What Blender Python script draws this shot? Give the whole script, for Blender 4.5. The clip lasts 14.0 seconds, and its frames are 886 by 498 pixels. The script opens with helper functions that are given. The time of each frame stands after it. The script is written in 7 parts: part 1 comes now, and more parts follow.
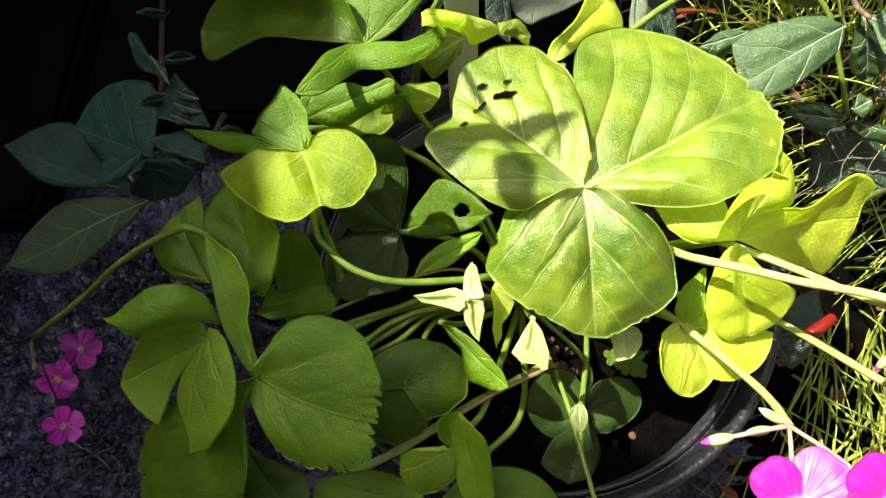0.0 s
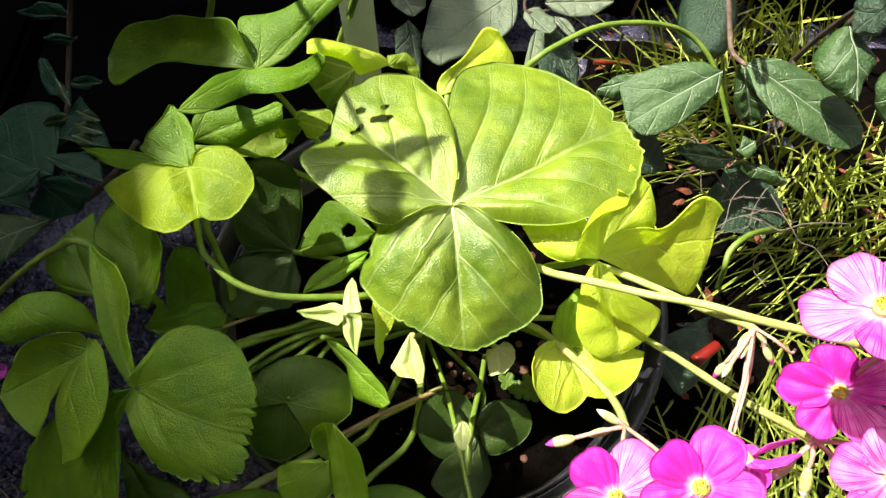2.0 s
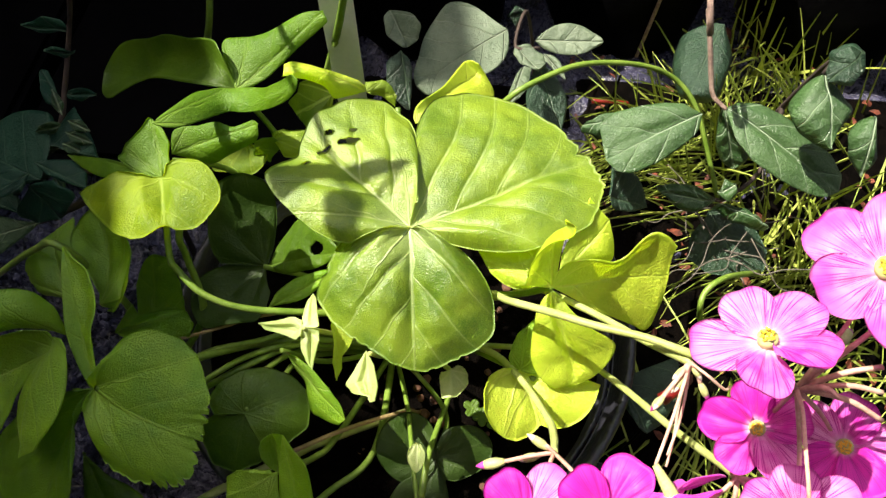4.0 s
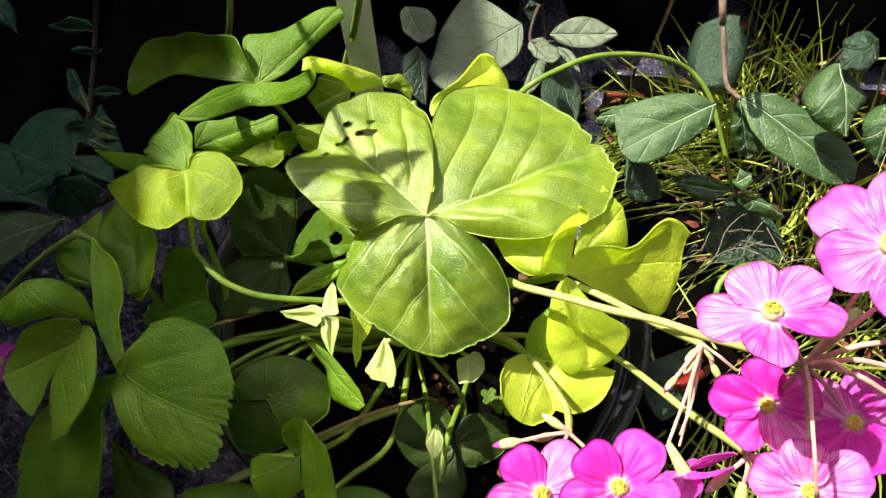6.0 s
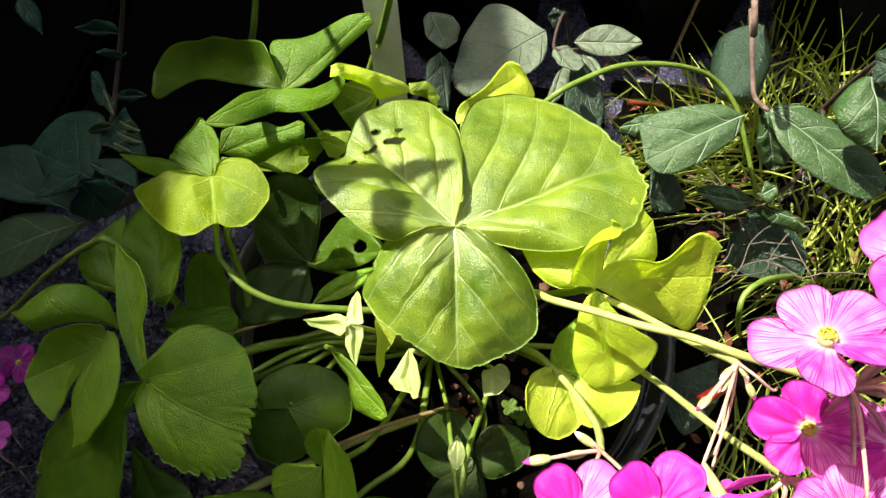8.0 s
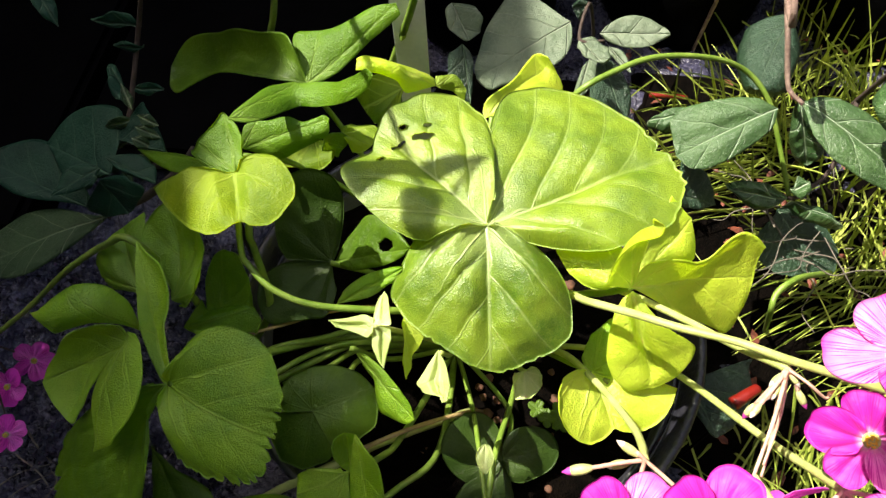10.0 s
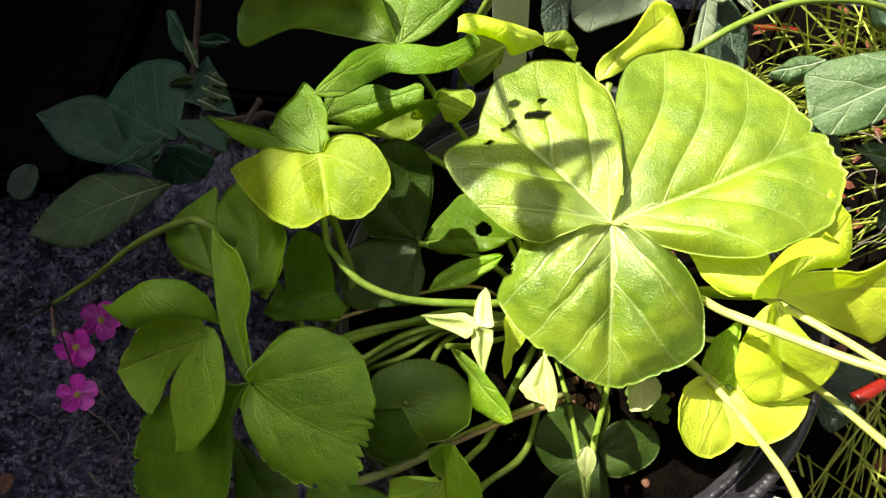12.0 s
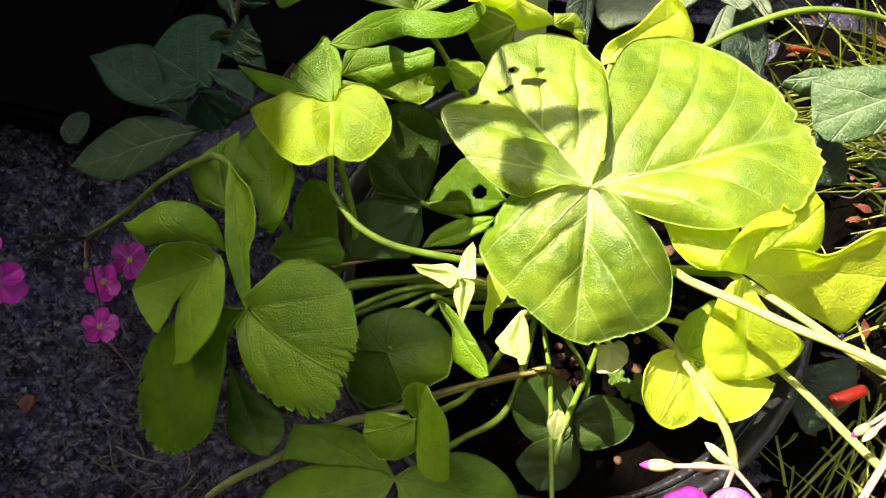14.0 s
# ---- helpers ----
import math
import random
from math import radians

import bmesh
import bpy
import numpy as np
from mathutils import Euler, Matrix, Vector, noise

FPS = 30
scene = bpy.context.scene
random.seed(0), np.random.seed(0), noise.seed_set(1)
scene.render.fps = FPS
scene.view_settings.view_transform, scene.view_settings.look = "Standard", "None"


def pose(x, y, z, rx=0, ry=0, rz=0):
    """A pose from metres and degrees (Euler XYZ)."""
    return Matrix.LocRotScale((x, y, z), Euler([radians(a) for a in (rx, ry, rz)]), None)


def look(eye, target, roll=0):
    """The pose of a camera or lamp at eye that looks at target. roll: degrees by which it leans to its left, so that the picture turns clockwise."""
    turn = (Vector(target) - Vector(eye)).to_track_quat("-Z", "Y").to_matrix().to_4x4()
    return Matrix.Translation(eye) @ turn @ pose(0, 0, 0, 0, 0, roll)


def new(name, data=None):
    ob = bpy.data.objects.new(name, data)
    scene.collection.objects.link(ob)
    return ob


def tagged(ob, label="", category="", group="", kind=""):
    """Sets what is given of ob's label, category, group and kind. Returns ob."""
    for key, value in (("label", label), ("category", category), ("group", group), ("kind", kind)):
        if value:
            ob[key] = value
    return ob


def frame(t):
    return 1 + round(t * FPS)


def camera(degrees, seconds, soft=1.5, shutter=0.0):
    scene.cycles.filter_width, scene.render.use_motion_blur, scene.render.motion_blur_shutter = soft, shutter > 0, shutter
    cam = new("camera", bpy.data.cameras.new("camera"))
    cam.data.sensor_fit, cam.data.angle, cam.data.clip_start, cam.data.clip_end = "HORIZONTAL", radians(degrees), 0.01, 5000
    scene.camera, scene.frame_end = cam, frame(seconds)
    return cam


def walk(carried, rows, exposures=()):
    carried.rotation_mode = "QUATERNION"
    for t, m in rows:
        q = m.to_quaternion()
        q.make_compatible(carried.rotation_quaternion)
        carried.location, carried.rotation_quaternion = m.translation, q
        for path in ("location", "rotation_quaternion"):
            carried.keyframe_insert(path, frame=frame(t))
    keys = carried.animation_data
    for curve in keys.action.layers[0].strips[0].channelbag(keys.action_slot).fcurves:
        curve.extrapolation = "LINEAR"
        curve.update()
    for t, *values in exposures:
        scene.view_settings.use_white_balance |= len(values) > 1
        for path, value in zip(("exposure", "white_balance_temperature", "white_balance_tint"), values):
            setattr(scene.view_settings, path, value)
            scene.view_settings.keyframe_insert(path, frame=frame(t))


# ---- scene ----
cam = camera(64.1, 14.0, soft=1.4)
METRES, EYE, TILT, LEAN, TURN = 0.215, 0.39, -65.0, 0.0, 0.0
ROWS = [
    (0.0, 0.0, 0.0, 0.0, 0.0, 0.0, -0.0),
    (0.5, 0.0375, -0.0364, -0.0085, 0.19, 2.04, 0.47),
    (1.0, 0.0645, -0.0392, -0.0398, -1.02, 2.81, 1.46),
    (1.5, 0.0988, -0.0322, -0.0353, -4.56, 4.72, 0.54),
    (2.0, 0.1459, -0.0466, -0.0625, -2.39, 4.53, -0.78),
    (2.5, 0.1619, -0.0651, -0.0705, -1.03, 5.19, -2.23),
    (3.0, 0.2125, -0.0678, -0.0685, -0.4, 5.84, -3.43),
    (3.2, 0.2325, -0.0684, -0.0693, -1.06, 6.39, -3.94),
    (5.3, 0.2547, -0.0920, -0.0873, 0.22, 7.34, -4.21),
    (5.5, 0.2501, -0.0967, -0.0875, 0.47, 7.22, -4.41),
    (6.0, 0.2546, -0.0957, -0.0993, 0.69, 7.04, -3.89),
    (6.5, 0.2305, -0.0955, -0.1016, 0.86, 6.99, -4.01),
    (7.0, 0.2168, -0.0935, -0.0984, 1.05, 7.15, -4.62),
    (7.2, 0.2194, -0.0919, -0.0872, 1.21, 7.11, -4.79),
    (9.3, 0.2112, -0.0742, -0.0879, 0.78, 7.26, -4.89),
    (9.5, 0.2069, -0.0727, -0.0787, 0.87, 7.0, -4.73),
    (10.0, 0.1781, -0.0505, -0.0741, 1.55, 6.49, -4.92),
    (10.5, 0.1361, 0.0106, -0.0665, 2.63, 4.9, -6.17),
    (11.0, 0.0692, 0.0527, -0.0354, 3.39, 2.12, -7.57),
    (11.5, 0.0393, 0.0678, -0.0011, 4.33, -0.04, -6.81),
    (12.0, 0.0582, 0.0692, 0.0559, 4.63, -1.46, -5.98),
    (12.5, 0.1144, -0.0233, 0.0618, 9.06, -3.43, -4.47),
    (13.0, 0.1005, -0.0277, -0.0174, 11.87, -2.53, -9.54),
    (13.2, 0.1073, -0.0213, -0.0519, 10.88, -1.60, -9.68),
    (13.5, 0.1274, -0.0123, -0.0425, 9.31, -0.89, -10.06),
    (14.0, 0.1589, 0.0065, -0.0293, 8.24, -0.57, -11.84),
]
walk(cam, [(t, pose(0, 0, EYE, TILT, LEAN, TURN) @ pose(METRES * x, METRES * y, METRES * z, 90 + pitch, roll, yaw)) for t, x, y, z, yaw, pitch, roll in ROWS], [(0.0, 1.62, 6850, 10), (3.0, 1.42, 6850, 10), (6.5, 1.36, 6850, 10), (9.5, 1.42, 6850, 10), (11.0, 1.6, 7050, 10), (13.0, 1.76, 7450, 10), (14.0, 1.84, 7650, 10)])

# ---- light ----
SUN_FROM = Vector((-0.53, 0.075, 0.84)).normalized()
world = bpy.data.worlds.new("world")
scene.world = world
world.use_nodes = True
wn = world.node_tree.nodes
sky = wn.new("ShaderNodeTexSky")
sky.sky_type, sky.sun_disc = "NISHITA", False
sky.dust_density, sky.ozone_density = 4.0, 0.6
sky.sun_elevation = math.asin(SUN_FROM.z)
sky.sun_rotation = math.atan2(SUN_FROM.x, SUN_FROM.y)
world.node_tree.links.new(sky.outputs[0], wn["Background"].inputs[0])
wn["Background"].inputs[1].default_value = 0.12
sun_data = bpy.data.lights.new("sun", "SUN")
sun_data.energy, sun_data.angle, sun_data.color = 5.0, radians(0.5), (1.0, 0.95, 0.86)
sun = new("sun", sun_data)
sun.matrix_world = look(SUN_FROM * 3, (0, 0, 0))


# ---- materials ----
def material(name):
    m = bpy.data.materials.new(name)
    m.use_nodes = True
    return m, m.node_tree.nodes, m.node_tree.links, m.node_tree.nodes["Principled BSDF"]


def put(nodes, kind, **sets):
    """A node with some of its input defaults set by name."""
    n = nodes.new("ShaderNode" + kind)
    for key, value in sets.items():
        n.inputs[key].default_value = value
    return n


def maths(nodes, links, op, a, b=0.0, c=0.0):
    n = nodes.new("ShaderNodeMath")
    n.operation = op
    for i, v in enumerate((a, b, c)):
        if isinstance(v, (int, float)):
            n.inputs[i].default_value = v
        else:
            links.new(v, n.inputs[i])
    return n.outputs[0]


def mixed(nodes, links, fac, a, b, mode="MIX"):
    n = nodes.new("ShaderNodeMix")
    n.data_type, n.blend_type = "RGBA", mode
    for i, v in ((0, fac), (6, a), (7, b)):
        if isinstance(v, (int, float)):
            n.inputs[i].default_value = v
        elif isinstance(v, tuple):
            n.inputs[i].default_value = (*v, 1)
        else:
            links.new(v, n.inputs[i])
    return n.outputs[2]


def smooth(nodes, links, value, lo, hi, out_lo=0.0, out_hi=1.0):
    n = nodes.new("ShaderNodeMapRange")
    n.interpolation_type = "SMOOTHSTEP"
    links.new(value, n.inputs[0])
    for i, v in enumerate((lo, hi, out_lo, out_hi)):
        n.inputs[i + 1].default_value = v
    return n.outputs[0]


def leaf_material(name, deep, light, vein, through_colour, see, rough, spacing, slant, fine, relief, vein_mix=0.55, sheen=0.0, fanned=0.0, spec=0.55, groove=0.35, pucker=0.06):
    """A living leaf: midrib and side veins along the blade, a fine net between them, mottling, and light coming through it."""
    m, nodes, links, bsdf = material(name)
    uv = nodes.new("ShaderNodeUVMap")
    uv.uv_map = "blade"
    wobble = put(nodes, "TexNoise", Scale=0.45, Detail=2.0)
    links.new(uv.outputs[0], wobble.inputs["Vector"])
    split = nodes.new("ShaderNodeSeparateXYZ")
    links.new(uv.outputs[0], split.inputs[0])
    along = split.outputs[0]
    side = maths(nodes, links, "ABSOLUTE", split.outputs[1])
    # side veins leave the midrib at a slant and bend forward
    bend = maths(nodes, links, "MULTIPLY", maths(nodes, links, "POWER", side, 0.85), slant)
    q = maths(nodes, links, "SUBTRACT", along, bend)
    q = maths(nodes, links, "DIVIDE", q, spacing)
    q = maths(nodes, links, "ADD", q, maths(nodes, links, "ADD", maths(nodes, links, "MULTIPLY", maths(nodes, links, "GREATER_THAN", split.outputs[1], 0.0), 0.4), -0.03))
    slow = maths(nodes, links, "SINE", maths(nodes, links, "ADD", maths(nodes, links, "MULTIPLY", side, 0.9), maths(nodes, links, "MULTIPLY", along, 0.6)))
    quick = maths(nodes, links, "SINE", maths(nodes, links, "SUBTRACT", maths(nodes, links, "MULTIPLY", along, 4.1), maths(nodes, links, "MULTIPLY", split.outputs[1], 2.3)))
    q = maths(nodes, links, "ADD", q, maths(nodes, links, "ADD", maths(nodes, links, "MULTIPLY", slow, 0.13), maths(nodes, links, "MULTIPLY", quick, 0.025)))
    saw = maths(nodes, links, "ABSOLUTE", maths(nodes, links, "SUBTRACT", maths(nodes, links, "FRACT", q), 0.5))
    lateral = maths(nodes, links, "ADD", maths(nodes, links, "MULTIPLY", smooth(nodes, links, saw, 0.045, 0.0), 0.9), maths(nodes, links, "MULTIPLY", smooth(nodes, links, saw, 0.16, 0.0), 0.10))
    midrib = maths(nodes, links, "MULTIPLY", smooth(nodes, links, side, 0.07, 0.01), smooth(nodes, links, along, 7.0, 0.5, 0.35, 1.0))
    radius = maths(nodes, links, "SQRT", maths(nodes, links, "ADD", maths(nodes, links, "MULTIPLY", along, along), maths(nodes, links, "MULTIPLY", side, side)))
    veins = maths(nodes, links, "MAXIMUM", maths(nodes, links, "MULTIPLY", lateral, 0.7 if not fanned else 0.55), midrib)
    if fanned:
        # veins that spread from the hub like ribs of a fan
        turn = maths(nodes, links, "ARCTAN2", split.outputs[1], along)
        turn = maths(nodes, links, "ADD", turn, maths(nodes, links, "MULTIPLY", maths(nodes, links, "SUBTRACT", wobble.outputs[0], 0.5), 0.75))
        rib = maths(nodes, links, "ABSOLUTE", maths(nodes, links, "SUBTRACT", maths(nodes, links, "FRACT", maths(nodes, links, "ADD", maths(nodes, links, "DIVIDE", turn, fanned), 0.5)), 0.5))
        wide = maths(nodes, links, "MULTIPLY", maths(nodes, links, "MULTIPLY", rib, fanned), radius)
        ribs = maths(nodes, links, "MULTIPLY", smooth(nodes, links, wide, 0.045, 0.004), smooth(nodes, links, radius, 3.4, 0.6))
        veins = maths(nodes, links, "MAXIMUM", veins, ribs)
    veins = maths(nodes, links, "MULTIPLY", veins, smooth(nodes, links, radius, 5.5, 0.4, 0.4, 1.0))
    net = put(nodes, "TexVoronoi", Scale=fine)
    net.feature = "DISTANCE_TO_EDGE"
    links.new(uv.outputs[0], net.inputs["Vector"])
    mesh_line = smooth(nodes, links, net.outputs["Distance"], 0.09, 0.0)
    mottle = put(nodes, "TexNoise", Scale=0.42, Detail=7.0, Roughness=0.66)
    links.new(uv.outputs[0], mottle.inputs["Vector"])
    grain = put(nodes, "TexNoise", Scale=22.0, Detail=3.0)
    links.new(uv.outputs[0], grain.inputs["Vector"])
    info = nodes.new("ShaderNodeObjectInfo")
    tone = maths(nodes, links, "ADD", smooth(nodes, links, mottle.outputs[0], 0.34, 0.66, 0.12, 0.88), maths(nodes, links, "MULTIPLY", maths(nodes, links, "SUBTRACT", info.outputs["Random"], 0.5), 0.5))
    base = mixed(nodes, links, tone, deep, light)
    base = mixed(nodes, links, maths(nodes, links, "MULTIPLY", smooth(nodes, links, grain.outputs[0], 0.5, 0.75), 0.4), base, light)
    base = mixed(nodes, links, maths(nodes, links, "MULTIPLY", mesh_line, 0.07), base, vein)
    base = mixed(nodes, links, maths(nodes, links, "MULTIPLY", veins, vein_mix), base, vein)
    # Paler round the hub: pale veins, plus leaf gloss painted into the colour.
    base = mixed(nodes, links, smooth(nodes, links, radius, 2.1, 0.1, 0.0, 0.30 if fanned else 0.0), base, vein)
    links.new(base, bsdf.inputs["Base Color"])
    gloss = maths(nodes, links, "ADD", maths(nodes, links, "MULTIPLY", grain.outputs[0], 0.25), rough - 0.12)
    links.new(gloss, bsdf.inputs["Roughness"])
    bsdf.inputs["Specular IOR Level"].default_value = spec
    bsdf.inputs["Sheen Weight"].default_value = sheen
    height = maths(nodes, links, "MULTIPLY", veins, -groove)
    height = maths(nodes, links, "SUBTRACT", height, maths(nodes, links, "MULTIPLY", mesh_line, 0.10))
    cells = put(nodes, "TexVoronoi", Scale=fine * 1.5)
    cells.feature = "SMOOTH_F1"
    links.new(uv.outputs[0], cells.inputs["Vector"])
    height = maths(nodes, links, "ADD", height, maths(nodes, links, "MULTIPLY", cells.outputs["Distance"], -0.30))
    coarse = put(nodes, "TexVoronoi", Scale=fine * 0.42)
    coarse.feature = "DISTANCE_TO_EDGE"
    links.new(uv.outputs[0], coarse.inputs["Vector"])
    height = maths(nodes, links, "ADD", height, maths(nodes, links, "MULTIPLY", smooth(nodes, links, coarse.outputs["Distance"], 0.0, 0.22), pucker))
    height = maths(nodes, links, "ADD", height, maths(nodes, links, "MULTIPLY", mottle.outputs[0], 0.35))
    height = maths(nodes, links, "ADD", height, maths(nodes, links, "MULTIPLY", grain.outputs[0], 0.30))
    bump = put(nodes, "Bump", Strength=relief, Distance=0.0011)
    links.new(height, bump.inputs["Height"])
    links.new(bump.outputs[0], bsdf.inputs["Normal"])
    pass_on = nodes.new("ShaderNodeBsdfTranslucent")
    links.new(mixed(nodes, links, 1.0, base, through_colour, "MULTIPLY"), pass_on.inputs[0])
    links.new(bump.outputs[0], pass_on.inputs["Normal"])
    mix = put(nodes, "MixShader", Fac=see)
    links.new(bsdf.outputs[0], mix.inputs[1])
    links.new(pass_on.outputs[0], mix.inputs[2])
    links.new(mix.outputs[0], nodes["Material Output"].inputs[0])
    return m


def plain_material(name, dark, light, rough, scale, bump_strength=0.3, metal=0.0, see=0.0, detail=6.0, distance=0.001, spec=0.5, island=0.0):
    """Two colours mottled at two scales, with fine relief, in object space."""
    m, nodes, links, bsdf = material(name)
    co = nodes.new("ShaderNodeTexCoord")
    big = put(nodes, "TexNoise", Scale=scale, Detail=detail, Roughness=0.65)
    small = put(nodes, "TexNoise", Scale=scale * 9, Detail=4.0)
    for n in (big, small):
        links.new(co.outputs["Object"], n.inputs["Vector"])
    tone = smooth(nodes, links, maths(nodes, links, "ADD", maths(nodes, links, "MULTIPLY", big.outputs[0], 0.7), maths(nodes, links, "MULTIPLY", small.outputs[0], 0.3)), 0.34, 0.66)
    if island:
        piece = nodes.new("ShaderNodeNewGeometry")
        tone = maths(nodes, links, "ADD", maths(nodes, links, "MULTIPLY", tone, 1 - island), maths(nodes, links, "MULTIPLY", piece.outputs["Random Per Island"], island))
    base = mixed(nodes, links, tone, dark, light)
    links.new(base, bsdf.inputs["Base Color"])
    links.new(maths(nodes, links, "ADD", maths(nodes, links, "MULTIPLY", small.outputs[0], 0.3), rough - 0.15), bsdf.inputs["Roughness"])
    bsdf.inputs["Metallic"].default_value = metal
    bsdf.inputs["Specular IOR Level"].default_value = spec
    bump = put(nodes, "Bump", Strength=bump_strength, Distance=distance)
    links.new(maths(nodes, links, "ADD", big.outputs[0], maths(nodes, links, "MULTIPLY", small.outputs[0], 0.5)), bump.inputs["Height"])
    links.new(bump.outputs[0], bsdf.inputs["Normal"])
    if see:
        pass_on = nodes.new("ShaderNodeBsdfTranslucent")
        links.new(base, pass_on.inputs[0])
        mix = put(nodes, "MixShader", Fac=see)
        links.new(bsdf.outputs[0], mix.inputs[1])
        links.new(pass_on.outputs[0], mix.inputs[2])
        links.new(mix.outputs[0], nodes["Material Output"].inputs[0])
    return m


def petal_material(name, rim, body, throat, streak, reach):
    """A thin petal: pale at the throat, deeper towards the rim, with fine dark lines running outward."""
    m, nodes, links, bsdf = material(name)
    uv = nodes.new("ShaderNodeUVMap")
    uv.uv_map = "blade"
    split = nodes.new("ShaderNodeSeparateXYZ")
    links.new(uv.outputs[0], split.inputs[0])
    out = maths(nodes, links, "MULTIPLY", maths(nodes, links, "SQRT", maths(nodes, links, "ADD", maths(nodes, links, "MULTIPLY", split.outputs[0], split.outputs[0]), maths(nodes, links, "MULTIPLY", split.outputs[1], split.outputs[1]))), reach)
    ang = maths(nodes, links, "ARCTAN2", split.outputs[1], split.outputs[0])
    wave = put(nodes, "TexNoise", Scale=1.0, Detail=3.0)
    stretch = nodes.new("ShaderNodeCombineXYZ")
    links.new(maths(nodes, links, "MULTIPLY", out, 1.2), stretch.inputs[0])
    links.new(maths(nodes, links, "MULTIPLY", ang, 30.0), stretch.inputs[1])
    links.new(stretch.outputs[0], wave.inputs["Vector"])
    lines = smooth(nodes, links, wave.outputs[0], 0.50, 0.60)
    fade = maths(nodes, links, "MULTIPLY", smooth(nodes, links, out, 0.12, 0.3), smooth(nodes, links, out, 0.95, 0.5))
    info = nodes.new("ShaderNodeObjectInfo")
    blot = put(nodes, "TexNoise", Scale=2.2, Detail=3.0)
    links.new(uv.outputs[0], blot.inputs["Vector"])
    pink = mixed(nodes, links, smooth(nodes, links, maths(nodes, links, "ADD", blot.outputs[0], maths(nodes, links, "MULTIPLY", info.outputs["Random"], 0.9)), 0.5, 1.3), body, rim)
    base = mixed(nodes, links, smooth(nodes, links, out, 0.05, 0.22), throat, pink)
    flush = put(nodes, "TexNoise", Scale=1.3, Detail=2.0)
    links.new(uv.outputs[0], flush.inputs["Vector"])
    flushed = maths(nodes, links, "ADD", out, maths(nodes, links, "MULTIPLY", maths(nodes, links, "SUBTRACT", flush.outputs[0], 0.5), 0.9))
    base = mixed(nodes, links, smooth(nodes, links, flushed, 0.55, 1.0, 0.0, 0.85), base, rim)
    base = mixed(nodes, links, maths(nodes, links, "MULTIPLY", maths(nodes, links, "MULTIPLY", lines, fade), 0.95), base, streak)
    links.new(base, bsdf.inputs["Base Color"])
    bsdf.inputs["Roughness"].default_value = 0.5
    bsdf.inputs["Sheen Weight"].default_value = 0.15
    bump = put(nodes, "Bump", Strength=0.35, Distance=0.0006)
    links.new(maths(nodes, links, "ADD", wave.outputs[0], blot.outputs[0]), bump.inputs["Height"])
    links.new(bump.outputs[0], bsdf.inputs["Normal"])
    pass_on = nodes.new("ShaderNodeBsdfTranslucent")
    links.new(base, pass_on.inputs[0])
    mix = put(nodes, "MixShader", Fac=0.48)
    links.new(bsdf.outputs[0], mix.inputs[1])
    links.new(pass_on.outputs[0], mix.inputs[2])
    links.new(mix.outputs[0], nodes["Material Output"].inputs[0])
    return m


SORREL = leaf_material("sorrel_leaf", (0.055, 0.138, 0.005), (0.226, 0.332, 0.020), (0.60, 0.70, 0.34), (2.1, 1.9, 0.2), 0.34, 0.38, 1.6, 1.15, 12.0, 0.5, vein_mix=0.5, fanned=0.62, spec=0.75, groove=1.0, pucker=0.05)
SORREL_FRESH = leaf_material("sorrel_leaf_fresh", (0.090, 0.185, 0.002), (0.235, 0.330, 0.005), (0.42, 0.54, 0.10), (2.3, 1.9, 0.14), 0.42, 0.45, 1.6, 1.15, 12.0, 0.6, vein_mix=0.30, fanned=0.62, spec=0.35, groove=0.45)
SORREL_MID = leaf_material("sorrel_leaf_smooth", (0.110, 0.260, 0.006), (0.225, 0.410, 0.016), (0.36, 0.50, 0.08), (2.0, 1.9, 0.15), 0.36, 0.38, 1.6, 1.15, 12.0, 0.8, vein_mix=0.3, fanned=0.62, spec=0.7, groove=0.6, pucker=0.08)
# Deeper green; on leaf_b's side leaflets it also stands in for shade.
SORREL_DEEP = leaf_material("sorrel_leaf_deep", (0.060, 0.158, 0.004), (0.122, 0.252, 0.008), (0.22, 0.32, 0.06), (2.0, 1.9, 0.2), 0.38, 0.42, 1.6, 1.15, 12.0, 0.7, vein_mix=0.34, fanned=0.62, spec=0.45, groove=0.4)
SORREL_YOUNG = leaf_material("sorrel_leaf_young", (0.37, 0.52, 0.020), (0.54, 0.67, 0.055), (0.66, 0.75, 0.22), (2.3, 2.3, 0.6), 0.42, 0.38, 1.5, 1.0, 9.0, 0.6, vein_mix=0.3, fanned=0.62, spec=0.6, groove=0.6, pucker=0.08)
SORREL_PALE = leaf_material("sorrel_leaf_pale", (0.24, 0.36, 0.06), (0.46, 0.56, 0.18), (0.72, 0.76, 0.46), (1.5, 1.45, 0.5), 0.40, 0.42, 1.5, 0.75, 7.0, 0.4, vein_mix=0.22, fanned=0.62)
# Sorrel leaf darkened: the shade on the inner leaves is put into its colour.
SORREL_DIMMED = leaf_material("sorrel_leaf_dimmed", (0.040, 0.092, 0.004), (0.075, 0.150, 0.006), (0.11, 0.18, 0.03), (1.8, 1.6, 0.4), 0.30, 0.42, 1.5, 1.0, 7.0, 0.5, vein_mix=0.25, fanned=0.62, spec=0.35, groove=0.25)
SHRUB_LEAF = leaf_material("shrub_leaf", (0.020, 0.058, 0.015), (0.052, 0.108, 0.034), (0.46, 0.58, 0.40), (1.3, 1.6, 0.5), 0.10, 0.30, 1.6, 1.15, 6.0, 1.0, vein_mix=0.6, spec=0.5, groove=0.9)
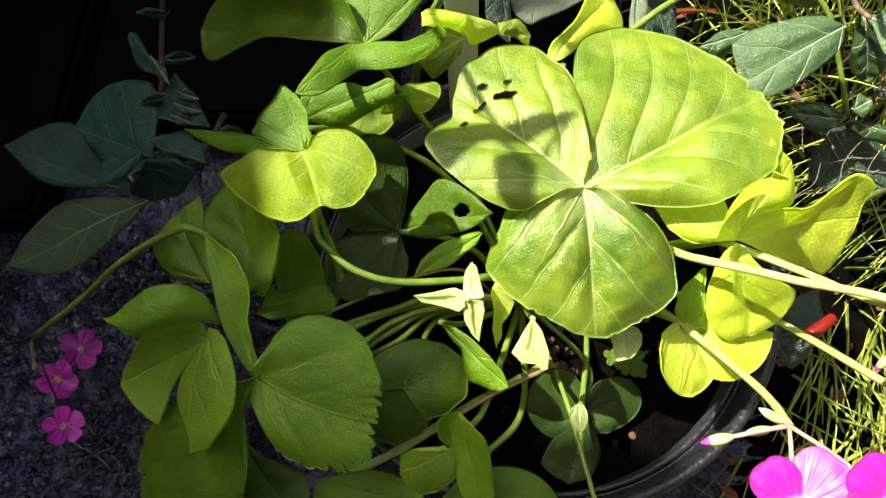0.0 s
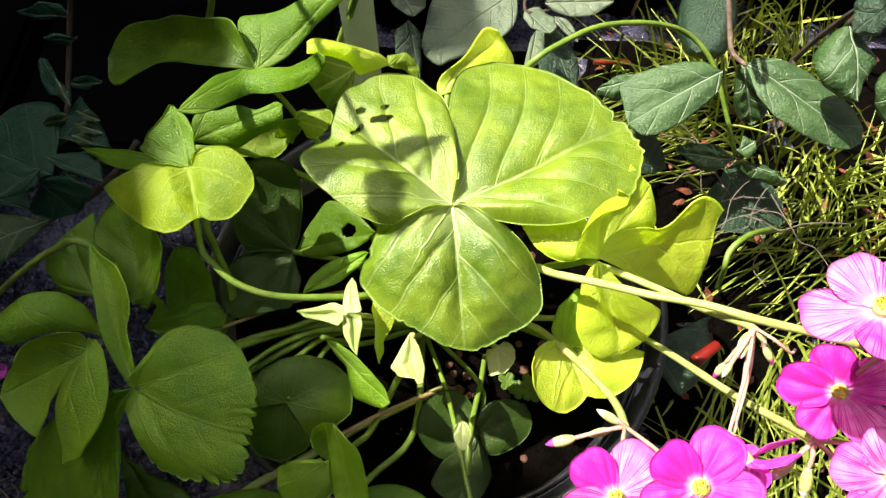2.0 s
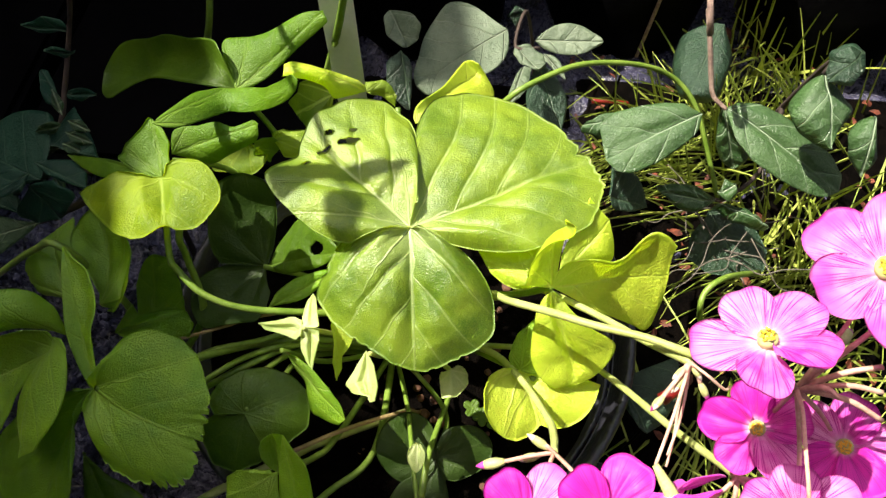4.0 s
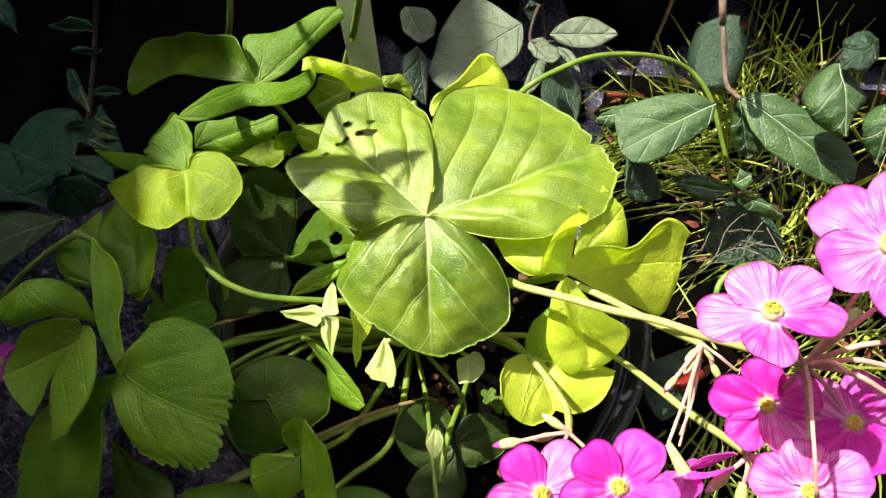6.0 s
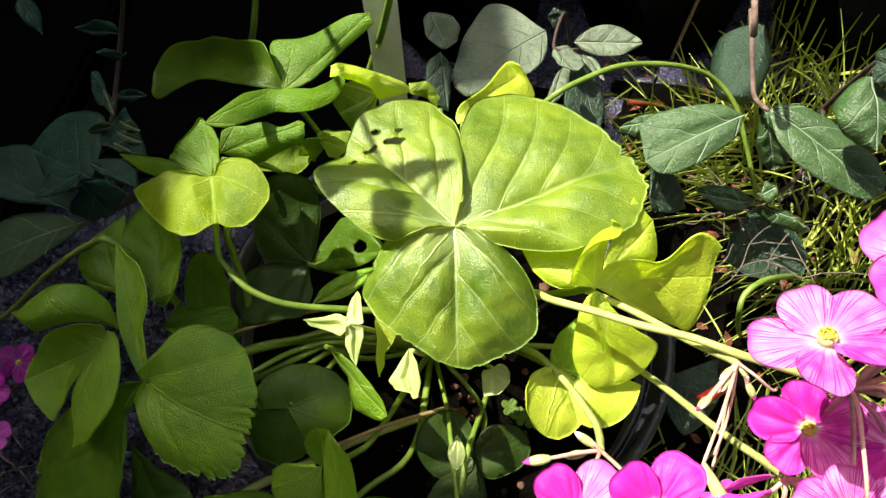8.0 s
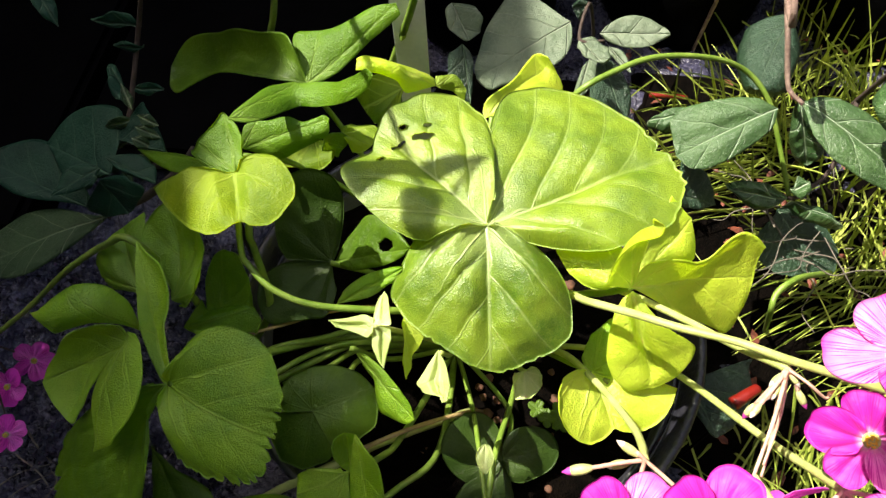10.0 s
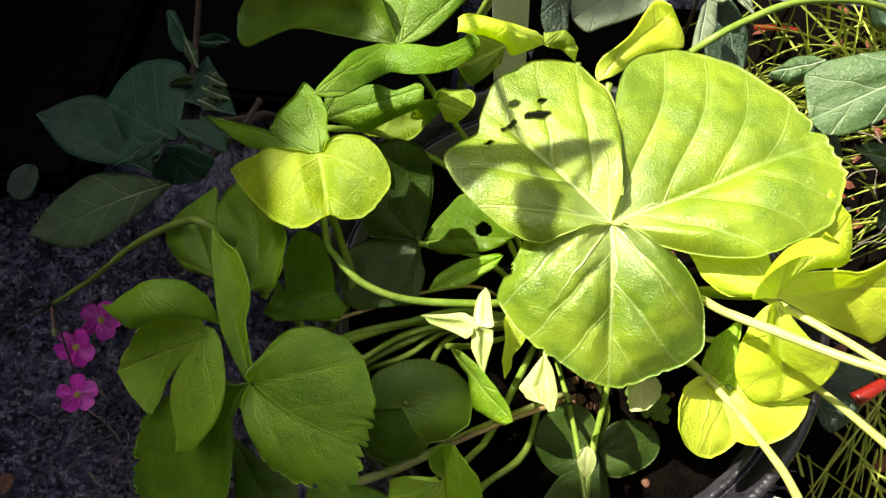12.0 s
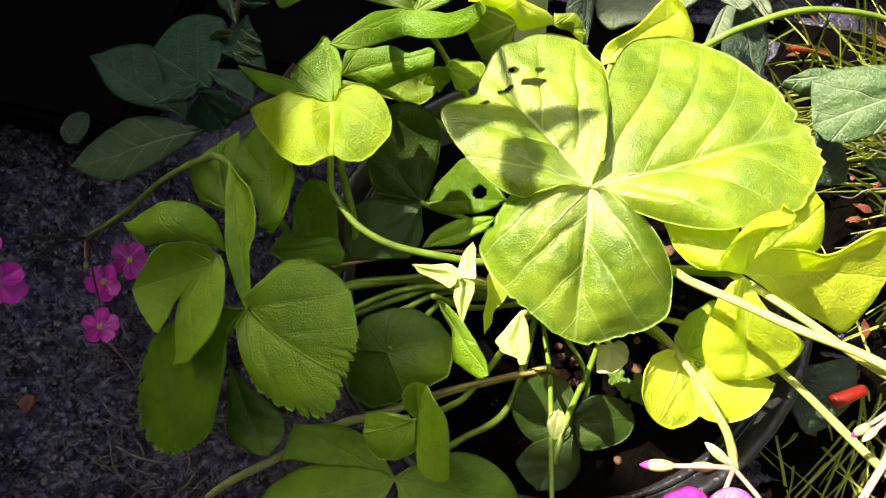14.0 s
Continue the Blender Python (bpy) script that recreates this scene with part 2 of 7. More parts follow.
# Dimmer shrub leaf: shadow on the low and rear leaves is put into the colour.
SHRUB_LEAF_DIM = leaf_material("shrub_leaf_dim", (0.010, 0.032, 0.016), (0.022, 0.058, 0.028), (0.10, 0.16, 0.09), (1.2, 1.5, 0.8), 0.12, 0.36, 1.3, 0.9, 4.0, 2.0, vein_mix=0.7, spec=0.7)
# Shrub leaf copy for the left shrub, its deep shade painted in as colour.
SHRUB_LEAF_SHADED = leaf_material("shrub_leaf_shaded", (0.007, 0.030, 0.018), (0.018, 0.060, 0.034), (0.07, 0.12, 0.075), (1.2, 1.5, 0.8), 0.12, 0.40, 1.3, 0.9, 6.0, 0.6, vein_mix=0.6, spec=0.14, groove=0.6)
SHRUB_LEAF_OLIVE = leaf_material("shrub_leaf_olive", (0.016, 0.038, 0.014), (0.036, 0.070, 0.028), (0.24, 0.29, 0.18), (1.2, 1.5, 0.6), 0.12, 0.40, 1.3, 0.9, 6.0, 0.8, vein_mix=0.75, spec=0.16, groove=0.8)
# Darkest sorrel copy: deep shade under the foliage, held in the leaf colour.
SORREL_SHADED = leaf_material("sorrel_leaf_shaded", (0.016, 0.038, 0.005), (0.030, 0.062, 0.008), (0.06, 0.09, 0.03), (1.8, 1.6, 0.4), 0.25, 0.42, 1.5, 1.0, 7.0, 0.5, vein_mix=0.25, fanned=0.62, spec=0.3, groove=0.25)
GREY_LEAF = leaf_material("grey_leaf", (0.08, 0.12, 0.065), (0.17, 0.22, 0.14), (0.4, 0.46, 0.34), (1.2, 1.4, 0.8), 0.18, 0.42, 1.4, 0.9, 3.0, 1.2, vein_mix=0.5, spec=0.6, groove=0.7)
STALK = plain_material("green_stalk", (0.11, 0.20, 0.02), (0.21, 0.31, 0.05), 0.45, 90.0, 0.15, see=0.2)
STALK_PALE = plain_material("pale_stalk", (0.34, 0.41, 0.10), (0.50, 0.54, 0.20), 0.5, 90.0, 0.15, see=0.25)
STALK_BROWN = plain_material("brown_stalk", (0.20, 0.13, 0.06), (0.33, 0.24, 0.11), 0.6, 120.0, 0.3)
PEDICEL = plain_material("pedicel", (0.50, 0.27, 0.20), (0.72, 0.50, 0.38), 0.5, 120.0, 0.2, see=0.2)
TWIG = plain_material("twig_bark", (0.13, 0.08, 0.06), (0.30, 0.21, 0.17), 0.75, 260.0, 0.9)
TWIG_DARK = plain_material("dark_twig_bark", (0.022, 0.014, 0.010), (0.06, 0.038, 0.028), 0.8, 160.0, 0.7)
PETAL = petal_material("pink_petal", (0.70, 0.020, 0.46), (0.86, 0.34, 0.70), (0.93, 0.62, 0.84), (0.50, 0.008, 0.32), 0.62)
BUD_TIP = plain_material("bud_petal", (0.48, 0.02, 0.30), (0.66, 0.08, 0.46), 0.5, 300.0, 0.3, see=0.2)
PETAL_DEEP = petal_material("deep_pink_petal", (0.86, 0.05, 0.66), (0.93, 0.18, 0.78), (0.88, 0.40, 0.74), (0.55, 0.02, 0.38), 0.95)
POLLEN = plain_material("yellow_throat", (0.72, 0.46, 0.02), (0.86, 0.66, 0.05), 0.6, 900.0, 0.6)
SEPAL = plain_material("sepal", (0.40, 0.45, 0.14), (0.60, 0.62, 0.28), 0.5, 200.0, 0.2, see=0.25)
DRY = plain_material("dry_petal", (0.62, 0.52, 0.42), (0.82, 0.76, 0.66), 0.7, 200.0, 0.4, see=0.3)
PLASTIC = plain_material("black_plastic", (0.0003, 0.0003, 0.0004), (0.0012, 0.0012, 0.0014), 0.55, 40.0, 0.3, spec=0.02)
POT_PLASTIC = plain_material("pot_plastic", (0.006, 0.006, 0.008), (0.020, 0.020, 0.027), 0.36, 50.0, 0.6, distance=0.002, spec=0.5)
# Near-black: the shade lying over the soil is held in this colour.
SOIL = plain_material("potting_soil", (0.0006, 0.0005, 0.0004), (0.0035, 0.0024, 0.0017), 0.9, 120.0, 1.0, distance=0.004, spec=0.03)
EARTH = plain_material("wet_earth", (0.008, 0.008, 0.015), (0.056, 0.054, 0.098), 0.28, 36.0, 1.0, distance=0.005, spec=0.55)
LABEL_WHITE = plain_material("white_plastic_label", (0.70, 0.72, 0.70), (0.80, 0.81, 0.79), 0.4, 60.0, 0.1, see=0.2)
LABEL_RED = plain_material("red_plastic_label", (0.13, 0.006, 0.003), (0.20, 0.011, 0.006), 0.4, 60.0, 0.1, see=0.1)
DRY_ROOT = plain_material("dry_root", (0.05, 0.045, 0.036), (0.15, 0.13, 0.10), 0.8, 200.0, 0.4)
GRASS = plain_material("needle_grass", (0.16, 0.24, 0.02), (0.50, 0.56, 0.12), 0.5, 30.0, 0.1, see=0.2, island=0.8)
LITTER = plain_material("fallen_litter", (0.05, 0.02, 0.01), (0.13, 0.055, 0.028), 0.8, 80.0, 0.5)
WALL = plain_material("wall_render", (0.03, 0.028, 0.026), (0.07, 0.065, 0.06), 0.9, 8.0, 0.5, distance=0.004)
LITTER_RED = plain_material("red_leaf_litter", (0.03, 0.008, 0.004), (0.20, 0.045, 0.018), 0.7, 120.0, 0.4, see=0.1)
STONE = plain_material("pebble", (0.05, 0.045, 0.04), (0.14, 0.13, 0.12), 0.8, 100.0, 0.6)


# ---- building helpers ----
def mesh_object(name, bm, mat, parent=None, label="", flat=False):
    me = bpy.data.meshes.new(name)
    bm.to_mesh(me)
    bm.free()
    if not flat:
        for p in me.polygons:
            p.use_smooth = True
    me.materials.append(mat)
    ob = new(name, me)
    if parent:
        ob.parent = parent
        ob.matrix_parent_inverse = Matrix.Translation(parent_place(parent)).inverted()
    if label:
        ob["label"] = label
    return ob


def parent_place(ob):
    return ob.location if ob.parent is None else Vector((0, 0, 0))


def thing(name, place, label, category, group="", kind=""):
    ob = new(name)
    ob.location = place
    ob.empty_display_size = 0.01
    return tagged(ob, label, category, group, kind)


def spline(points, steps=6):
    """A smooth line through the points."""
    pts = [Vector(p) for p in points]
    pts = [2 * pts[0] - pts[1]] + pts + [2 * pts[-1] - pts[-2]]
    line = []
    for i in range(1, len(pts) - 2):
        a, b, c, d = pts[i - 1:i + 3]
        for k in range(steps):
            t = k / steps
            line.append(0.5 * (2 * b + (c - a) * t + (2 * a - 5 * b + 4 * c - d) * t * t + (3 * b - a - 3 * c + d) * t ** 3))
    return line + [pts[-2]]


def tube(name, points, r0, r1, mat, parent=None, label="", sides=8, steps=6, knots=0.0, belly=0.0):
    """A round stalk along a smooth line, tapering from r0 to r1, a little uneven."""
    line = spline(points, steps)
    bm = bmesh.new()
    rings = []
    n = len(line)
    side = None
    for i, p in enumerate(line):
        way = (line[min(i + 1, n - 1)] - line[max(i - 1, 0)]).normalized()
        if side is None:
            side = way.orthogonal().normalized()
        side = (side - way * side.dot(way)).normalized()
        up = way.cross(side)
        r = r0 + (r1 - r0) * i / (n - 1)
        r *= 1 + 0.07 * noise.noise(p * 180) + knots * max(0, noise.noise(p * 90 + Vector((5, 0, 0))))
        r *= 1 + belly * math.sin(math.pi * i / (n - 1))
        rings.append([bm.verts.new(p + r * (math.cos(a) * side + math.sin(a) * up)) for a in (2 * math.pi * k / sides for k in range(sides))])
    for a, b in zip(rings, rings[1:]):
        for k in range(sides):
            bm.faces.new((a[k], a[(k + 1) % sides], b[(k + 1) % sides], b[k]))
    bm.faces.new(rings[0][::-1])
    bm.faces.new(rings[-1])
    return mesh_object(name, bm, mat, parent, label)


def curve_values(values, u):
    """Smooth value at u (0 to 1) of evenly spaced values."""
    x = u * (len(values) - 1)
    i = min(int(x), len(values) - 2)
    t = x - i
    a, b, c, d = (values[max(0, min(len(values) - 1, j))] for j in (i - 1, i, i + 1, i + 2))
    v = 0.5 * (2 * b + (c - a) * t + (2 * a - 5 * b + 4 * c - d) * t * t + (3 * b - a - 3 * c + d) * t ** 3)
    return max(v, 0.0)


def pierced(at, x, y, long, wide, turn=0.0):
    """Whether a place on the blade lies in an oval hole."""
    dx, dy = at.x - x, at.y - y
    u, v = dx * math.cos(turn) + dy * math.sin(turn), dy * math.cos(turn) - dx * math.sin(turn)
    ragged = 1 + 0.25 * noise.noise(Vector((at.x * 9, at.y * 9, 2)))
    return (u / long) ** 2 + (v / wide) ** 2 < ragged


def sheet(name, grid, uvs, mat, parent, label, holes=(), thick=0.0005):
    """A leaf or petal from a grid of points, with its edge given thickness."""
    bm = bmesh.new()
    layer = bm.loops.layers.uv.new("blade")
    verts = [[bm.verts.new(p) for p in row] for row in grid]
    for i in range(len(grid) - 1):
        for j in range(len(grid[0]) - 1):
            mid = (Vector(uvs[i][j]) + Vector(uvs[i + 1][j + 1])) / 2
            if any(pierced(mid, *hole) for hole in holes):
                continue
            corner = ((i, j), (i + 1, j), (i + 1, j + 1), (i, j + 1))
            try:
                f = bm.faces.new([verts[a][b] for a, b in corner])
            except ValueError:
                continue
            for loop, (a, b) in zip(f.loops, corner):
                loop[layer].uv = uvs[a][b]
    bmesh.ops.remove_doubles(bm, verts=bm.verts, dist=2e-6)
    bmesh.ops.delete(bm, geom=[v for v in bm.verts if not v.link_faces], context="VERTS")
    bm.normal_update()
    ob = mesh_object(name, bm, mat, parent, label)
    rim = ob.modifiers.new("edge", "SOLIDIFY")
    rim.thickness, rim.offset, rim.use_rim, rim.use_rim_only = thick, -1, True, True
    return ob


def frame_of(hub, tip, normal):
    hub, tip, n = Vector(hub), Vector(tip), Vector(normal)
    a = (tip - hub)
    length = a.length
    a.normalize()
    n = (n - a * n.dot(a)).normalized()
    return hub, a, n.cross(a), n, length


def fan(parent, mat, hub, tip, normal, lo, hi, radii, fold, droop, label="", ripple=0.0011, teeth=0.0, holes=(), name="leaflet", veins=5, arch=0.0, roll=0.0, wave=0.0, nt=44, ns=20, torn=(-180, 180)):
    """A leaflet that spreads like a fan from its hub: radii in millimetres at even angles from lo to hi degrees."""
    hub, a, b, n, length = frame_of(hub, tip, normal)
    grid, uvs = [], []
    seed = Vector((hub.x * 37 + tip[0] * 91, hub.y * 53, tip[1] * 71))
    for i in range(nt + 1):
        u = i / nt
        th = radians(lo + (hi - lo) * u)
        r_edge = curve_values(radii, u) * 0.001
        tooth = 0.0
        if teeth and torn[0] < math.degrees(th) < torn[1]:
            tooth = teeth * max(0.0, noise.noise(Vector((th * 26, 3.0, seed.x)))) + teeth * 0.6 * max(0.0, noise.noise(Vector((th * 60, 9.0, seed.y))))
        row, uvrow = [], []
        for j in range(ns + 1):
            s = (j / ns) ** 0.85
            r = r_edge * s * (1 - tooth * s ** 14)
            x, y = r * math.cos(th), r * math.sin(th)
            h = fold * abs(y) + droop * r * r / length
            w = noise.noise(Vector((x * 30, y * 30, 8)) + seed) * ripple * 4.2 * min(1, s * 1.5)
            w += noise.noise(Vector((x * 75, y * 75, 0)) + seed) * ripple * 1.9 * min(1, s * 1.5)
            w += noise.noise(Vector((x * 170, y * 170, 4)) + seed) * ripple * 0.4 * min(1, s * 2)
            if veins == 5:
                q = (x * 100 - 1.15 * abs(y * 100) ** 0.85) / 1.6 + 0.17
                saw = abs(q - math.floor(q) - 0.5)
                flank = min(1.0, abs(y) / 0.010) * math.sin(math.pi * min(1, s) ** 0.8)
                w += ripple * 0.9 * flank * ((2 * saw) ** 0.6 - 0.6)
                w += ripple * 1.2 * math.sin(math.pi * min(1, s)) * (abs(math.sin(math.pi * th / 0.62)) ** 0.7 - 0.6) * max(0.0, 1 - s * 1.2)
            elif veins:
                w += ripple * 0.8 * math.sin(math.pi * min(1, s)) * (abs(math.sin(th * 6)) ** 0.8 - 0.6)
            w -= max(0.0, s - 0.7) ** 2 * 4.0 * ripple * (0.6 + 2.2 * noise.noise(Vector((th * 1.7, 0.5, 0)) + seed))
            w += arch * math.sin(math.pi * s) * length
            w += (roll + wave * math.sin(th * 5.0 + seed.x * 9)) * max(0.0, s - 0.55) ** 2 * 4.9 * length
            row.append(hub + a * x + b * y + n * (h + w))
            uvrow.append((x * 100, y * 100))
        grid.append(row)
        uvs.append(uvrow)
    return sheet(name, grid, uvs, mat, parent, label, holes)


def blade(parent, mat, hub, tip, normal, reach, left, right, fold, droop, label="", ripple=0.0011, teeth=0.0, holes=(), name="leaflet", veins=5, arch=0.0, roll=0.0, wave=0.0, nt=30, ns=22):
    """A leaflet along a midrib: half-widths in millimetres left and right of it, closer set towards both ends."""
    hub, a, b, n, length = frame_of(hub, tip, normal)
    reach *= 0.001
    grid, uvs = [], []
    seed = Vector((hub.x * 37 + tip[0] * 91, hub.y * 53, tip[1] * 71))
    for i in range(nt + 1):
        p = i / nt
        u = (1 - math.cos(math.pi * p)) / 2
        x0 = reach * u
        wl, wr = curve_values(left, p) * 0.001, curve_values(right, p) * 0.001
        if teeth:
            bite = [teeth * max(0, noise.noise(Vector((x0 * 900, k, seed.x)))) for k in (1, 7)]
        row, uvrow = [], []
        for j in range(ns + 1):
            v = 2 * j / ns - 1
            y = v * (wl if v > 0 else wr)
            if teeth:
                y *= 1 - bite[v < 0] * abs(v) ** 8
            x = x0
            h = fold * abs(y) + droop * (x * x + y * y) / length
            q = abs(v)
            w = noise.noise(Vector((x * 26, y * 26, 8)) + seed) * ripple * 2.4 * min(1, u * 4)
            w += noise.noise(Vector((x * 62, y * 62, 0)) + seed) * ripple * 1.3 * min(1, u * 4)
            w += noise.noise(Vector((x * 170, y * 170, 4)) + seed) * ripple * 0.4
            w += ripple * 0.7 * abs(math.sin((x - 0.7 * abs(y)) * 420)) * q * (1 - q) * 3
            w -= max(0.0, q - 0.6) ** 2 * 5.0 * ripple * (0.6 + 2.2 * noise.noise(Vector((u * 3.1, v, 0)) + seed))
            w += arch * math.sin(math.pi * u) * length
            w += (roll + wave * math.sin(u * 9.0 + seed.x * 9)) * max(0.0, q - 0.5) ** 2 * 4.0 * length
            row.append(hub + a * x + b * y + n * (h + w))
            uvrow.append((x * 100, y * 100))
        grid.append(row)
        uvs.append(uvrow)
    return sheet(name, grid, uvs, mat, parent, label, holes)


def quilted(x, y):
    """Height between 0 and 1 of a blade that bulges between its sunken veins; x along the midrib, y across it, in centimetres."""
    q = (x - 1.15 * abs(y) ** 0.85) / 1.6 + (0.37 if y > 0 else -0.03)
    q += 0.13 * math.sin(0.9 * abs(y) + 0.6 * x) + 0.025 * math.sin(4.1 * x - 2.3 * y)
    gap = abs(q - math.floor(q) - 0.5) * 1.6
    return (1 - math.exp(-gap / 0.15)) * min(1.0, abs(y) / 0.5) - 0.5 * math.exp(-(y / 0.13) ** 2)


def leaflet(parent, mat, hub, tip, normal, lo, hi, radii, lift, fold=0.0, dome=0.0, crease=0.0, power=2.0, quilt=0.8, ripple=0.0008, label="", teeth=0.0, torn=(-180, 180), holes=(), name="leaflet", nt=64, ns=26):
    """A leaflet spread from its hub: radii and the height of its edge over the blade's plane, both in millimetres, at even angles from lo to hi degrees."""
    hub, a, b, n, length = frame_of(hub, tip, normal)
    grid, uvs = [], []
    seed = Vector((hub.x * 37 + tip[0] * 91, hub.y * 53, tip[1] * 71))
    for i in range(nt + 1):
        u = i / nt
        th = radians(lo + (hi - lo) * u)
        r_edge = curve_values(radii, u) * 0.001
        base = min(lift)
        edge = (curve_values([v - base for v in lift], u) + base) * 0.001
        bite = 0.0
        if teeth and torn[0] < math.degrees(th) < torn[1]:
            bite = teeth * max(0.0, noise.noise(Vector((th * 22, 3.0, seed.x)))) + teeth * 0.6 * max(0.0, noise.noise(Vector((th * 55, 9.0, seed.y))))
        bite += 0.012 * noise.noise(Vector((th * 9, 5.0, seed.x)))
        row, uvrow = [], []
        for j in range(ns + 1):
            s = (j / ns) ** 0.85
            r = r_edge * s * (1 - bite * s ** 10)
            x, y = r * math.cos(th), r * math.sin(th)
            swell = math.sin(math.pi * min(1.0, s) ** 0.9)
            h = fold * abs(y) + edge * s ** power + dome * length * swell
            h += crease * length * swell * (min(1.0, abs(y) / (0.22 * length)) - 0.5)
            h += quilt * 0.001 * quilted(x * 100, y * 100) * min(1.0, 2.2 * (1 - s) + 0.1) * min(1.0, s * 4)
            p = Vector((x, y, 0))
            h += ripple * min(1.0, s * 2) * (1.6 * noise.noise(p * 34 + seed) + 0.6 * noise.noise(p * 90 + seed) + 0.22 * noise.noise(p * 240 + seed))
            h -= ripple * 1.5 * max(0.0, s - 0.85) * 6 * (0.4 + noise.noise(Vector((th * 3.5, 0.5, 0)) + seed))
            row.append(hub + a * x + b * y + n * h)
            uvrow.append((x * 100, y * 100))
        grid.append(row)
        uvs.append(uvrow)
    return sheet(name, grid, uvs, mat, parent, label, holes)


def strap(parent, mat, hub, tip, normal, left, right, left_lift, right_lift, dome=0.0, power=1.6, quilt=0.6, ripple=0.0007, crease=0.0, fold=0.0, label="", teeth=0.0, holes=(), name="leaflet", nt=56, ns=30):
    """A leaflet along a line from hub to tip: half-widths and the heights of both edges over the blade's plane, in millimetres, closer set towards both ends."""
    hub, a, b, n, length = frame_of(hub, tip, normal)
    grid, uvs = [], []
    seed = Vector((hub.x * 37 + tip[0] * 91, hub.y * 53, tip[1] * 71))

    def signed(values, p):
        base = min(values)
        return (curve_values([v - base for v in values], p) + base) * 0.001

    for i in range(nt + 1):
        p = i / nt
        u = (1 - math.cos(math.pi * p)) / 2
        x = length * u
        wl, wr = signed(left, p), signed(right, p)
        hl, hr = signed(left_lift, p), signed(right_lift, p)
        middle = (hl + hr) / 2
        row, uvrow = [], []
        for j in range(ns + 1):
            v = 2 * j / ns - 1
            q = abs(v)
            bite = teeth * max(0.0, noise.noise(Vector((x * 700, v > 0, seed.x)))) * q ** 10
            y = ((wl + wr) * (v + 1) / 2 - wr) * (1 - bite)
            h = middle + ((hl if v > 0 else hr) - middle) * q ** power + dome * length * (1 - q * q) * math.sin(math.pi * u) ** 0.7
            h -= crease * length * math.exp(-(v / 0.18) ** 2) * math.sin(math.pi * u)
            h += quilt * 0.001 * quilted(x * 100, y * 100) * min(1.0, 2 * (1 - q) + 0.1) * math.sin(math.pi * u) ** 0.5
            at = Vector((x, y, 0))
            h += ripple * min(1.0, u * 4) * (1.5 * noise.noise(at * 34 + seed) + 0.6 * noise.noise(at * 90 + seed))
            row.append(hub + a * x + b * y + n * h)
            uvrow.append((x * 100, y * 100))
        grid.append(row)
        uvs.append(uvrow)
    return sheet(name, grid, uvs, mat, parent, label, holes)


def lathe(name, profile, place, mat, parent=None, segments=64, label=""):
    """A body turned from (radius, height) pairs."""
    bm = bmesh.new()
    rings = []
    for r, z in profile:
        rings.append([bm.verts.new((place[0] + r * math.cos(a), place[1] + r * math.sin(a), place[2] + z)) for a in (2 * math.pi * k / segments for k in range(segments))])
    for p, q in zip(rings, rings[1:]):
        for k in range(segments):
            bm.faces.new((p[k], p[(k + 1) % segments], q[(k + 1) % segments], q[k]))
    return mesh_object(name, bm, mat, parent, label)


def slab(name, corners_low, corners_high, mat, parent=None, bevel=0.002, label=""):
    """A solid between two four-cornered faces, with rounded edges."""
    bm = bmesh.new()
    lo = [bm.verts.new(c) for c in corners_low]
    hi = [bm.verts.new(c) for c in corners_high]
    bm.faces.new(lo[::-1])
    bm.faces.new(hi)
    for k in range(4):
        bm.faces.new((lo[k], lo[(k + 1) % 4], hi[(k + 1) % 4], hi[k]))
    if bevel:
        bmesh.ops.bevel(bm, geom=bm.edges[:], offset=bevel, segments=2, affect="EDGES")
    return mesh_object(name, bm, mat, parent, label, flat=True)


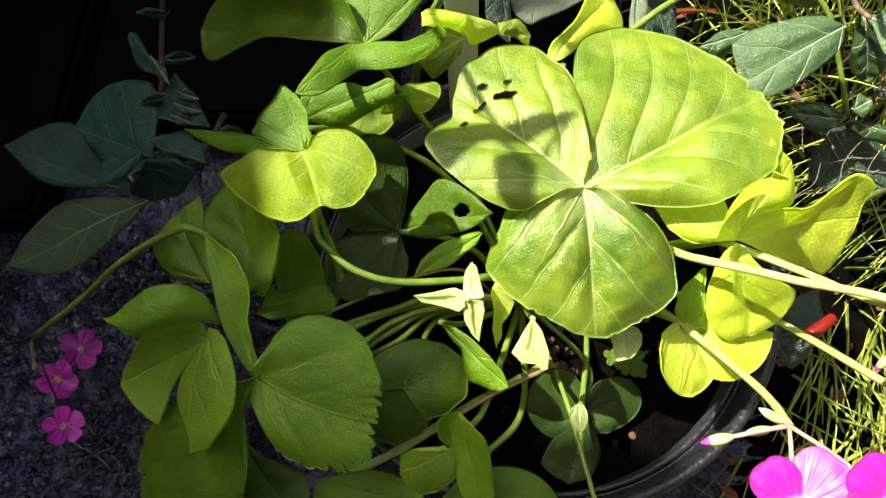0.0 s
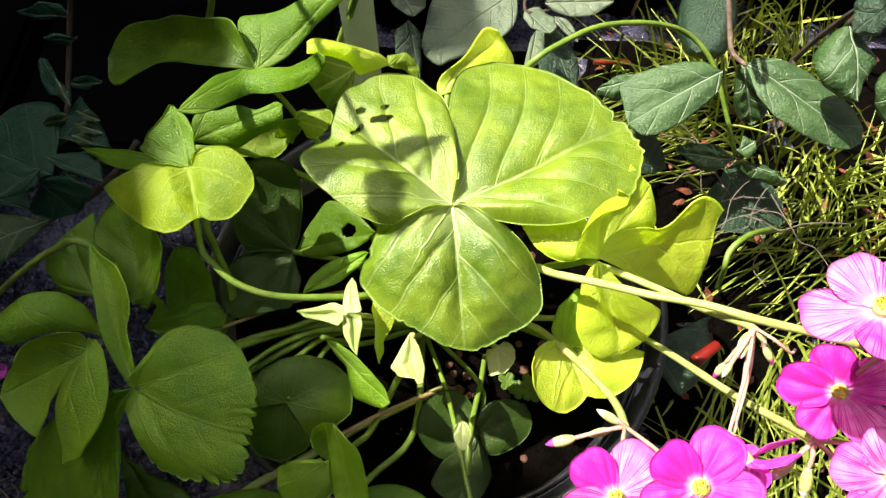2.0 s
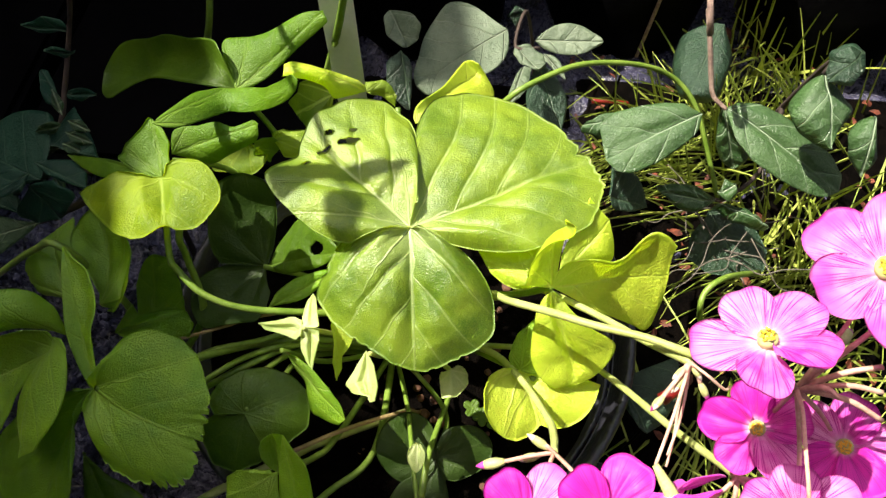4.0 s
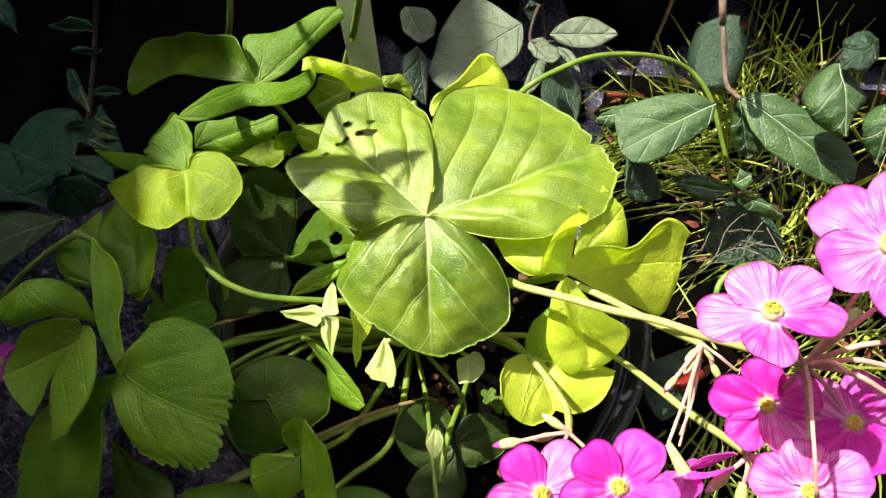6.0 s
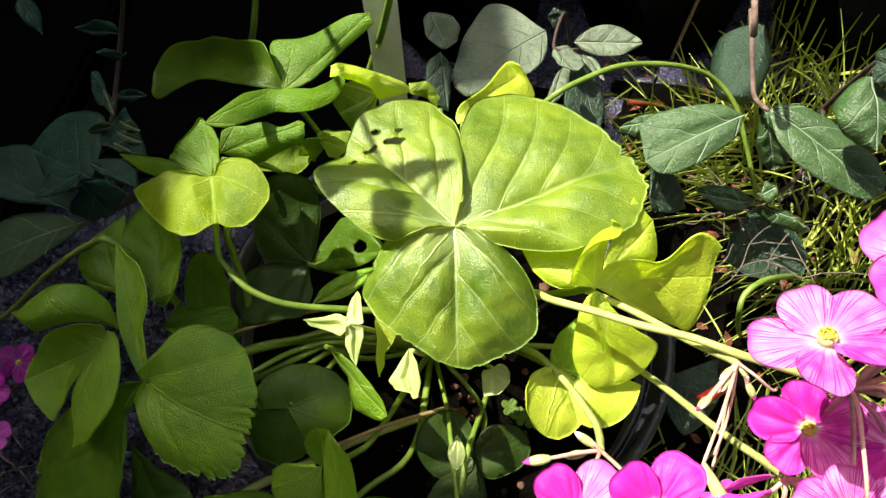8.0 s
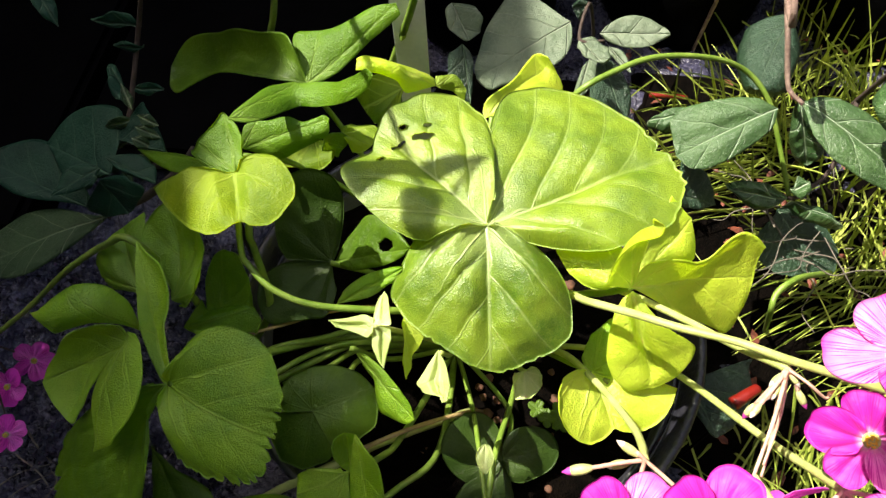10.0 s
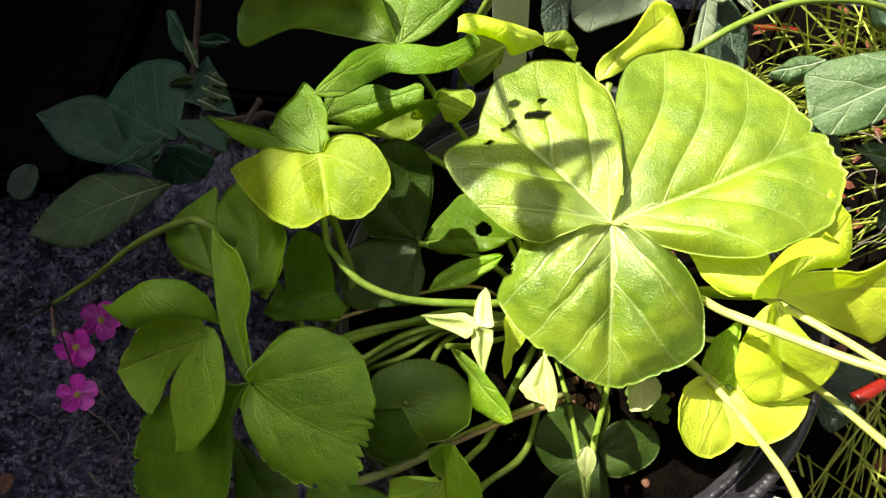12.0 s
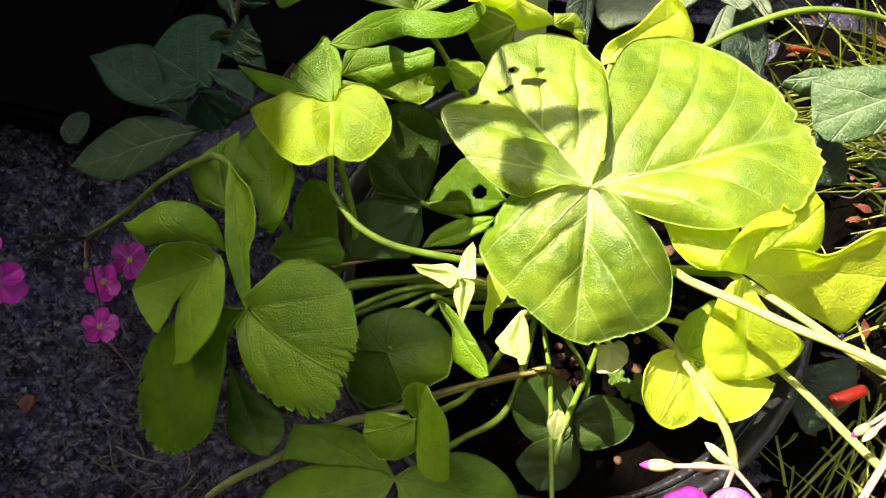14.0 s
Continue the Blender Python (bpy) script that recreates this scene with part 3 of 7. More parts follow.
def flower(stalk, centre, facing, spin, size, mat=None, cup=0.30, start=None, droop=-0.30, petals=5, stem=None):
    """A five-petalled funnel flower: petals, yellow throat, green sepals and the thin stalk that carries it."""
    centre, n = Vector(centre), Vector(facing).normalized()
    mat = mat or PETAL
    side = Vector((0.1, -0.8, -0.4))
    side = (side - n * side.dot(n)).normalized()
    other = n.cross(side)
    for k in range(petals):
        ang = radians(spin) + 2 * math.pi * k / petals + 0.07 * math.sin(k * 5.1 + spin)
        way = (math.cos(ang) * side + math.sin(ang) * other)
        across = n.cross(way)
        lift = cup + 0.09 * math.sin(k * 2.4 + spin)
        grow = size * (1 + 0.06 * math.sin(k * 3.7 + spin * 2))
        tip = centre + (way + n * lift).normalized() * grow
        nn = (n - way * lift).normalized() + across * 0.22
        fan(stalk, mat, centre + way * size * 0.04 - n * size * 0.16, tip, nn, -50, 50, [grow * f for f in (420, 690, 880, 985, 1035, 1010, 1030, 1045, 1000, 900, 700, 430)], 0.16, droop,
            name="petal", ripple=0.0009, veins=3, nt=26, ns=14)
    # throat
    bm = bmesh.new()
    for k in range(44):
        a, r = k * 2.4, size * 0.0185 * math.sqrt(k)
        p = centre + (math.cos(a) * side + math.sin(a) * other) * r + n * size * (0.02 + 0.06 * math.sin(k * 1.7) + 0.002 * k)
        bmesh.ops.create_icosphere(bm, subdivisions=1, radius=size * (0.022 if k % 3 else 0.031), matrix=Matrix.Translation(p))
    mesh_object("flower_throat", bm, POLLEN, stalk, "yellow flower throat with pollen")
    base = centre - n * size * 0.75
    line = [base, centre - n * size * 0.4, centre + n * size * 0.05]
    tube("flower_tube", line, size * 0.07, size * 0.17, SEPAL, stalk, "pale green flower tube", sides=10, steps=4)
    if start is not None:
        start = Vector(start)
        mid = (start + base) / 2 + Vector((0, 0, size * 0.15))
        tube("pedicel", [start, mid, base], 0.0006, 0.0005, stem or PEDICEL, stalk, sides=6)


def bud(stalk, start, tip, size, mat=None):
    """A closed bud with its green sepals on a thin stalk."""
    start, tip = Vector(start), Vector(tip)
    way = (tip - start).normalized()
    tube("pedicel", [start, start.lerp(tip, 0.3) + Vector((0, 0, 0.001)), tip - way * size * 2.2], 0.0007, 0.0006, PEDICEL, stalk, sides=6)
    tube("bud_calyx", [tip - way * size * 2.3, tip - way * size * 1.6, tip - way * size * 0.7], size * 0.22, size * 0.36, SEPAL, stalk, "pale green sepals", sides=8, steps=5, belly=0.45)
    tube("bud_tip", [tip - way * size * 0.9, tip - way * size * 0.4, tip], size * 0.34, size * 0.05, mat or BUD_TIP, stalk, "pink bud tip", sides=8, steps=5, belly=0.35)


# ---- ground ----
def ground_height(x, y):
    p = Vector((x, y, 0))
    clods = abs(noise.noise(p * 38)) + 0.6 * abs(noise.noise(p * 85 + Vector((3, 1, 0)))) + 0.5 * abs(noise.noise(p * 190))
    return 0.006 * noise.noise(p * 16) + 0.027 * (0.55 - clods)


def ground_sheet():
    near_x = [-0.5 + 0.01 * i for i in range(8)] + [-0.42 + 0.0022 * i for i in range(150)] + [-0.09 + 0.01 * i for i in range(57)]
    near_y = [-0.2 + 0.0022 * i for i in range(186)] + [0.21 + 0.01 * i for i in range(50)]
    xs = [-60, -20, -6, -2, -1] + near_x + [1, 2, 6, 20, 60]
    ys = [-60, -20, -6, -2, -1] + near_y + [1, 2, 6, 20, 60]
    verts, faces = [], []
    for x in xs:
        for y in ys:
            inside = -0.5 <= x <= 0.48 and -0.2 <= y <= 0.71
            fade = min(1.0, (min(x + 0.5, 0.48 - x, y + 0.2, 0.71 - y) / 0.05)) if inside else 0.0
            verts.append((x, y, fade * ground_height(x, y) - 0.002))
    n = len(ys)
    for i in range(len(xs) - 1):
        for j in range(n - 1):
            faces.append((i * n + j, (i + 1) * n + j, (i + 1) * n + j + 1, i * n + j + 1))
    me = bpy.data.meshes.new("ground")
    me.from_pydata(verts, [], faces)
    me.polygons.foreach_set("use_smooth", [True] * len(faces))
    me.materials.append(EARTH)
    return new("ground", me)


tagged(ground_sheet(), "dark damp bare earth with clods and litter", "ground", kind="structure")

# ---- pot ----
POT = (0.0414, 0.1250)
pot = thing("plant_pot", (*POT, 0), "round black plastic plant pot standing on the earth", "plant pot")
lathe("pot_wall", [(0.0, 0.002), (0.078, 0.002), (0.080, 0.006), (0.0965, 0.096), (0.094, 0.096), (0.090, 0.05), (0.0, 0.05)], (*POT, 0.0), POT_PLASTIC, pot, 96)
lathe("pot_rim", [(0.0970, 0.0955), (0.1035, 0.0955), (0.1045, 0.108), (0.1030, 0.1095), (0.1005, 0.1085), (0.0975, 0.0955)], (*POT, 0.0), POT_PLASTIC, pot, 96, "thick rolled black pot rim")


def soil_disc():
    bm = bmesh.new()
    rings, segments = 40, 96
    centre = bm.verts.new((*POT, 0.088))
    last = None
    for i in range(1, rings + 1):
        r = 0.0975 * i / rings
        ring = []
        for k in range(segments):
            a = 2 * math.pi * k / segments
            x, y = POT[0] + r * math.cos(a), POT[1] + r * math.sin(a)
            z = 0.084 + 0.004 * noise.noise(Vector((x * 60, y * 60, 1))) + 0.0025 * noise.noise(Vector((x * 200, y * 200, 3)))
            ring.append(bm.verts.new((x, y, z)))
        for k in range(segments):
            if last:
                bm.faces.new((last[k], ring[k], ring[(k + 1) % segments], last[(k + 1) % segments]))
            else:
                bm.faces.new((centre, ring[k], ring[(k + 1) % segments]))
        last = ring
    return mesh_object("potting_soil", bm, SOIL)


tagged(soil_disc(), "dark crumbly potting soil filling the pot", "soil")

# ---- pink wood sorrel in the pot ----
plant = thing("wood_sorrel_plant", (0.036, 0.116, 0.085), "pink wood sorrel with large three-part leaves growing in the black pot", "potted plant")
CROWN = (0.036, 0.116, 0.085)


def stalk_to(points, r0=0.0014, r1=0.0011, mat=None, label="", name="leaf_stalk"):
    return tube(name, points, r0, r1, mat or STALK, plant, label)


main_leaf = stalk_to([CROWN, (0.0399, 0.1080, 0.1300), (0.0437, 0.1110, 0.1985)], 0.0019, 0.0015)
leaflet(main_leaf, SORREL, (0.0436, 0.1099, 0.2000), (0.0062, 0.1386, 0.2090), (0.170, -0.087, 0.982), -56, 63, [11.1, 30.5, 42.0, 46.8, 51.5, 53.2, 54.5, 54.8, 55.0, 54.8, 54.4, 53.7, 51.4, 49.1, 46.8, 47.3, 49.2, 50.8, 51.0, 47.6, 43.5, 39.2, 35.4, 32.2, 29.1, 25.9, 21.0], [3.0, 1.5, 0.0, -1.5, -2.0, -1.0, 0.5, 1.0, 0.0], crease=0.05, dome=0.03, quilt=1.4, ripple=0.0013, nt=200, ns=110, holes=((3.69, -0.87, 0.32, 0.14, -2.19), (3.89, -0.63, 0.13, 0.12, -2.50), (4.08, -0.08, 0.23, 0.07, -1.63), (4.12, 0.21, 0.10, 0.06, -1.63), (4.10, 0.82, 0.16, 0.07, -1.72), (4.48, -0.63, 0.16, 0.09, -2.12), (3.99, -1.30, 0.17, 0.08, -1.99), (2.90, 2.75, 0.07, 0.06, -2.92)))
leaflet(main_leaf, SORREL, (0.0436, 0.1099, 0.2000), (0.1057, 0.1454, 0.2040), (-0.108, 0.077, 0.991), -53, 63, [13.6, 12.2, 25.1, 36.9, 44.4, 48.7, 54.9, 61.6, 64.9, 68.2, 71.9, 71.8, 71.7, 71.5, 71.3, 71.1, 71.0, 71.0, 71.0, 70.9, 69.7, 68.5, 66.8, 63.3, 59.7, 51.9, 30.3], [-2.0, -5.0, -7.0, -6.0, -4.0, -2.0, 0.0, 4.0, 7.0], crease=0.06, dome=0.02, quilt=1.6, ripple=0.0015, teeth=0.05, torn=(-70, 12), nt=100, ns=56)
leaflet(main_leaf, SORREL, (0.0436, 0.1099, 0.2000), (0.0486, 0.0672, 0.1780), (-0.023, -0.460, 0.888), -89, 83, [15.0, 22.0, 25.9, 28.8, 33.7, 39.1, 40.1, 40.7, 41.1, 41.7, 42.3, 43.5, 45.5, 47.2, 48.7, 47.6, 47.0, 46.8, 46.1, 44.5, 39.6, 33.6, 26.1, 18.4, 11.6, 8.1, 4.6], [-3.0, -2.0, -1.0, -1.0, -2.0, -5.0, -7.0, -5.0, -3.0], crease=0.06, dome=0.09, quilt=2.0, ripple=0.0018, teeth=0.03, torn=(-30, 20), holes=((0.88, -3.00, 0.17, 0.14), (1.37, -2.92, 0.19, 0.15), (1.77, -3.23, 0.09, 0.07)), nt=90, ns=54)
leaf_b = stalk_to([CROWN, (0.0200, 0.1020, 0.1450), (0.0077, 0.0961, 0.1580), (-0.0148, 0.0920, 0.1660), (-0.0291, 0.0940, 0.1710), (-0.0386, 0.1005, 0.1750), (-0.0426, 0.1061, 0.1780), (-0.0460, 0.1267, 0.1915)])
leaflet(leaf_b, SORREL_FRESH, (-0.0450, 0.1249, 0.1970), (-0.0368, 0.1036, 0.1987), (-0.217, -0.006, 0.976), -102, 79, [19.2, 27.2, 27.1, 26.7, 26.0, 25.5, 25.0, 24.6, 24.3, 24.2, 24.1, 24.2, 24.4, 24.7, 25.0, 25.1, 25.3, 25.7, 25.6, 25.6, 25.5, 24.9, 24.3, 23.6, 23.2, 25.1, 25.6, 26.1, 26.7, 26.9, 27.2, 27.1, 27.2, 27.3, 27.5, 26.7, 25.5, 23.9, 22.4, 20.3, 18.4, 16.1, 12.1], [4.2, 0.3, -0.4, -0.4, 0.2, 1.0, 1.9, 0.5, -2.6, -1.5, 1.8, 4.9, 6.6], fold=0.00, dome=0.10, crease=0.16, quilt=1.0)
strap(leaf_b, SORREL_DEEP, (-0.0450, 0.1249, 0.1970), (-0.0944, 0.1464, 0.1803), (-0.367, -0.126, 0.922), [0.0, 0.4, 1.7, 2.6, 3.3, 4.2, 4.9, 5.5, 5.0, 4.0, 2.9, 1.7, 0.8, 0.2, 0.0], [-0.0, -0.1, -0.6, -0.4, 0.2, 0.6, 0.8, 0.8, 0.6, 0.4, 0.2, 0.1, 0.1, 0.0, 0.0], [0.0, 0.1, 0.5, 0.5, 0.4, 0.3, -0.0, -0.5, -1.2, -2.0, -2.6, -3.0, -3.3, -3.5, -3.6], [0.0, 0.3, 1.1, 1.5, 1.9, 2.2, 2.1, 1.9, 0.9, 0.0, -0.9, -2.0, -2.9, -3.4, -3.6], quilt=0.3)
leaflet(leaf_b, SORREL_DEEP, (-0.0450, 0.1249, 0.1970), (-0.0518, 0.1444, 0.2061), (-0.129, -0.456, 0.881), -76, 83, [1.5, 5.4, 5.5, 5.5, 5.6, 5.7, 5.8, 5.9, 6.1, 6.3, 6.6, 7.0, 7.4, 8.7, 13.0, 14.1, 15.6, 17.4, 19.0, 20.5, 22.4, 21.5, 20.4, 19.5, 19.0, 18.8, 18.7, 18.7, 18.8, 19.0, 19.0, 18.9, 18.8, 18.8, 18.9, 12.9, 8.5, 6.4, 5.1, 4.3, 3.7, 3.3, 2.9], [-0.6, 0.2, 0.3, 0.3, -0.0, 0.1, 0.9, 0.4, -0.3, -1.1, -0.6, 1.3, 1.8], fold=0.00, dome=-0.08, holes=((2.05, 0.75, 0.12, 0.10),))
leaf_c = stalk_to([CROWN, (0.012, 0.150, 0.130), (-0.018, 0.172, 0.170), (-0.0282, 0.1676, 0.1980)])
strap(leaf_c, SORREL_DIMMED, (-0.0264, 0.1646, 0.2020), (-0.0980, 0.1925, 0.1804), (-0.402, -0.393, 0.827), [0.0, 0.3, 1.0, 1.5, 1.7, 1.8, 1.8, 2.7, 5.3, 8.7, 11.2, 11.1, 8.3, 3.1, 0.0], [-0.0, 1.2, 10.1, 14.2, 15.0, 14.5, 15.3, 15.8, 14.2, 14.1, 13.6, 11.8, 8.2, 2.8, -0.0], [0.0, 0.7, 2.7, 5.0, 6.2, 6.4, 6.4, 5.3, 3.2, 0.8, -2.3, -4.8, -6.5, -7.5, -7.8], [0.0, -0.1, 8.6, 8.5, 7.7, 6.7, 5.1, 3.4, 1.1, -1.4, -3.4, -5.0, -6.4, -7.4, -7.8], dome=-0.10, power=1.6)
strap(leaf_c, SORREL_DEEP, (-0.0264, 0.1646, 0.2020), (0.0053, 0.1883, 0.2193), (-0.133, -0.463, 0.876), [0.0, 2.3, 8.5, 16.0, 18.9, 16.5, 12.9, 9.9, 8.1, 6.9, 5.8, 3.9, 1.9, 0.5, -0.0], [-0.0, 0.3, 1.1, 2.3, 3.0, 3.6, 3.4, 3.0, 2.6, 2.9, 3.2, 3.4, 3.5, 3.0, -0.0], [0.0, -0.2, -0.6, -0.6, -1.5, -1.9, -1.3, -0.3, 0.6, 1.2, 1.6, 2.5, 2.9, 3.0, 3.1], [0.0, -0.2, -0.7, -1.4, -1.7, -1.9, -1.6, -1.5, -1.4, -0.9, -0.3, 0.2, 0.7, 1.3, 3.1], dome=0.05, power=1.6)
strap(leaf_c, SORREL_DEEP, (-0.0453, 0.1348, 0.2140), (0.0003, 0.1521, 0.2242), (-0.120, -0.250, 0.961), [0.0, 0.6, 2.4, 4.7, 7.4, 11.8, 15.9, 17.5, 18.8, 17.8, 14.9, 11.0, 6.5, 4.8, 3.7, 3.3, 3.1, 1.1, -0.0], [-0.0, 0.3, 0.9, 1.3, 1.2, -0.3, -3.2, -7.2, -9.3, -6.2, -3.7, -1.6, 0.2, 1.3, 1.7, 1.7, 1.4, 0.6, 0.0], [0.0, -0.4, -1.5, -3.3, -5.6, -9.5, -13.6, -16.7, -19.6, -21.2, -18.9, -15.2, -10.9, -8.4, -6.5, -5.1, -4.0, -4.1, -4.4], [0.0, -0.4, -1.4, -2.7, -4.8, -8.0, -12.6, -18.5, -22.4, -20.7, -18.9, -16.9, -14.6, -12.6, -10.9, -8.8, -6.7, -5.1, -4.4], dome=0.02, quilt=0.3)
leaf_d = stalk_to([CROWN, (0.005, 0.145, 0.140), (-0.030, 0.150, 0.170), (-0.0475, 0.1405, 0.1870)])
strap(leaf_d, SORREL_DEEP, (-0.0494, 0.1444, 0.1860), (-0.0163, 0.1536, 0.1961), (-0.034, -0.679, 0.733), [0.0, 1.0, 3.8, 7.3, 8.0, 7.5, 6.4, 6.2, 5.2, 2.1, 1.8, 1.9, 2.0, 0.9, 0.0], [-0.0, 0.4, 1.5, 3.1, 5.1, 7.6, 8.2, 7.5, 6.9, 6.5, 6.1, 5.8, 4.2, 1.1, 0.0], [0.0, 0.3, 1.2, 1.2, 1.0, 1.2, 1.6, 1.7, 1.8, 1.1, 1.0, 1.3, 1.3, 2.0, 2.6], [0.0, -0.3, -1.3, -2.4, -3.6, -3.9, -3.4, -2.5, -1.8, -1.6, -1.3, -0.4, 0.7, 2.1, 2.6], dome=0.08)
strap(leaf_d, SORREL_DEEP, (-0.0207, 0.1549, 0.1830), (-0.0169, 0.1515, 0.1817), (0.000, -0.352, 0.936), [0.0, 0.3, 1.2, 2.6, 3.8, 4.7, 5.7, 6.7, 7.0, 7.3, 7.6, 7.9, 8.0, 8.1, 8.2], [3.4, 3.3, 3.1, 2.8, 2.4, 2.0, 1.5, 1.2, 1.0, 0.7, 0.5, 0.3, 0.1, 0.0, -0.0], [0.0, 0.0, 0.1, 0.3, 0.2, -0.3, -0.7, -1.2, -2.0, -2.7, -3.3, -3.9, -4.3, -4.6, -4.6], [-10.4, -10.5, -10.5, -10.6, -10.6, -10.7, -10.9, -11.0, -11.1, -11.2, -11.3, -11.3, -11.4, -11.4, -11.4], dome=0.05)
fan(leaf_d, SORREL_FRESH, (-0.0150, 0.1597, 0.1800), (-0.0029, 0.1650, 0.1820), (-0.095, -0.154, 0.984), -75, 74, [6.8, 9.7, 12.2, 13.9, 13.4, 6.9, 5.5, 4.1, 2.7], 0.00, 0.00, ripple=0.002, roll=-0.10, wave=0.08)
fan(leaf_d, SORREL_FRESH, (-0.0277, 0.1641, 0.1720), (-0.0324, 0.1502, 0.1700), (-0.124, -0.100, 0.987), -39, 80, [15.7, 17.5, 16.2, 15.3, 15.4, 15.4, 15.3, 15.2, 12.2], 0.00, 0.00, ripple=0.002, roll=-0.10, wave=0.08)
leaf_e = stalk_to([CROWN, (0.034, 0.150, 0.130), (0.0329, 0.1780, 0.1840)])
strap(leaf_e, SORREL_YOUNG, (0.0200, 0.1778, 0.1920), (-0.0106, 0.1754, 0.1978), (0.200, -0.450, 0.870), [0.0, 0.3, 1.0, 2.2, 3.8, 5.5, 6.9, 5.1, 4.4, 4.0, 4.3, 4.4, 4.4, 4.5, 4.5], [-0.0, 2.5, 2.9, 3.5, 3.4, 3.3, 3.2, 3.0, 2.8, 2.7, 2.5, 2.3, 1.5, 0.4, 0.0], [0.0, 0.3, 1.2, 2.7, 4.7, 6.5, 8.6, 14.4, 16.0, 17.0, 18.1, 18.8, 19.3, 19.6, 19.7], [0.0, -0.0, 0.8, 2.1, 4.0, 6.3, 8.5, 10.6, 12.6, 14.3, 15.4, 16.4, 17.5, 18.3, 18.6], dome=0.14, quilt=0.4)
leaflet(leaf_e, SORREL, (0.0075, 0.1774, 0.1900), (-0.0094, 0.1719, 0.1836), (-0.100, -0.602, 0.792), -84, 48, [2.5, 2.7, 3.0, 3.4, 3.9, 4.6, 5.6, 7.0, 8.3, 10.2, 11.4, 12.4, 13.5, 14.0, 14.2, 14.5, 15.0, 16.2, 17.6, 19.5, 19.4, 19.1, 19.0, 18.9, 18.7, 18.5, 18.4, 18.3, 18.4, 18.5, 14.7, 11.5, 9.0, 7.5, 6.4, 5.6, 5.0], [1.0, 1.1, 1.4, 3.5, 2.8, 0.6, -1.6, -4.2, -6.5, -8.2, -8.2, -5.0, -3.7], fold=0.00, dome=-0.06)
strap(leaf_e, SORREL_FRESH, (0.0200, 0.1778, 0.1920), (0.0323, 0.1806, 0.1879), (0.371, -0.440, 0.818), [4.1, 4.0, 3.9, 4.1, 4.4, 4.7, 5.1, 5.5, 5.3, 4.3, 3.3, 1.9, 0.9, 0.2, -0.0], [-0.0, 0.0, 0.2, 0.4, 0.7, 0.6, 0.4, 0.3, 0.5, 1.4, 2.3, 2.9, 3.5, 3.8, 3.9], [-0.3, -0.1, 0.3, 0.4, 0.5, 0.5, 0.6, 0.7, 0.7, 0.8, 0.8, 0.5, 0.3, 0.2, 0.1], [0.0, 0.0, 0.0, 0.1, 0.1, -0.4, -0.9, -1.5, -1.9, -1.9, -1.9, -1.9, -1.9, -1.9, -1.9], dome=0.10)
leaf_f = stalk_to([CROWN, (0.042, 0.145, 0.140), (0.0429, 0.1666, 0.1890)])
strap(leaf_f, SORREL_YOUNG, (0.0404, 0.1745, 0.1800), (0.0603, 0.2031, 0.1966), (-0.251, -0.351, 0.902), [0.0, 1.4, 2.9, 3.5, 3.3, 2.5, 2.1, 2.1, 2.8, 3.9, 4.8, 5.3, 5.7, 5.2, 4.9], [-0.0, 0.2, 1.0, 2.2, 2.9, 3.3, 3.9, 5.0, 6.0, 8.8, 10.7, 9.5, 6.8, 2.1, -0.0], [0.0, -0.8, -1.2, -0.5, 0.1, -0.8, -3.0, -5.6, -8.2, -10.7, -12.9, -14.8, -16.3, -17.0, -17.3], [0.0, -0.4, -1.8, -3.9, -6.2, -8.8, -11.7, -14.8, -17.9, -21.5, -26.9, -28.4, -26.2, -19.3, -16.2], label='yellow-green half-folded leaflet', quilt=0.5)
leaf_g = stalk_to([CROWN, (0.060, 0.112, 0.145), (0.085, 0.103, 0.172), (0.0936, 0.0990, 0.1860)])
strap(leaf_g, SORREL_YOUNG, (0.0927, 0.0969, 0.1890), (0.1332, 0.1044, 0.1891), (0.156, -0.851, 0.502), [0.0, 1.7, 6.2, 9.6, 11.3, 11.4, 10.1, 8.2, 9.7, 17.0, 19.0, 17.9, 15.8, 13.8, 13.1], [-0.0, 0.3, 1.3, 2.9, 5.3, 8.4, 11.6, 14.4, 17.2, 19.9, 22.6, 24.8, 22.2, 17.4, 14.6], [0.0, -0.1, 0.7, 1.7, 3.1, 3.1, 2.1, 0.7, 0.2, 2.2, 2.6, 3.4, 3.7, 3.5, 3.5], [0.0, 0.0, 0.1, 0.2, -0.1, -0.6, -1.2, -1.9, -2.5, -3.2, -4.0, -4.6, -4.1, -4.3, -4.0], label='yellow-green sunlit leaflet with a wavy edge', dome=-0.05, power=2.2, quilt=0.5)
strap(leaf_g, SORREL_YOUNG, (0.0927, 0.0969, 0.1890), (0.0930, 0.1013, 0.2236), (0.334, -0.935, 0.117), [0.0, 1.1, 4.3, 7.0, 10.4, 10.4, 10.0, 8.9, 6.6, 3.8, 1.2, -0.0, -0.0, -0.0, 0.0], [-0.0, 0.2, 0.6, 1.3, 2.0, 2.2, 2.5, 2.4, 2.3, 1.8, 0.6, -0.3, -1.1, -1.5, -0.0], [0.0, -0.0, -0.1, 0.5, 1.2, 0.5, 0.0, -0.2, -0.3, 0.2, 2.0, 3.1, 3.3, 3.3, 3.4], [0.0, -0.2, -0.7, -1.5, -2.4, -3.2, -4.1, -3.9, -3.6, -3.1, -2.4, -1.8, -1.4, -0.7, 3.4], label='yellow-green leaflet rolled up, pale rim', dome=-0.10, quilt=0.3)
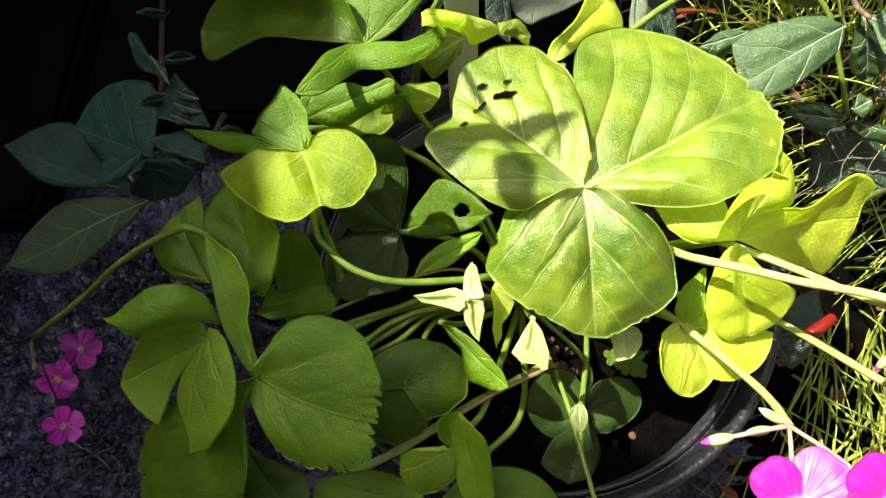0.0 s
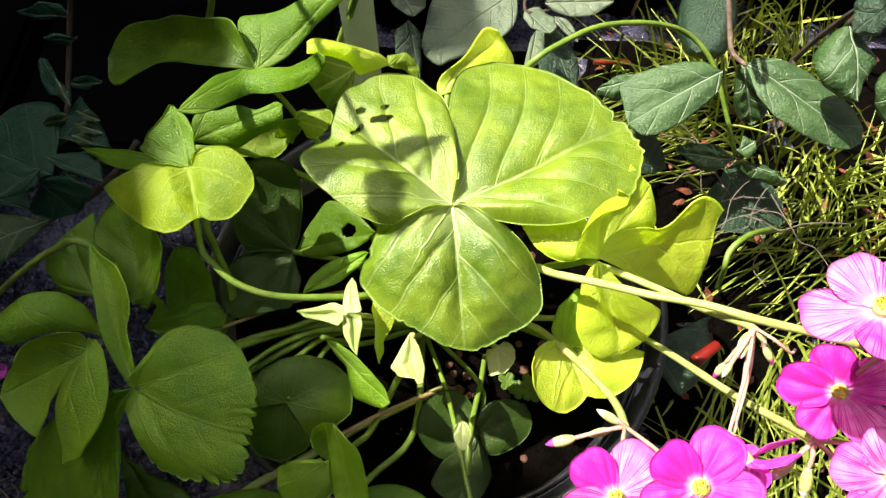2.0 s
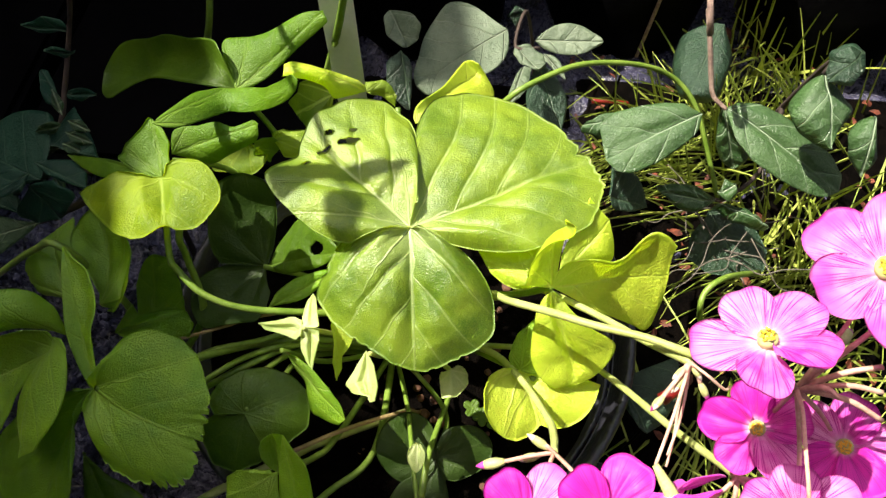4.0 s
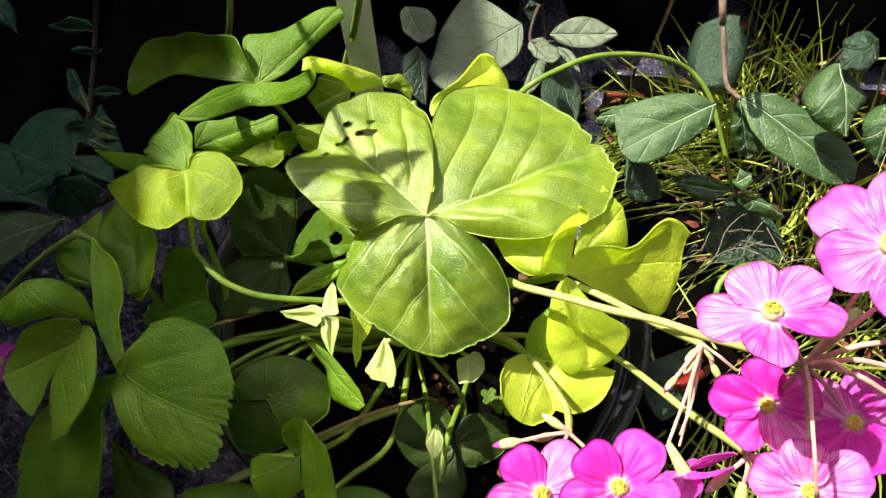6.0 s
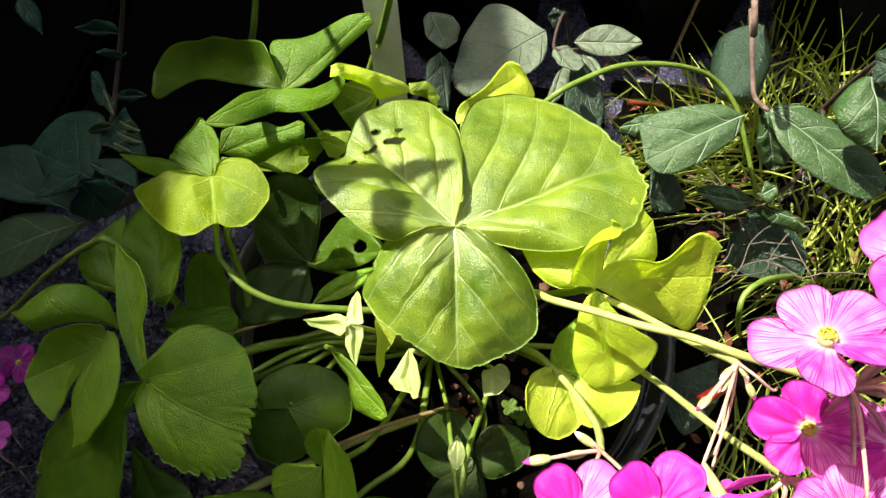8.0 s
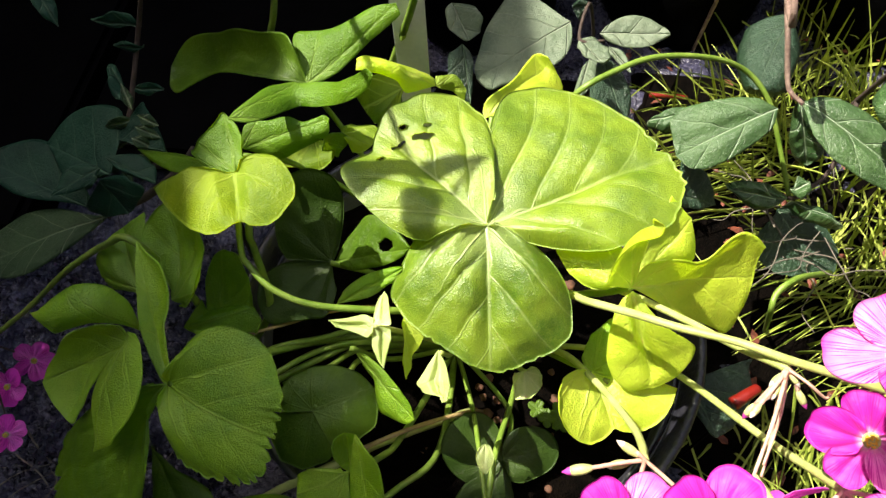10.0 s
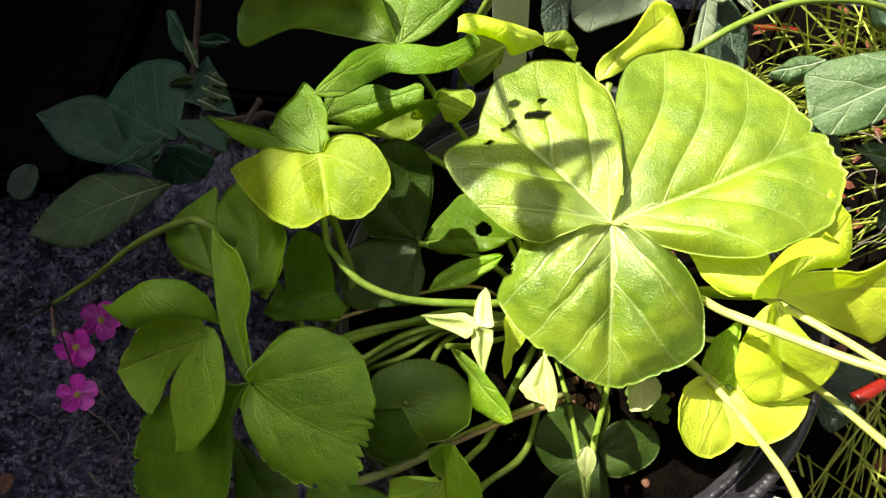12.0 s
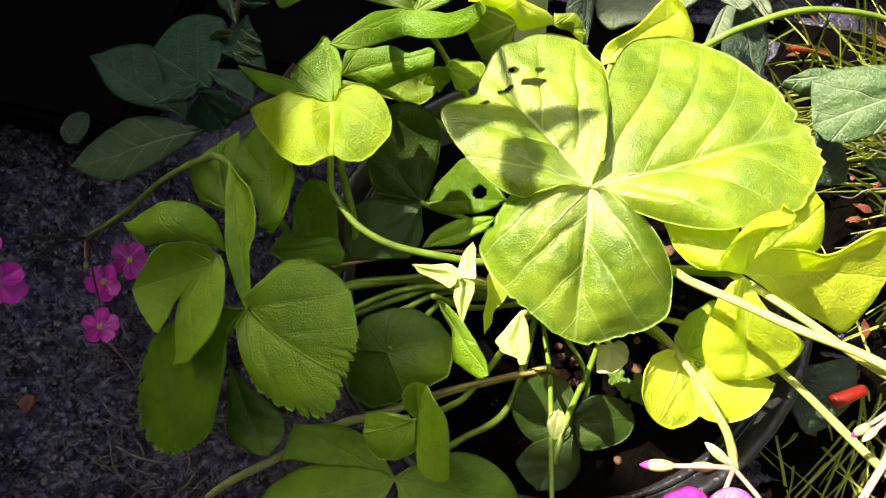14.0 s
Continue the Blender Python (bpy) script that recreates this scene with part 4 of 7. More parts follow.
strap(leaf_g, SORREL_YOUNG, (0.0952, 0.1013, 0.1880), (0.1125, 0.1227, 0.1945), (0.312, -0.501, 0.807), [0.0, 0.3, 1.1, 2.3, 4.0, 5.5, 6.7, 7.3, 7.7, 8.6, 9.5, 10.1, 10.5, 10.7, 10.8], [-0.0, 0.1, 0.5, 1.1, 2.1, 3.5, 5.6, 8.1, 11.0, 11.3, 9.0, 6.0, 2.8, 0.7, -0.0], [0.0, 0.1, 0.2, 0.5, 0.8, 1.3, 1.8, 1.9, 2.0, 1.9, 1.8, 1.3, 1.0, 0.7, 0.7], [0.0, -0.1, -0.5, -1.1, -1.9, -3.1, -3.6, -3.5, -2.5, -1.7, -1.2, -0.8, -0.1, 0.4, 0.6], label='yellow-green leaflet, thin and lit through', dome=0.05, quilt=0.4)
leaflet(leaf_g, SORREL_YOUNG, (0.0912, 0.0993, 0.1880), (0.0692, 0.1056, 0.1896), (-0.039, -0.373, 0.927), -61, 36, [11.8, 16.8, 17.0, 17.2, 17.5, 18.0, 18.5, 19.1, 19.9, 20.8, 21.5, 22.2, 23.0, 23.9, 25.1, 25.4, 23.5, 21.9, 20.5, 19.3, 17.4, 15.9, 14.3, 12.4, 11.0, 8.3, 6.4], [0.9, 0.0, -0.2, -0.4, -0.7, -0.6, -0.2, 0.3, 0.6, 0.6, -0.1, -0.7, -1.1], fold=0.00, label='yellow-green sunlit leaflet with a curled edge', dome=0.10, quilt=0.6)
strap(leaf_g, SORREL_YOUNG, (0.0935, 0.0969, 0.1870), (0.1074, 0.0761, 0.1552), (0.031, -0.830, 0.556), [0.0, 0.4, 1.6, 2.7, 4.0, 5.9, 8.2, 11.3, 14.8, 16.9, 14.9, 10.8, 6.8, 2.9, -0.0], [-0.0, 0.9, 3.5, 5.2, 7.3, 8.7, 10.4, 12.0, 13.4, 13.5, 12.9, 11.7, 10.1, 8.7, 8.3], [0.0, 0.2, 0.7, 1.0, 1.2, 1.2, 1.1, 0.2, -1.4, -2.5, -1.5, -0.1, 0.2, -0.1, -0.3], [0.0, -0.2, -0.6, -1.4, -2.3, -3.0, -3.8, -3.3, -2.0, -1.9, -1.7, -1.5, -1.4, -1.4, -1.4], label='yellow-green sunlit leaflet hanging down', dome=0.08, crease=0.08, quilt=0.6)
leaf_h = stalk_to([CROWN, (0.062, 0.105, 0.120), (0.085, 0.088, 0.140), (0.0930, 0.0796, 0.1490)])
leaflet(leaf_h, SORREL_YOUNG, (0.0875, 0.0834, 0.1480), (0.0957, 0.0644, 0.1470), (0.065, -0.025, 0.998), -96, 64, [7.7, 9.5, 12.5, 15.0, 16.2, 17.7, 19.5, 20.9, 21.9, 23.2, 24.1, 24.7, 25.5, 26.0, 26.1, 26.3, 26.3, 26.0, 25.8, 25.5, 24.6, 23.9, 23.3, 22.6, 21.7, 20.9, 21.7, 23.1, 23.9, 24.8, 25.7, 26.4, 27.2, 28.1, 28.6, 29.1, 29.6, 29.4, 29.4, 29.7, 29.8, 28.5, 9.9], [5.6, 9.5, 9.9, 6.0, 1.1, -2.4, -3.8, -3.3, -3.7, -2.8, -0.5, 3.4, 3.7], fold=0.00, label='yellow-green rounded leaflet', dome=0.06, crease=0.08, quilt=0.9, power=2.0)
leaflet(leaf_h, SORREL_MID, (0.0875, 0.0834, 0.1480), (0.0895, 0.0975, 0.1589), (-0.263, -0.568, 0.780), -86, 70, [6.6, 6.5, 6.5, 6.5, 6.5, 6.5, 6.6, 6.7, 6.8, 7.0, 7.2, 7.4, 7.7, 8.1, 8.6, 9.3, 10.1, 11.1, 12.5, 14.2, 16.8, 20.9, 20.2, 18.3, 16.8, 15.6, 14.7, 13.9, 12.4, 11.0, 10.0, 9.1, 8.4, 7.9, 7.4, 6.6, 6.0, 5.4, 5.0, 4.7, 4.4, 4.1, 3.9], [2.3, 2.2, 2.1, 2.0, 1.7, 1.1, -0.7, 0.3, 0.8, 1.4, 1.8, 2.0, 2.2], fold=0.00, dome=0.05)
leaf_i = stalk_to([CROWN, (0.0050, 0.1048, 0.1150), (-0.0177, 0.0989, 0.1200), (-0.0336, 0.0887, 0.1300), (-0.0477, 0.0771, 0.1400), (-0.0603, 0.0600, 0.1600)], 0.0018, 0.0015)
leaflet(leaf_i, SORREL_MID, (-0.0617, 0.0610, 0.1590), (-0.0219, 0.0454, 0.1568), (-0.146, -0.494, 0.857), -63, 85, [10.9, 20.7, 25.4, 27.7, 30.4, 32.0, 33.9, 36.0, 38.2, 40.5, 43.1, 44.8, 46.3, 47.0, 46.1, 45.4, 44.2, 43.2, 42.6, 42.3, 42.2, 42.1, 42.2, 41.9, 41.1, 40.5, 40.1, 39.8, 39.5, 39.0, 38.3, 37.4, 36.4, 35.0, 33.8, 32.1, 30.3, 27.5, 24.6, 20.3, 15.1, 10.1], [1.4, 0.7, 0.8, -0.1, -0.6, -0.8, -1.1, -0.8, -0.4, 1.9, 4.3, 4.8, 1.1], fold=0.00, dome=0.13, teeth=0.12, torn=(-60, 20), quilt=0.9, nt=150, ns=44)
leaflet(leaf_i, SORREL_DEEP, (-0.0618, 0.0609, 0.1590), (-0.0866, 0.0100, 0.1147), (-0.495, -0.421, 0.760), -54, 26, [6.7, 21.6, 43.4, 59.9, 69.4, 75.1, 81.8, 86.4, 88.8, 88.6, 87.3, 83.9, 81.1, 76.6, 72.6, 65.5, 59.1, 51.6, 44.0, 36.0, 31.3, 13.4], [0.7, 0.4, -1.2, -2.5, -3.6, -3.5, -2.8, -1.8, -1.0, -0.9, 0.9, 3.7, 5.6], fold=0.00, dome=0.06, teeth=0.10, nt=150, ns=40, quilt=0.8)
strap(leaf_i, SORREL_MID, (-0.0777, 0.0753, 0.1670), (-0.0841, 0.0368, 0.1524), (-0.481, -0.240, 0.843), [4.0, 5.1, 8.4, 11.6, 15.3, 18.0, 19.6, 20.2, 18.9, 16.5, 13.5, 10.2, 4.3, 1.1, -0.0], [-0.0, 0.1, 0.3, 0.7, 3.7, 7.2, 10.2, 12.1, 12.8, 11.1, 7.3, 3.8, 1.7, 0.4, 0.0], [-0.2, -0.1, 0.2, 0.9, 1.8, 2.1, 2.4, 2.7, 2.8, 2.9, 2.4, 0.7, -0.9, -1.5, -1.7], [0.0, -0.1, -0.4, -0.9, -1.2, -1.6, -2.0, -2.4, -3.0, -3.4, -3.2, -2.8, -2.2, -1.8, -1.7], dome=0.06, quilt=0.5)
strap(leaf_i, SORREL_MID, (-0.0742, 0.0765, 0.1660), (-0.1085, 0.0720, 0.1767), (0.290, -0.722, 0.628), [0.0, -0.2, -0.9, -1.9, -2.8, -3.0, -3.1, -1.6, 0.5, 3.0, 2.9, 1.8, 0.8, 0.2, -0.0], [-0.0, 2.3, 5.8, 10.6, 13.7, 16.7, 17.7, 17.4, 15.6, 11.6, 7.5, 3.6, 1.5, 0.4, -0.0], [0.0, 0.2, 0.6, 1.4, 2.3, 3.1, 4.0, 3.9, 3.5, 2.2, -0.9, -3.5, -4.8, -5.6, -5.9], [0.0, -0.6, -0.2, 1.0, 2.2, 3.5, 4.4, 4.5, 3.6, 2.1, 0.6, -0.9, -3.4, -5.2, -5.9], dome=0.16, quilt=0.4)
strap(leaf_i, SORREL_MID, (-0.0787, 0.0738, 0.1600), (-0.1128, 0.0602, 0.1473), (-0.047, -0.618, 0.785), [0.0, 0.1, 0.4, 1.0, 1.7, 3.2, 5.1, 7.3, 9.8, 13.4, 16.0, 18.1, 14.3, 11.1, 9.9], [6.8, 7.1, 8.0, 9.4, 10.7, 11.3, 11.9, 11.4, 9.5, 7.0, 5.6, 4.1, 1.8, 0.5, -0.0], [0.0, 0.0, 0.1, 0.3, 0.5, 0.2, -0.1, -0.7, -1.2, -1.6, -1.4, -1.0, -1.6, -2.1, -2.0], [0.8, 1.0, 1.5, 2.5, 3.2, 3.3, 3.4, 3.0, 1.8, 0.3, -0.8, -1.6, -1.6, -1.6, -1.6], dome=-0.14, quilt=0.4)
strap(leaf_i, SORREL_MID, (-0.0617, 0.0610, 0.1590), (-0.0783, 0.1022, 0.1830), (0.137, -0.457, 0.879), [0.0, 1.5, 2.0, 2.7, 3.5, 4.0, 4.3, 4.0, 3.3, 2.7, 2.1, 1.3, 0.6, 0.2, 0.0], [-0.0, 0.4, 1.2, 1.6, 2.1, 2.9, 3.8, 6.7, 8.0, 7.6, 6.5, 3.5, 1.6, 0.4, -0.0], [0.0, -0.1, -0.0, -0.0, 0.1, 0.6, 1.1, 1.1, 0.4, -0.3, -1.1, -2.0, -2.8, -3.3, -3.4], [0.0, 0.1, 0.4, 0.8, 1.4, 2.2, 3.0, 3.3, 3.7, 2.9, 1.3, 0.4, -1.6, -3.0, -3.4], dome=-0.06, quilt=0.3)
leaf_n = stalk_to([CROWN, (0.0023, 0.1061, 0.1200), (-0.0195, 0.0972, 0.1250), (-0.0365, 0.0901, 0.1280), (-0.0559, 0.0869, 0.1100)])
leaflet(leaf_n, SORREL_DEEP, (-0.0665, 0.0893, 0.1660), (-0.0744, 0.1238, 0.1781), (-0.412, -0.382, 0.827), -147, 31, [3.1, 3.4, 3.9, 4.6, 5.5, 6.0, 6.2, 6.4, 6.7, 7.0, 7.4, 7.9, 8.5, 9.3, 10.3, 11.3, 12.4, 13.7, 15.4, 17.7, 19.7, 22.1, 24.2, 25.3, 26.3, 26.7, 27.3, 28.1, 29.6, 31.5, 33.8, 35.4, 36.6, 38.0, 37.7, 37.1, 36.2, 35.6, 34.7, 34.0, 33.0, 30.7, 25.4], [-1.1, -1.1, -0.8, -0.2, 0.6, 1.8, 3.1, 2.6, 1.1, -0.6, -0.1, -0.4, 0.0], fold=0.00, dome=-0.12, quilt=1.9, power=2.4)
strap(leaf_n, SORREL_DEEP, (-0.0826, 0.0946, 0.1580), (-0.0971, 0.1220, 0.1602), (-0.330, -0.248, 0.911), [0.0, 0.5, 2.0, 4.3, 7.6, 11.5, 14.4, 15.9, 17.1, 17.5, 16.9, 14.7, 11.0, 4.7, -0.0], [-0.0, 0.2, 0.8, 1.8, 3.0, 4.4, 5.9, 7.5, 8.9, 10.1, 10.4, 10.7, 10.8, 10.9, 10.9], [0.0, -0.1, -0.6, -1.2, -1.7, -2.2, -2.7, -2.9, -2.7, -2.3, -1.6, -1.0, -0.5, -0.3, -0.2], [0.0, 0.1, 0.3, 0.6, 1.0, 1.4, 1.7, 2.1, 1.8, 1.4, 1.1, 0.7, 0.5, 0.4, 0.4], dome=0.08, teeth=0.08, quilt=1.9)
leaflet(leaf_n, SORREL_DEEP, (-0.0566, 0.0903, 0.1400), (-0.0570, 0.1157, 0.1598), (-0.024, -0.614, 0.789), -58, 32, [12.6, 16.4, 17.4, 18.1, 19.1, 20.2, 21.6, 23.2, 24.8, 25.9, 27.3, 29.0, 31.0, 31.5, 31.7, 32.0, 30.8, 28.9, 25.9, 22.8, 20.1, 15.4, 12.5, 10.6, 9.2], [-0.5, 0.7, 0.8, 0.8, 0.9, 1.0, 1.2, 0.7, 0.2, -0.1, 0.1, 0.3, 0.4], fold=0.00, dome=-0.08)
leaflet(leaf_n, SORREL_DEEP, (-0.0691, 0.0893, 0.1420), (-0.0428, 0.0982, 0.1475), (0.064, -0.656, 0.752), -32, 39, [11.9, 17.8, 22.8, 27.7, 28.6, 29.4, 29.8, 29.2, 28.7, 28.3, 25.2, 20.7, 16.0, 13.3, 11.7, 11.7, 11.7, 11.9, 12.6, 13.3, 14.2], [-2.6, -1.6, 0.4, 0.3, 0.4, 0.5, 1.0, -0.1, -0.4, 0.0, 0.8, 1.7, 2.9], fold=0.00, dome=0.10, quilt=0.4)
blade(leaf_n, SORREL_DIMMED, (-0.0793, 0.0498, 0.1150), (-0.0572, 0.0207, 0.1080), (-0.125, -0.321, 0.939), 39.0, [0.0, 0.5, 1.8, 3.8, 8.2, 11.5, 10.7, 6.2, 0.0], [0.0, 0.8, 3.2, 6.8, 9.1, 10.8, 7.0, 2.9, 0.0], 0.00, 0.00, ripple=0.0016)
leaf_j = stalk_to([CROWN, (0.010, 0.125, 0.125), (-0.0160, 0.1197, 0.1490)])
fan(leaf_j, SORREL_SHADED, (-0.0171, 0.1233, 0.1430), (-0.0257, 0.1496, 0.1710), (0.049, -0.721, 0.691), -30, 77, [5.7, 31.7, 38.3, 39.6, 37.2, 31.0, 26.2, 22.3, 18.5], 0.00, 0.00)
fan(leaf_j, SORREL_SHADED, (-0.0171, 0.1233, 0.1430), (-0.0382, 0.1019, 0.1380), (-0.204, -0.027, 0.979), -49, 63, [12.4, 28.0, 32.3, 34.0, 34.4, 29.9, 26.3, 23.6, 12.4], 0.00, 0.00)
blade(leaf_j, SORREL_DIMMED, (-0.0155, 0.1220, 0.1460), (0.0171, 0.1164, 0.1700), (-0.582, -0.426, 0.693), 42.1, [0.0, 1.7, 5.9, 10.7, 15.6, 12.9, 7.0, 1.8, 0.0], [0.0, 1.3, 4.0, 5.1, 4.9, 4.5, 2.7, 0.7, 0.0], 0.15, 0.00, holes=((2.90, 0.31, 0.35, 0.25),), nt=60, ns=40)
blade(leaf_j, SORREL_MID, (-0.0099, 0.1012, 0.1500), (0.0142, 0.1125, 0.1620), (-0.075, -0.645, 0.760), 29.0, [0.0, 0.9, 3.5, 4.5, 4.8, 3.8, 2.6, 1.4, 0.0], [0.0, 0.3, 1.3, 2.7, 3.5, 2.9, 2.4, 0.6, 0.0], 0.10, 0.00)
leaf_p = stalk_to([CROWN, (-0.0013, 0.1003, 0.1050), (-0.0100, 0.0800, 0.1150), (-0.0140, 0.0640, 0.1380)])
leaflet(leaf_p, SORREL_DIMMED, (-0.0147, 0.0628, 0.1370), (0.0065, 0.0741, 0.1372), (0.187, -0.362, 0.913), -81, 160, [15.0, 15.7, 16.7, 18.0, 19.7, 20.4, 21.3, 22.5, 24.1, 24.2, 24.1, 24.3, 24.0, 23.9, 24.0, 23.1, 22.4, 21.9, 21.2, 20.1, 19.4, 18.8, 18.3, 17.5, 16.9, 16.5, 16.3, 15.9, 15.4, 15.0, 14.8, 14.8, 14.9, 14.6, 14.3, 14.0, 14.0, 14.0, 14.0, 12.8, 11.8, 11.1, 10.5], [-2.2, -2.4, -1.3, 0.5, 0.9, -0.2, -0.4, -0.4, -0.5, -0.9, -1.0, -0.9, -0.4], fold=0.00, dome=0.05, quilt=0.4)
leaflet(leaf_p, SORREL_DIMMED, (-0.0148, 0.0631, 0.1360), (-0.0179, 0.0452, 0.1209), (0.006, -0.647, 0.763), -80, 48, [10.5, 11.4, 12.6, 14.2, 15.9, 16.3, 16.8, 17.5, 18.2, 19.1, 19.9, 20.3, 20.7, 21.2, 21.9, 22.6, 23.6, 23.6, 23.4, 23.3, 23.3, 23.4, 23.6, 22.8, 22.2, 21.6, 21.2, 20.9, 20.7, 20.2, 19.3, 18.6, 18.0, 17.5, 17.1, 16.8], [1.6, 0.4, -0.6, -1.2, -1.3, -0.9, -0.5, -0.1, 0.1, -0.2, -0.4, -0.6, -0.9], fold=0.00, dome=0.05, quilt=0.4)
leaf_y = stalk_to([CROWN, (0.010, 0.095, 0.115), (-0.0009, 0.0810, 0.1560)], 0.0013, 0.001)
strap(leaf_y, SORREL_MID, (-0.0006, 0.0828, 0.1500), (0.0238, 0.0637, 0.1376), (-0.207, -0.706, 0.677), [0.0, 0.3, 1.2, 2.6, 3.3, 4.1, 4.5, 4.4, 4.4, 3.7, 3.2, 2.1, 0.9, 0.2, -0.0], [-0.0, 0.2, 0.9, 1.9, 3.3, 4.3, 5.3, 8.4, 11.2, 12.2, 10.5, 8.9, 7.0, 5.1, 4.4], [0.0, 0.1, 0.4, 0.9, 1.3, 1.7, 2.1, 2.4, 2.7, 2.5, 2.3, 2.2, 2.1, 2.1, 2.0], [0.0, -0.2, -0.7, -1.6, -2.8, -3.8, -4.8, -4.7, -4.2, -3.4, -2.8, -2.2, -1.3, -0.1, 0.3], dome=0.08, quilt=0.5)
leaf_k = stalk_to([CROWN, (0.0180, 0.0653, 0.1100), (0.0112, 0.0528, 0.1200), (0.0029, 0.0414, 0.1410)], 0.0015, 0.0012)
leaflet(leaf_k, SORREL_MID, (0.0032, 0.0407, 0.1440), (-0.0147, 0.0325, 0.1361), (0.049, -0.746, 0.664), -47, 63, [2.9, 3.7, 5.2, 13.4, 14.3, 15.4, 16.7, 18.0, 18.3, 18.7, 19.2, 19.8, 20.5, 21.3, 21.7, 22.2, 22.8, 23.5, 24.4, 24.4, 24.5, 24.7, 24.0, 22.8, 21.8, 20.2, 18.2, 16.7, 15.4, 14.3, 13.4], [0.5, 1.2, 0.5, -0.3, -0.2, -0.2, -0.3, -0.4, -0.8, -1.1, -0.9, -0.2, 0.1], label='light green leaflet, still curled', dome=0.10, quilt=0.4)
strap(leaf_k, SORREL_MID, (0.0049, 0.0495, 0.1570), (0.0131, 0.0230, 0.1276), (-0.100, -0.752, 0.652), [0.0, 1.1, 3.5, 5.3, 7.0, 7.6, 7.5, 7.3, 7.0, 6.5, 6.0, 5.6, 4.4, 1.1, 0.0], [-0.0, 0.2, 0.7, 1.6, 2.8, 4.0, 5.0, 5.9, 6.3, 6.3, 6.1, 5.4, 3.6, 1.0, -0.0], [0.0, 1.2, 3.9, 4.9, 4.6, 4.0, 3.4, 3.0, 2.5, 1.9, 1.4, 0.9, 0.4, -0.6, -0.9], [0.0, -0.1, -0.5, -1.1, -1.7, -1.9, -1.7, -1.4, -1.1, -0.7, -0.4, -0.2, -0.3, -0.8, -0.9], label='light green leaflet hanging down, its edge rolled up', dome=-0.02, power=1.3, quilt=0.3)
strap(leaf_k, SORREL_MID, (0.0034, 0.0407, 0.1430), (0.0016, 0.0515, 0.1577), (0.100, -0.796, 0.597), [0.0, 0.1, 0.5, 1.2, 2.1, 2.7, 3.5, 4.1, 4.2, 4.4, 3.8, 3.3, 1.8, 0.5, -0.0], [-0.0, 0.1, 0.4, 0.9, 1.6, 2.3, 2.9, 3.2, 3.5, 3.4, 3.1, 2.9, 1.7, 0.4, -0.0], [0.0, 0.1, 0.5, 1.1, 1.8, 2.5, 3.1, 3.7, 3.9, 4.0, 4.2, 4.3, 4.1, 3.9, 3.8], [0.0, -0.0, -0.1, -0.3, -0.4, -0.3, -0.2, 0.0, 0.3, 0.8, 1.6, 2.2, 3.0, 3.6, 3.8], label='light green leaflet rolled into a trumpet', dome=-0.18, power=1.3, quilt=0.2)
leaf_m = stalk_to([CROWN, (0.0329, 0.0643, 0.0980), (0.0163, 0.0443, 0.1020), (-0.0027, 0.0230, 0.1120)], 0.0016, 0.0013)
blade(leaf_m, SORREL_DEEP, (-0.0027, 0.0230, 0.1130), (-0.0530, 0.0003, 0.1000), (-0.298, 0.117, 0.947), 59.2, [0.0, 1.8, 7.1, 11.4, 15.8, 17.4, 17.0, 16.7, 10.6, 4.0, 0.0], [0.0, 1.2, 4.7, 8.8, 11.8, 13.7, 13.8, 11.3, 8.7, 2.3, 0.0], 0.00, 0.00)
fan(leaf_m, SORREL_DEEP, (-0.0027, 0.0230, 0.1130), (0.0436, 0.0246, 0.1060), (0.153, -0.138, 0.979), -63, 52, [7.8, 18.8, 28.0, 37.1, 44.1, 48.8, 45.7, 39.5, 31.5, 20.3, 5.7], 0.00, 0.00)
blade(leaf_m, SORREL_DEEP, (-0.0028, 0.0231, 0.1120), (-0.0412, 0.0332, 0.1030), (-0.256, -0.119, 0.959), 48.6, [0.0, 0.1, 0.4, 0.9, 3.4, 6.5, 9.2, 11.3, 13.1, 14.2, 0.0], [0.0, 0.7, 2.7, 5.8, 7.9, 8.7, 7.5, 4.9, 2.3, 0.6, 0.0], 0.00, 0.00)
leaf_young = stalk_to([CROWN, (0.020, 0.100, 0.130), (0.0080, 0.0846, 0.1690)], 0.0012, 0.0009, STALK_PALE)
strap(leaf_young, SORREL_PALE, (0.0073, 0.0851, 0.1690), (-0.0101, 0.0894, 0.1603), (-0.480, -0.226, 0.848), [2.7, 3.0, 3.7, 4.7, 4.4, 3.9, 3.5, 3.1, 2.8, 2.5, 2.3, 1.4, 0.6, 0.2, 0.0], [-0.0, 1.9, 2.2, 2.5, 3.0, 3.0, 2.5, 2.0, 1.5, 1.1, 0.7, 0.4, 0.2, 0.0, -0.0], [-0.4, -0.5, -0.6, -0.8, -0.6, -0.5, -0.3, -0.2, -0.2, -0.1, -0.1, -0.2, -0.3, -0.3, -0.3], [0.0, 0.6, 0.5, 0.3, 0.1, -0.2, -0.5, -0.8, -1.0, -0.9, -0.7, -0.6, -0.4, -0.4, -0.3], label='small pale leaflet, folded', quilt=0.1, crease=0.14)
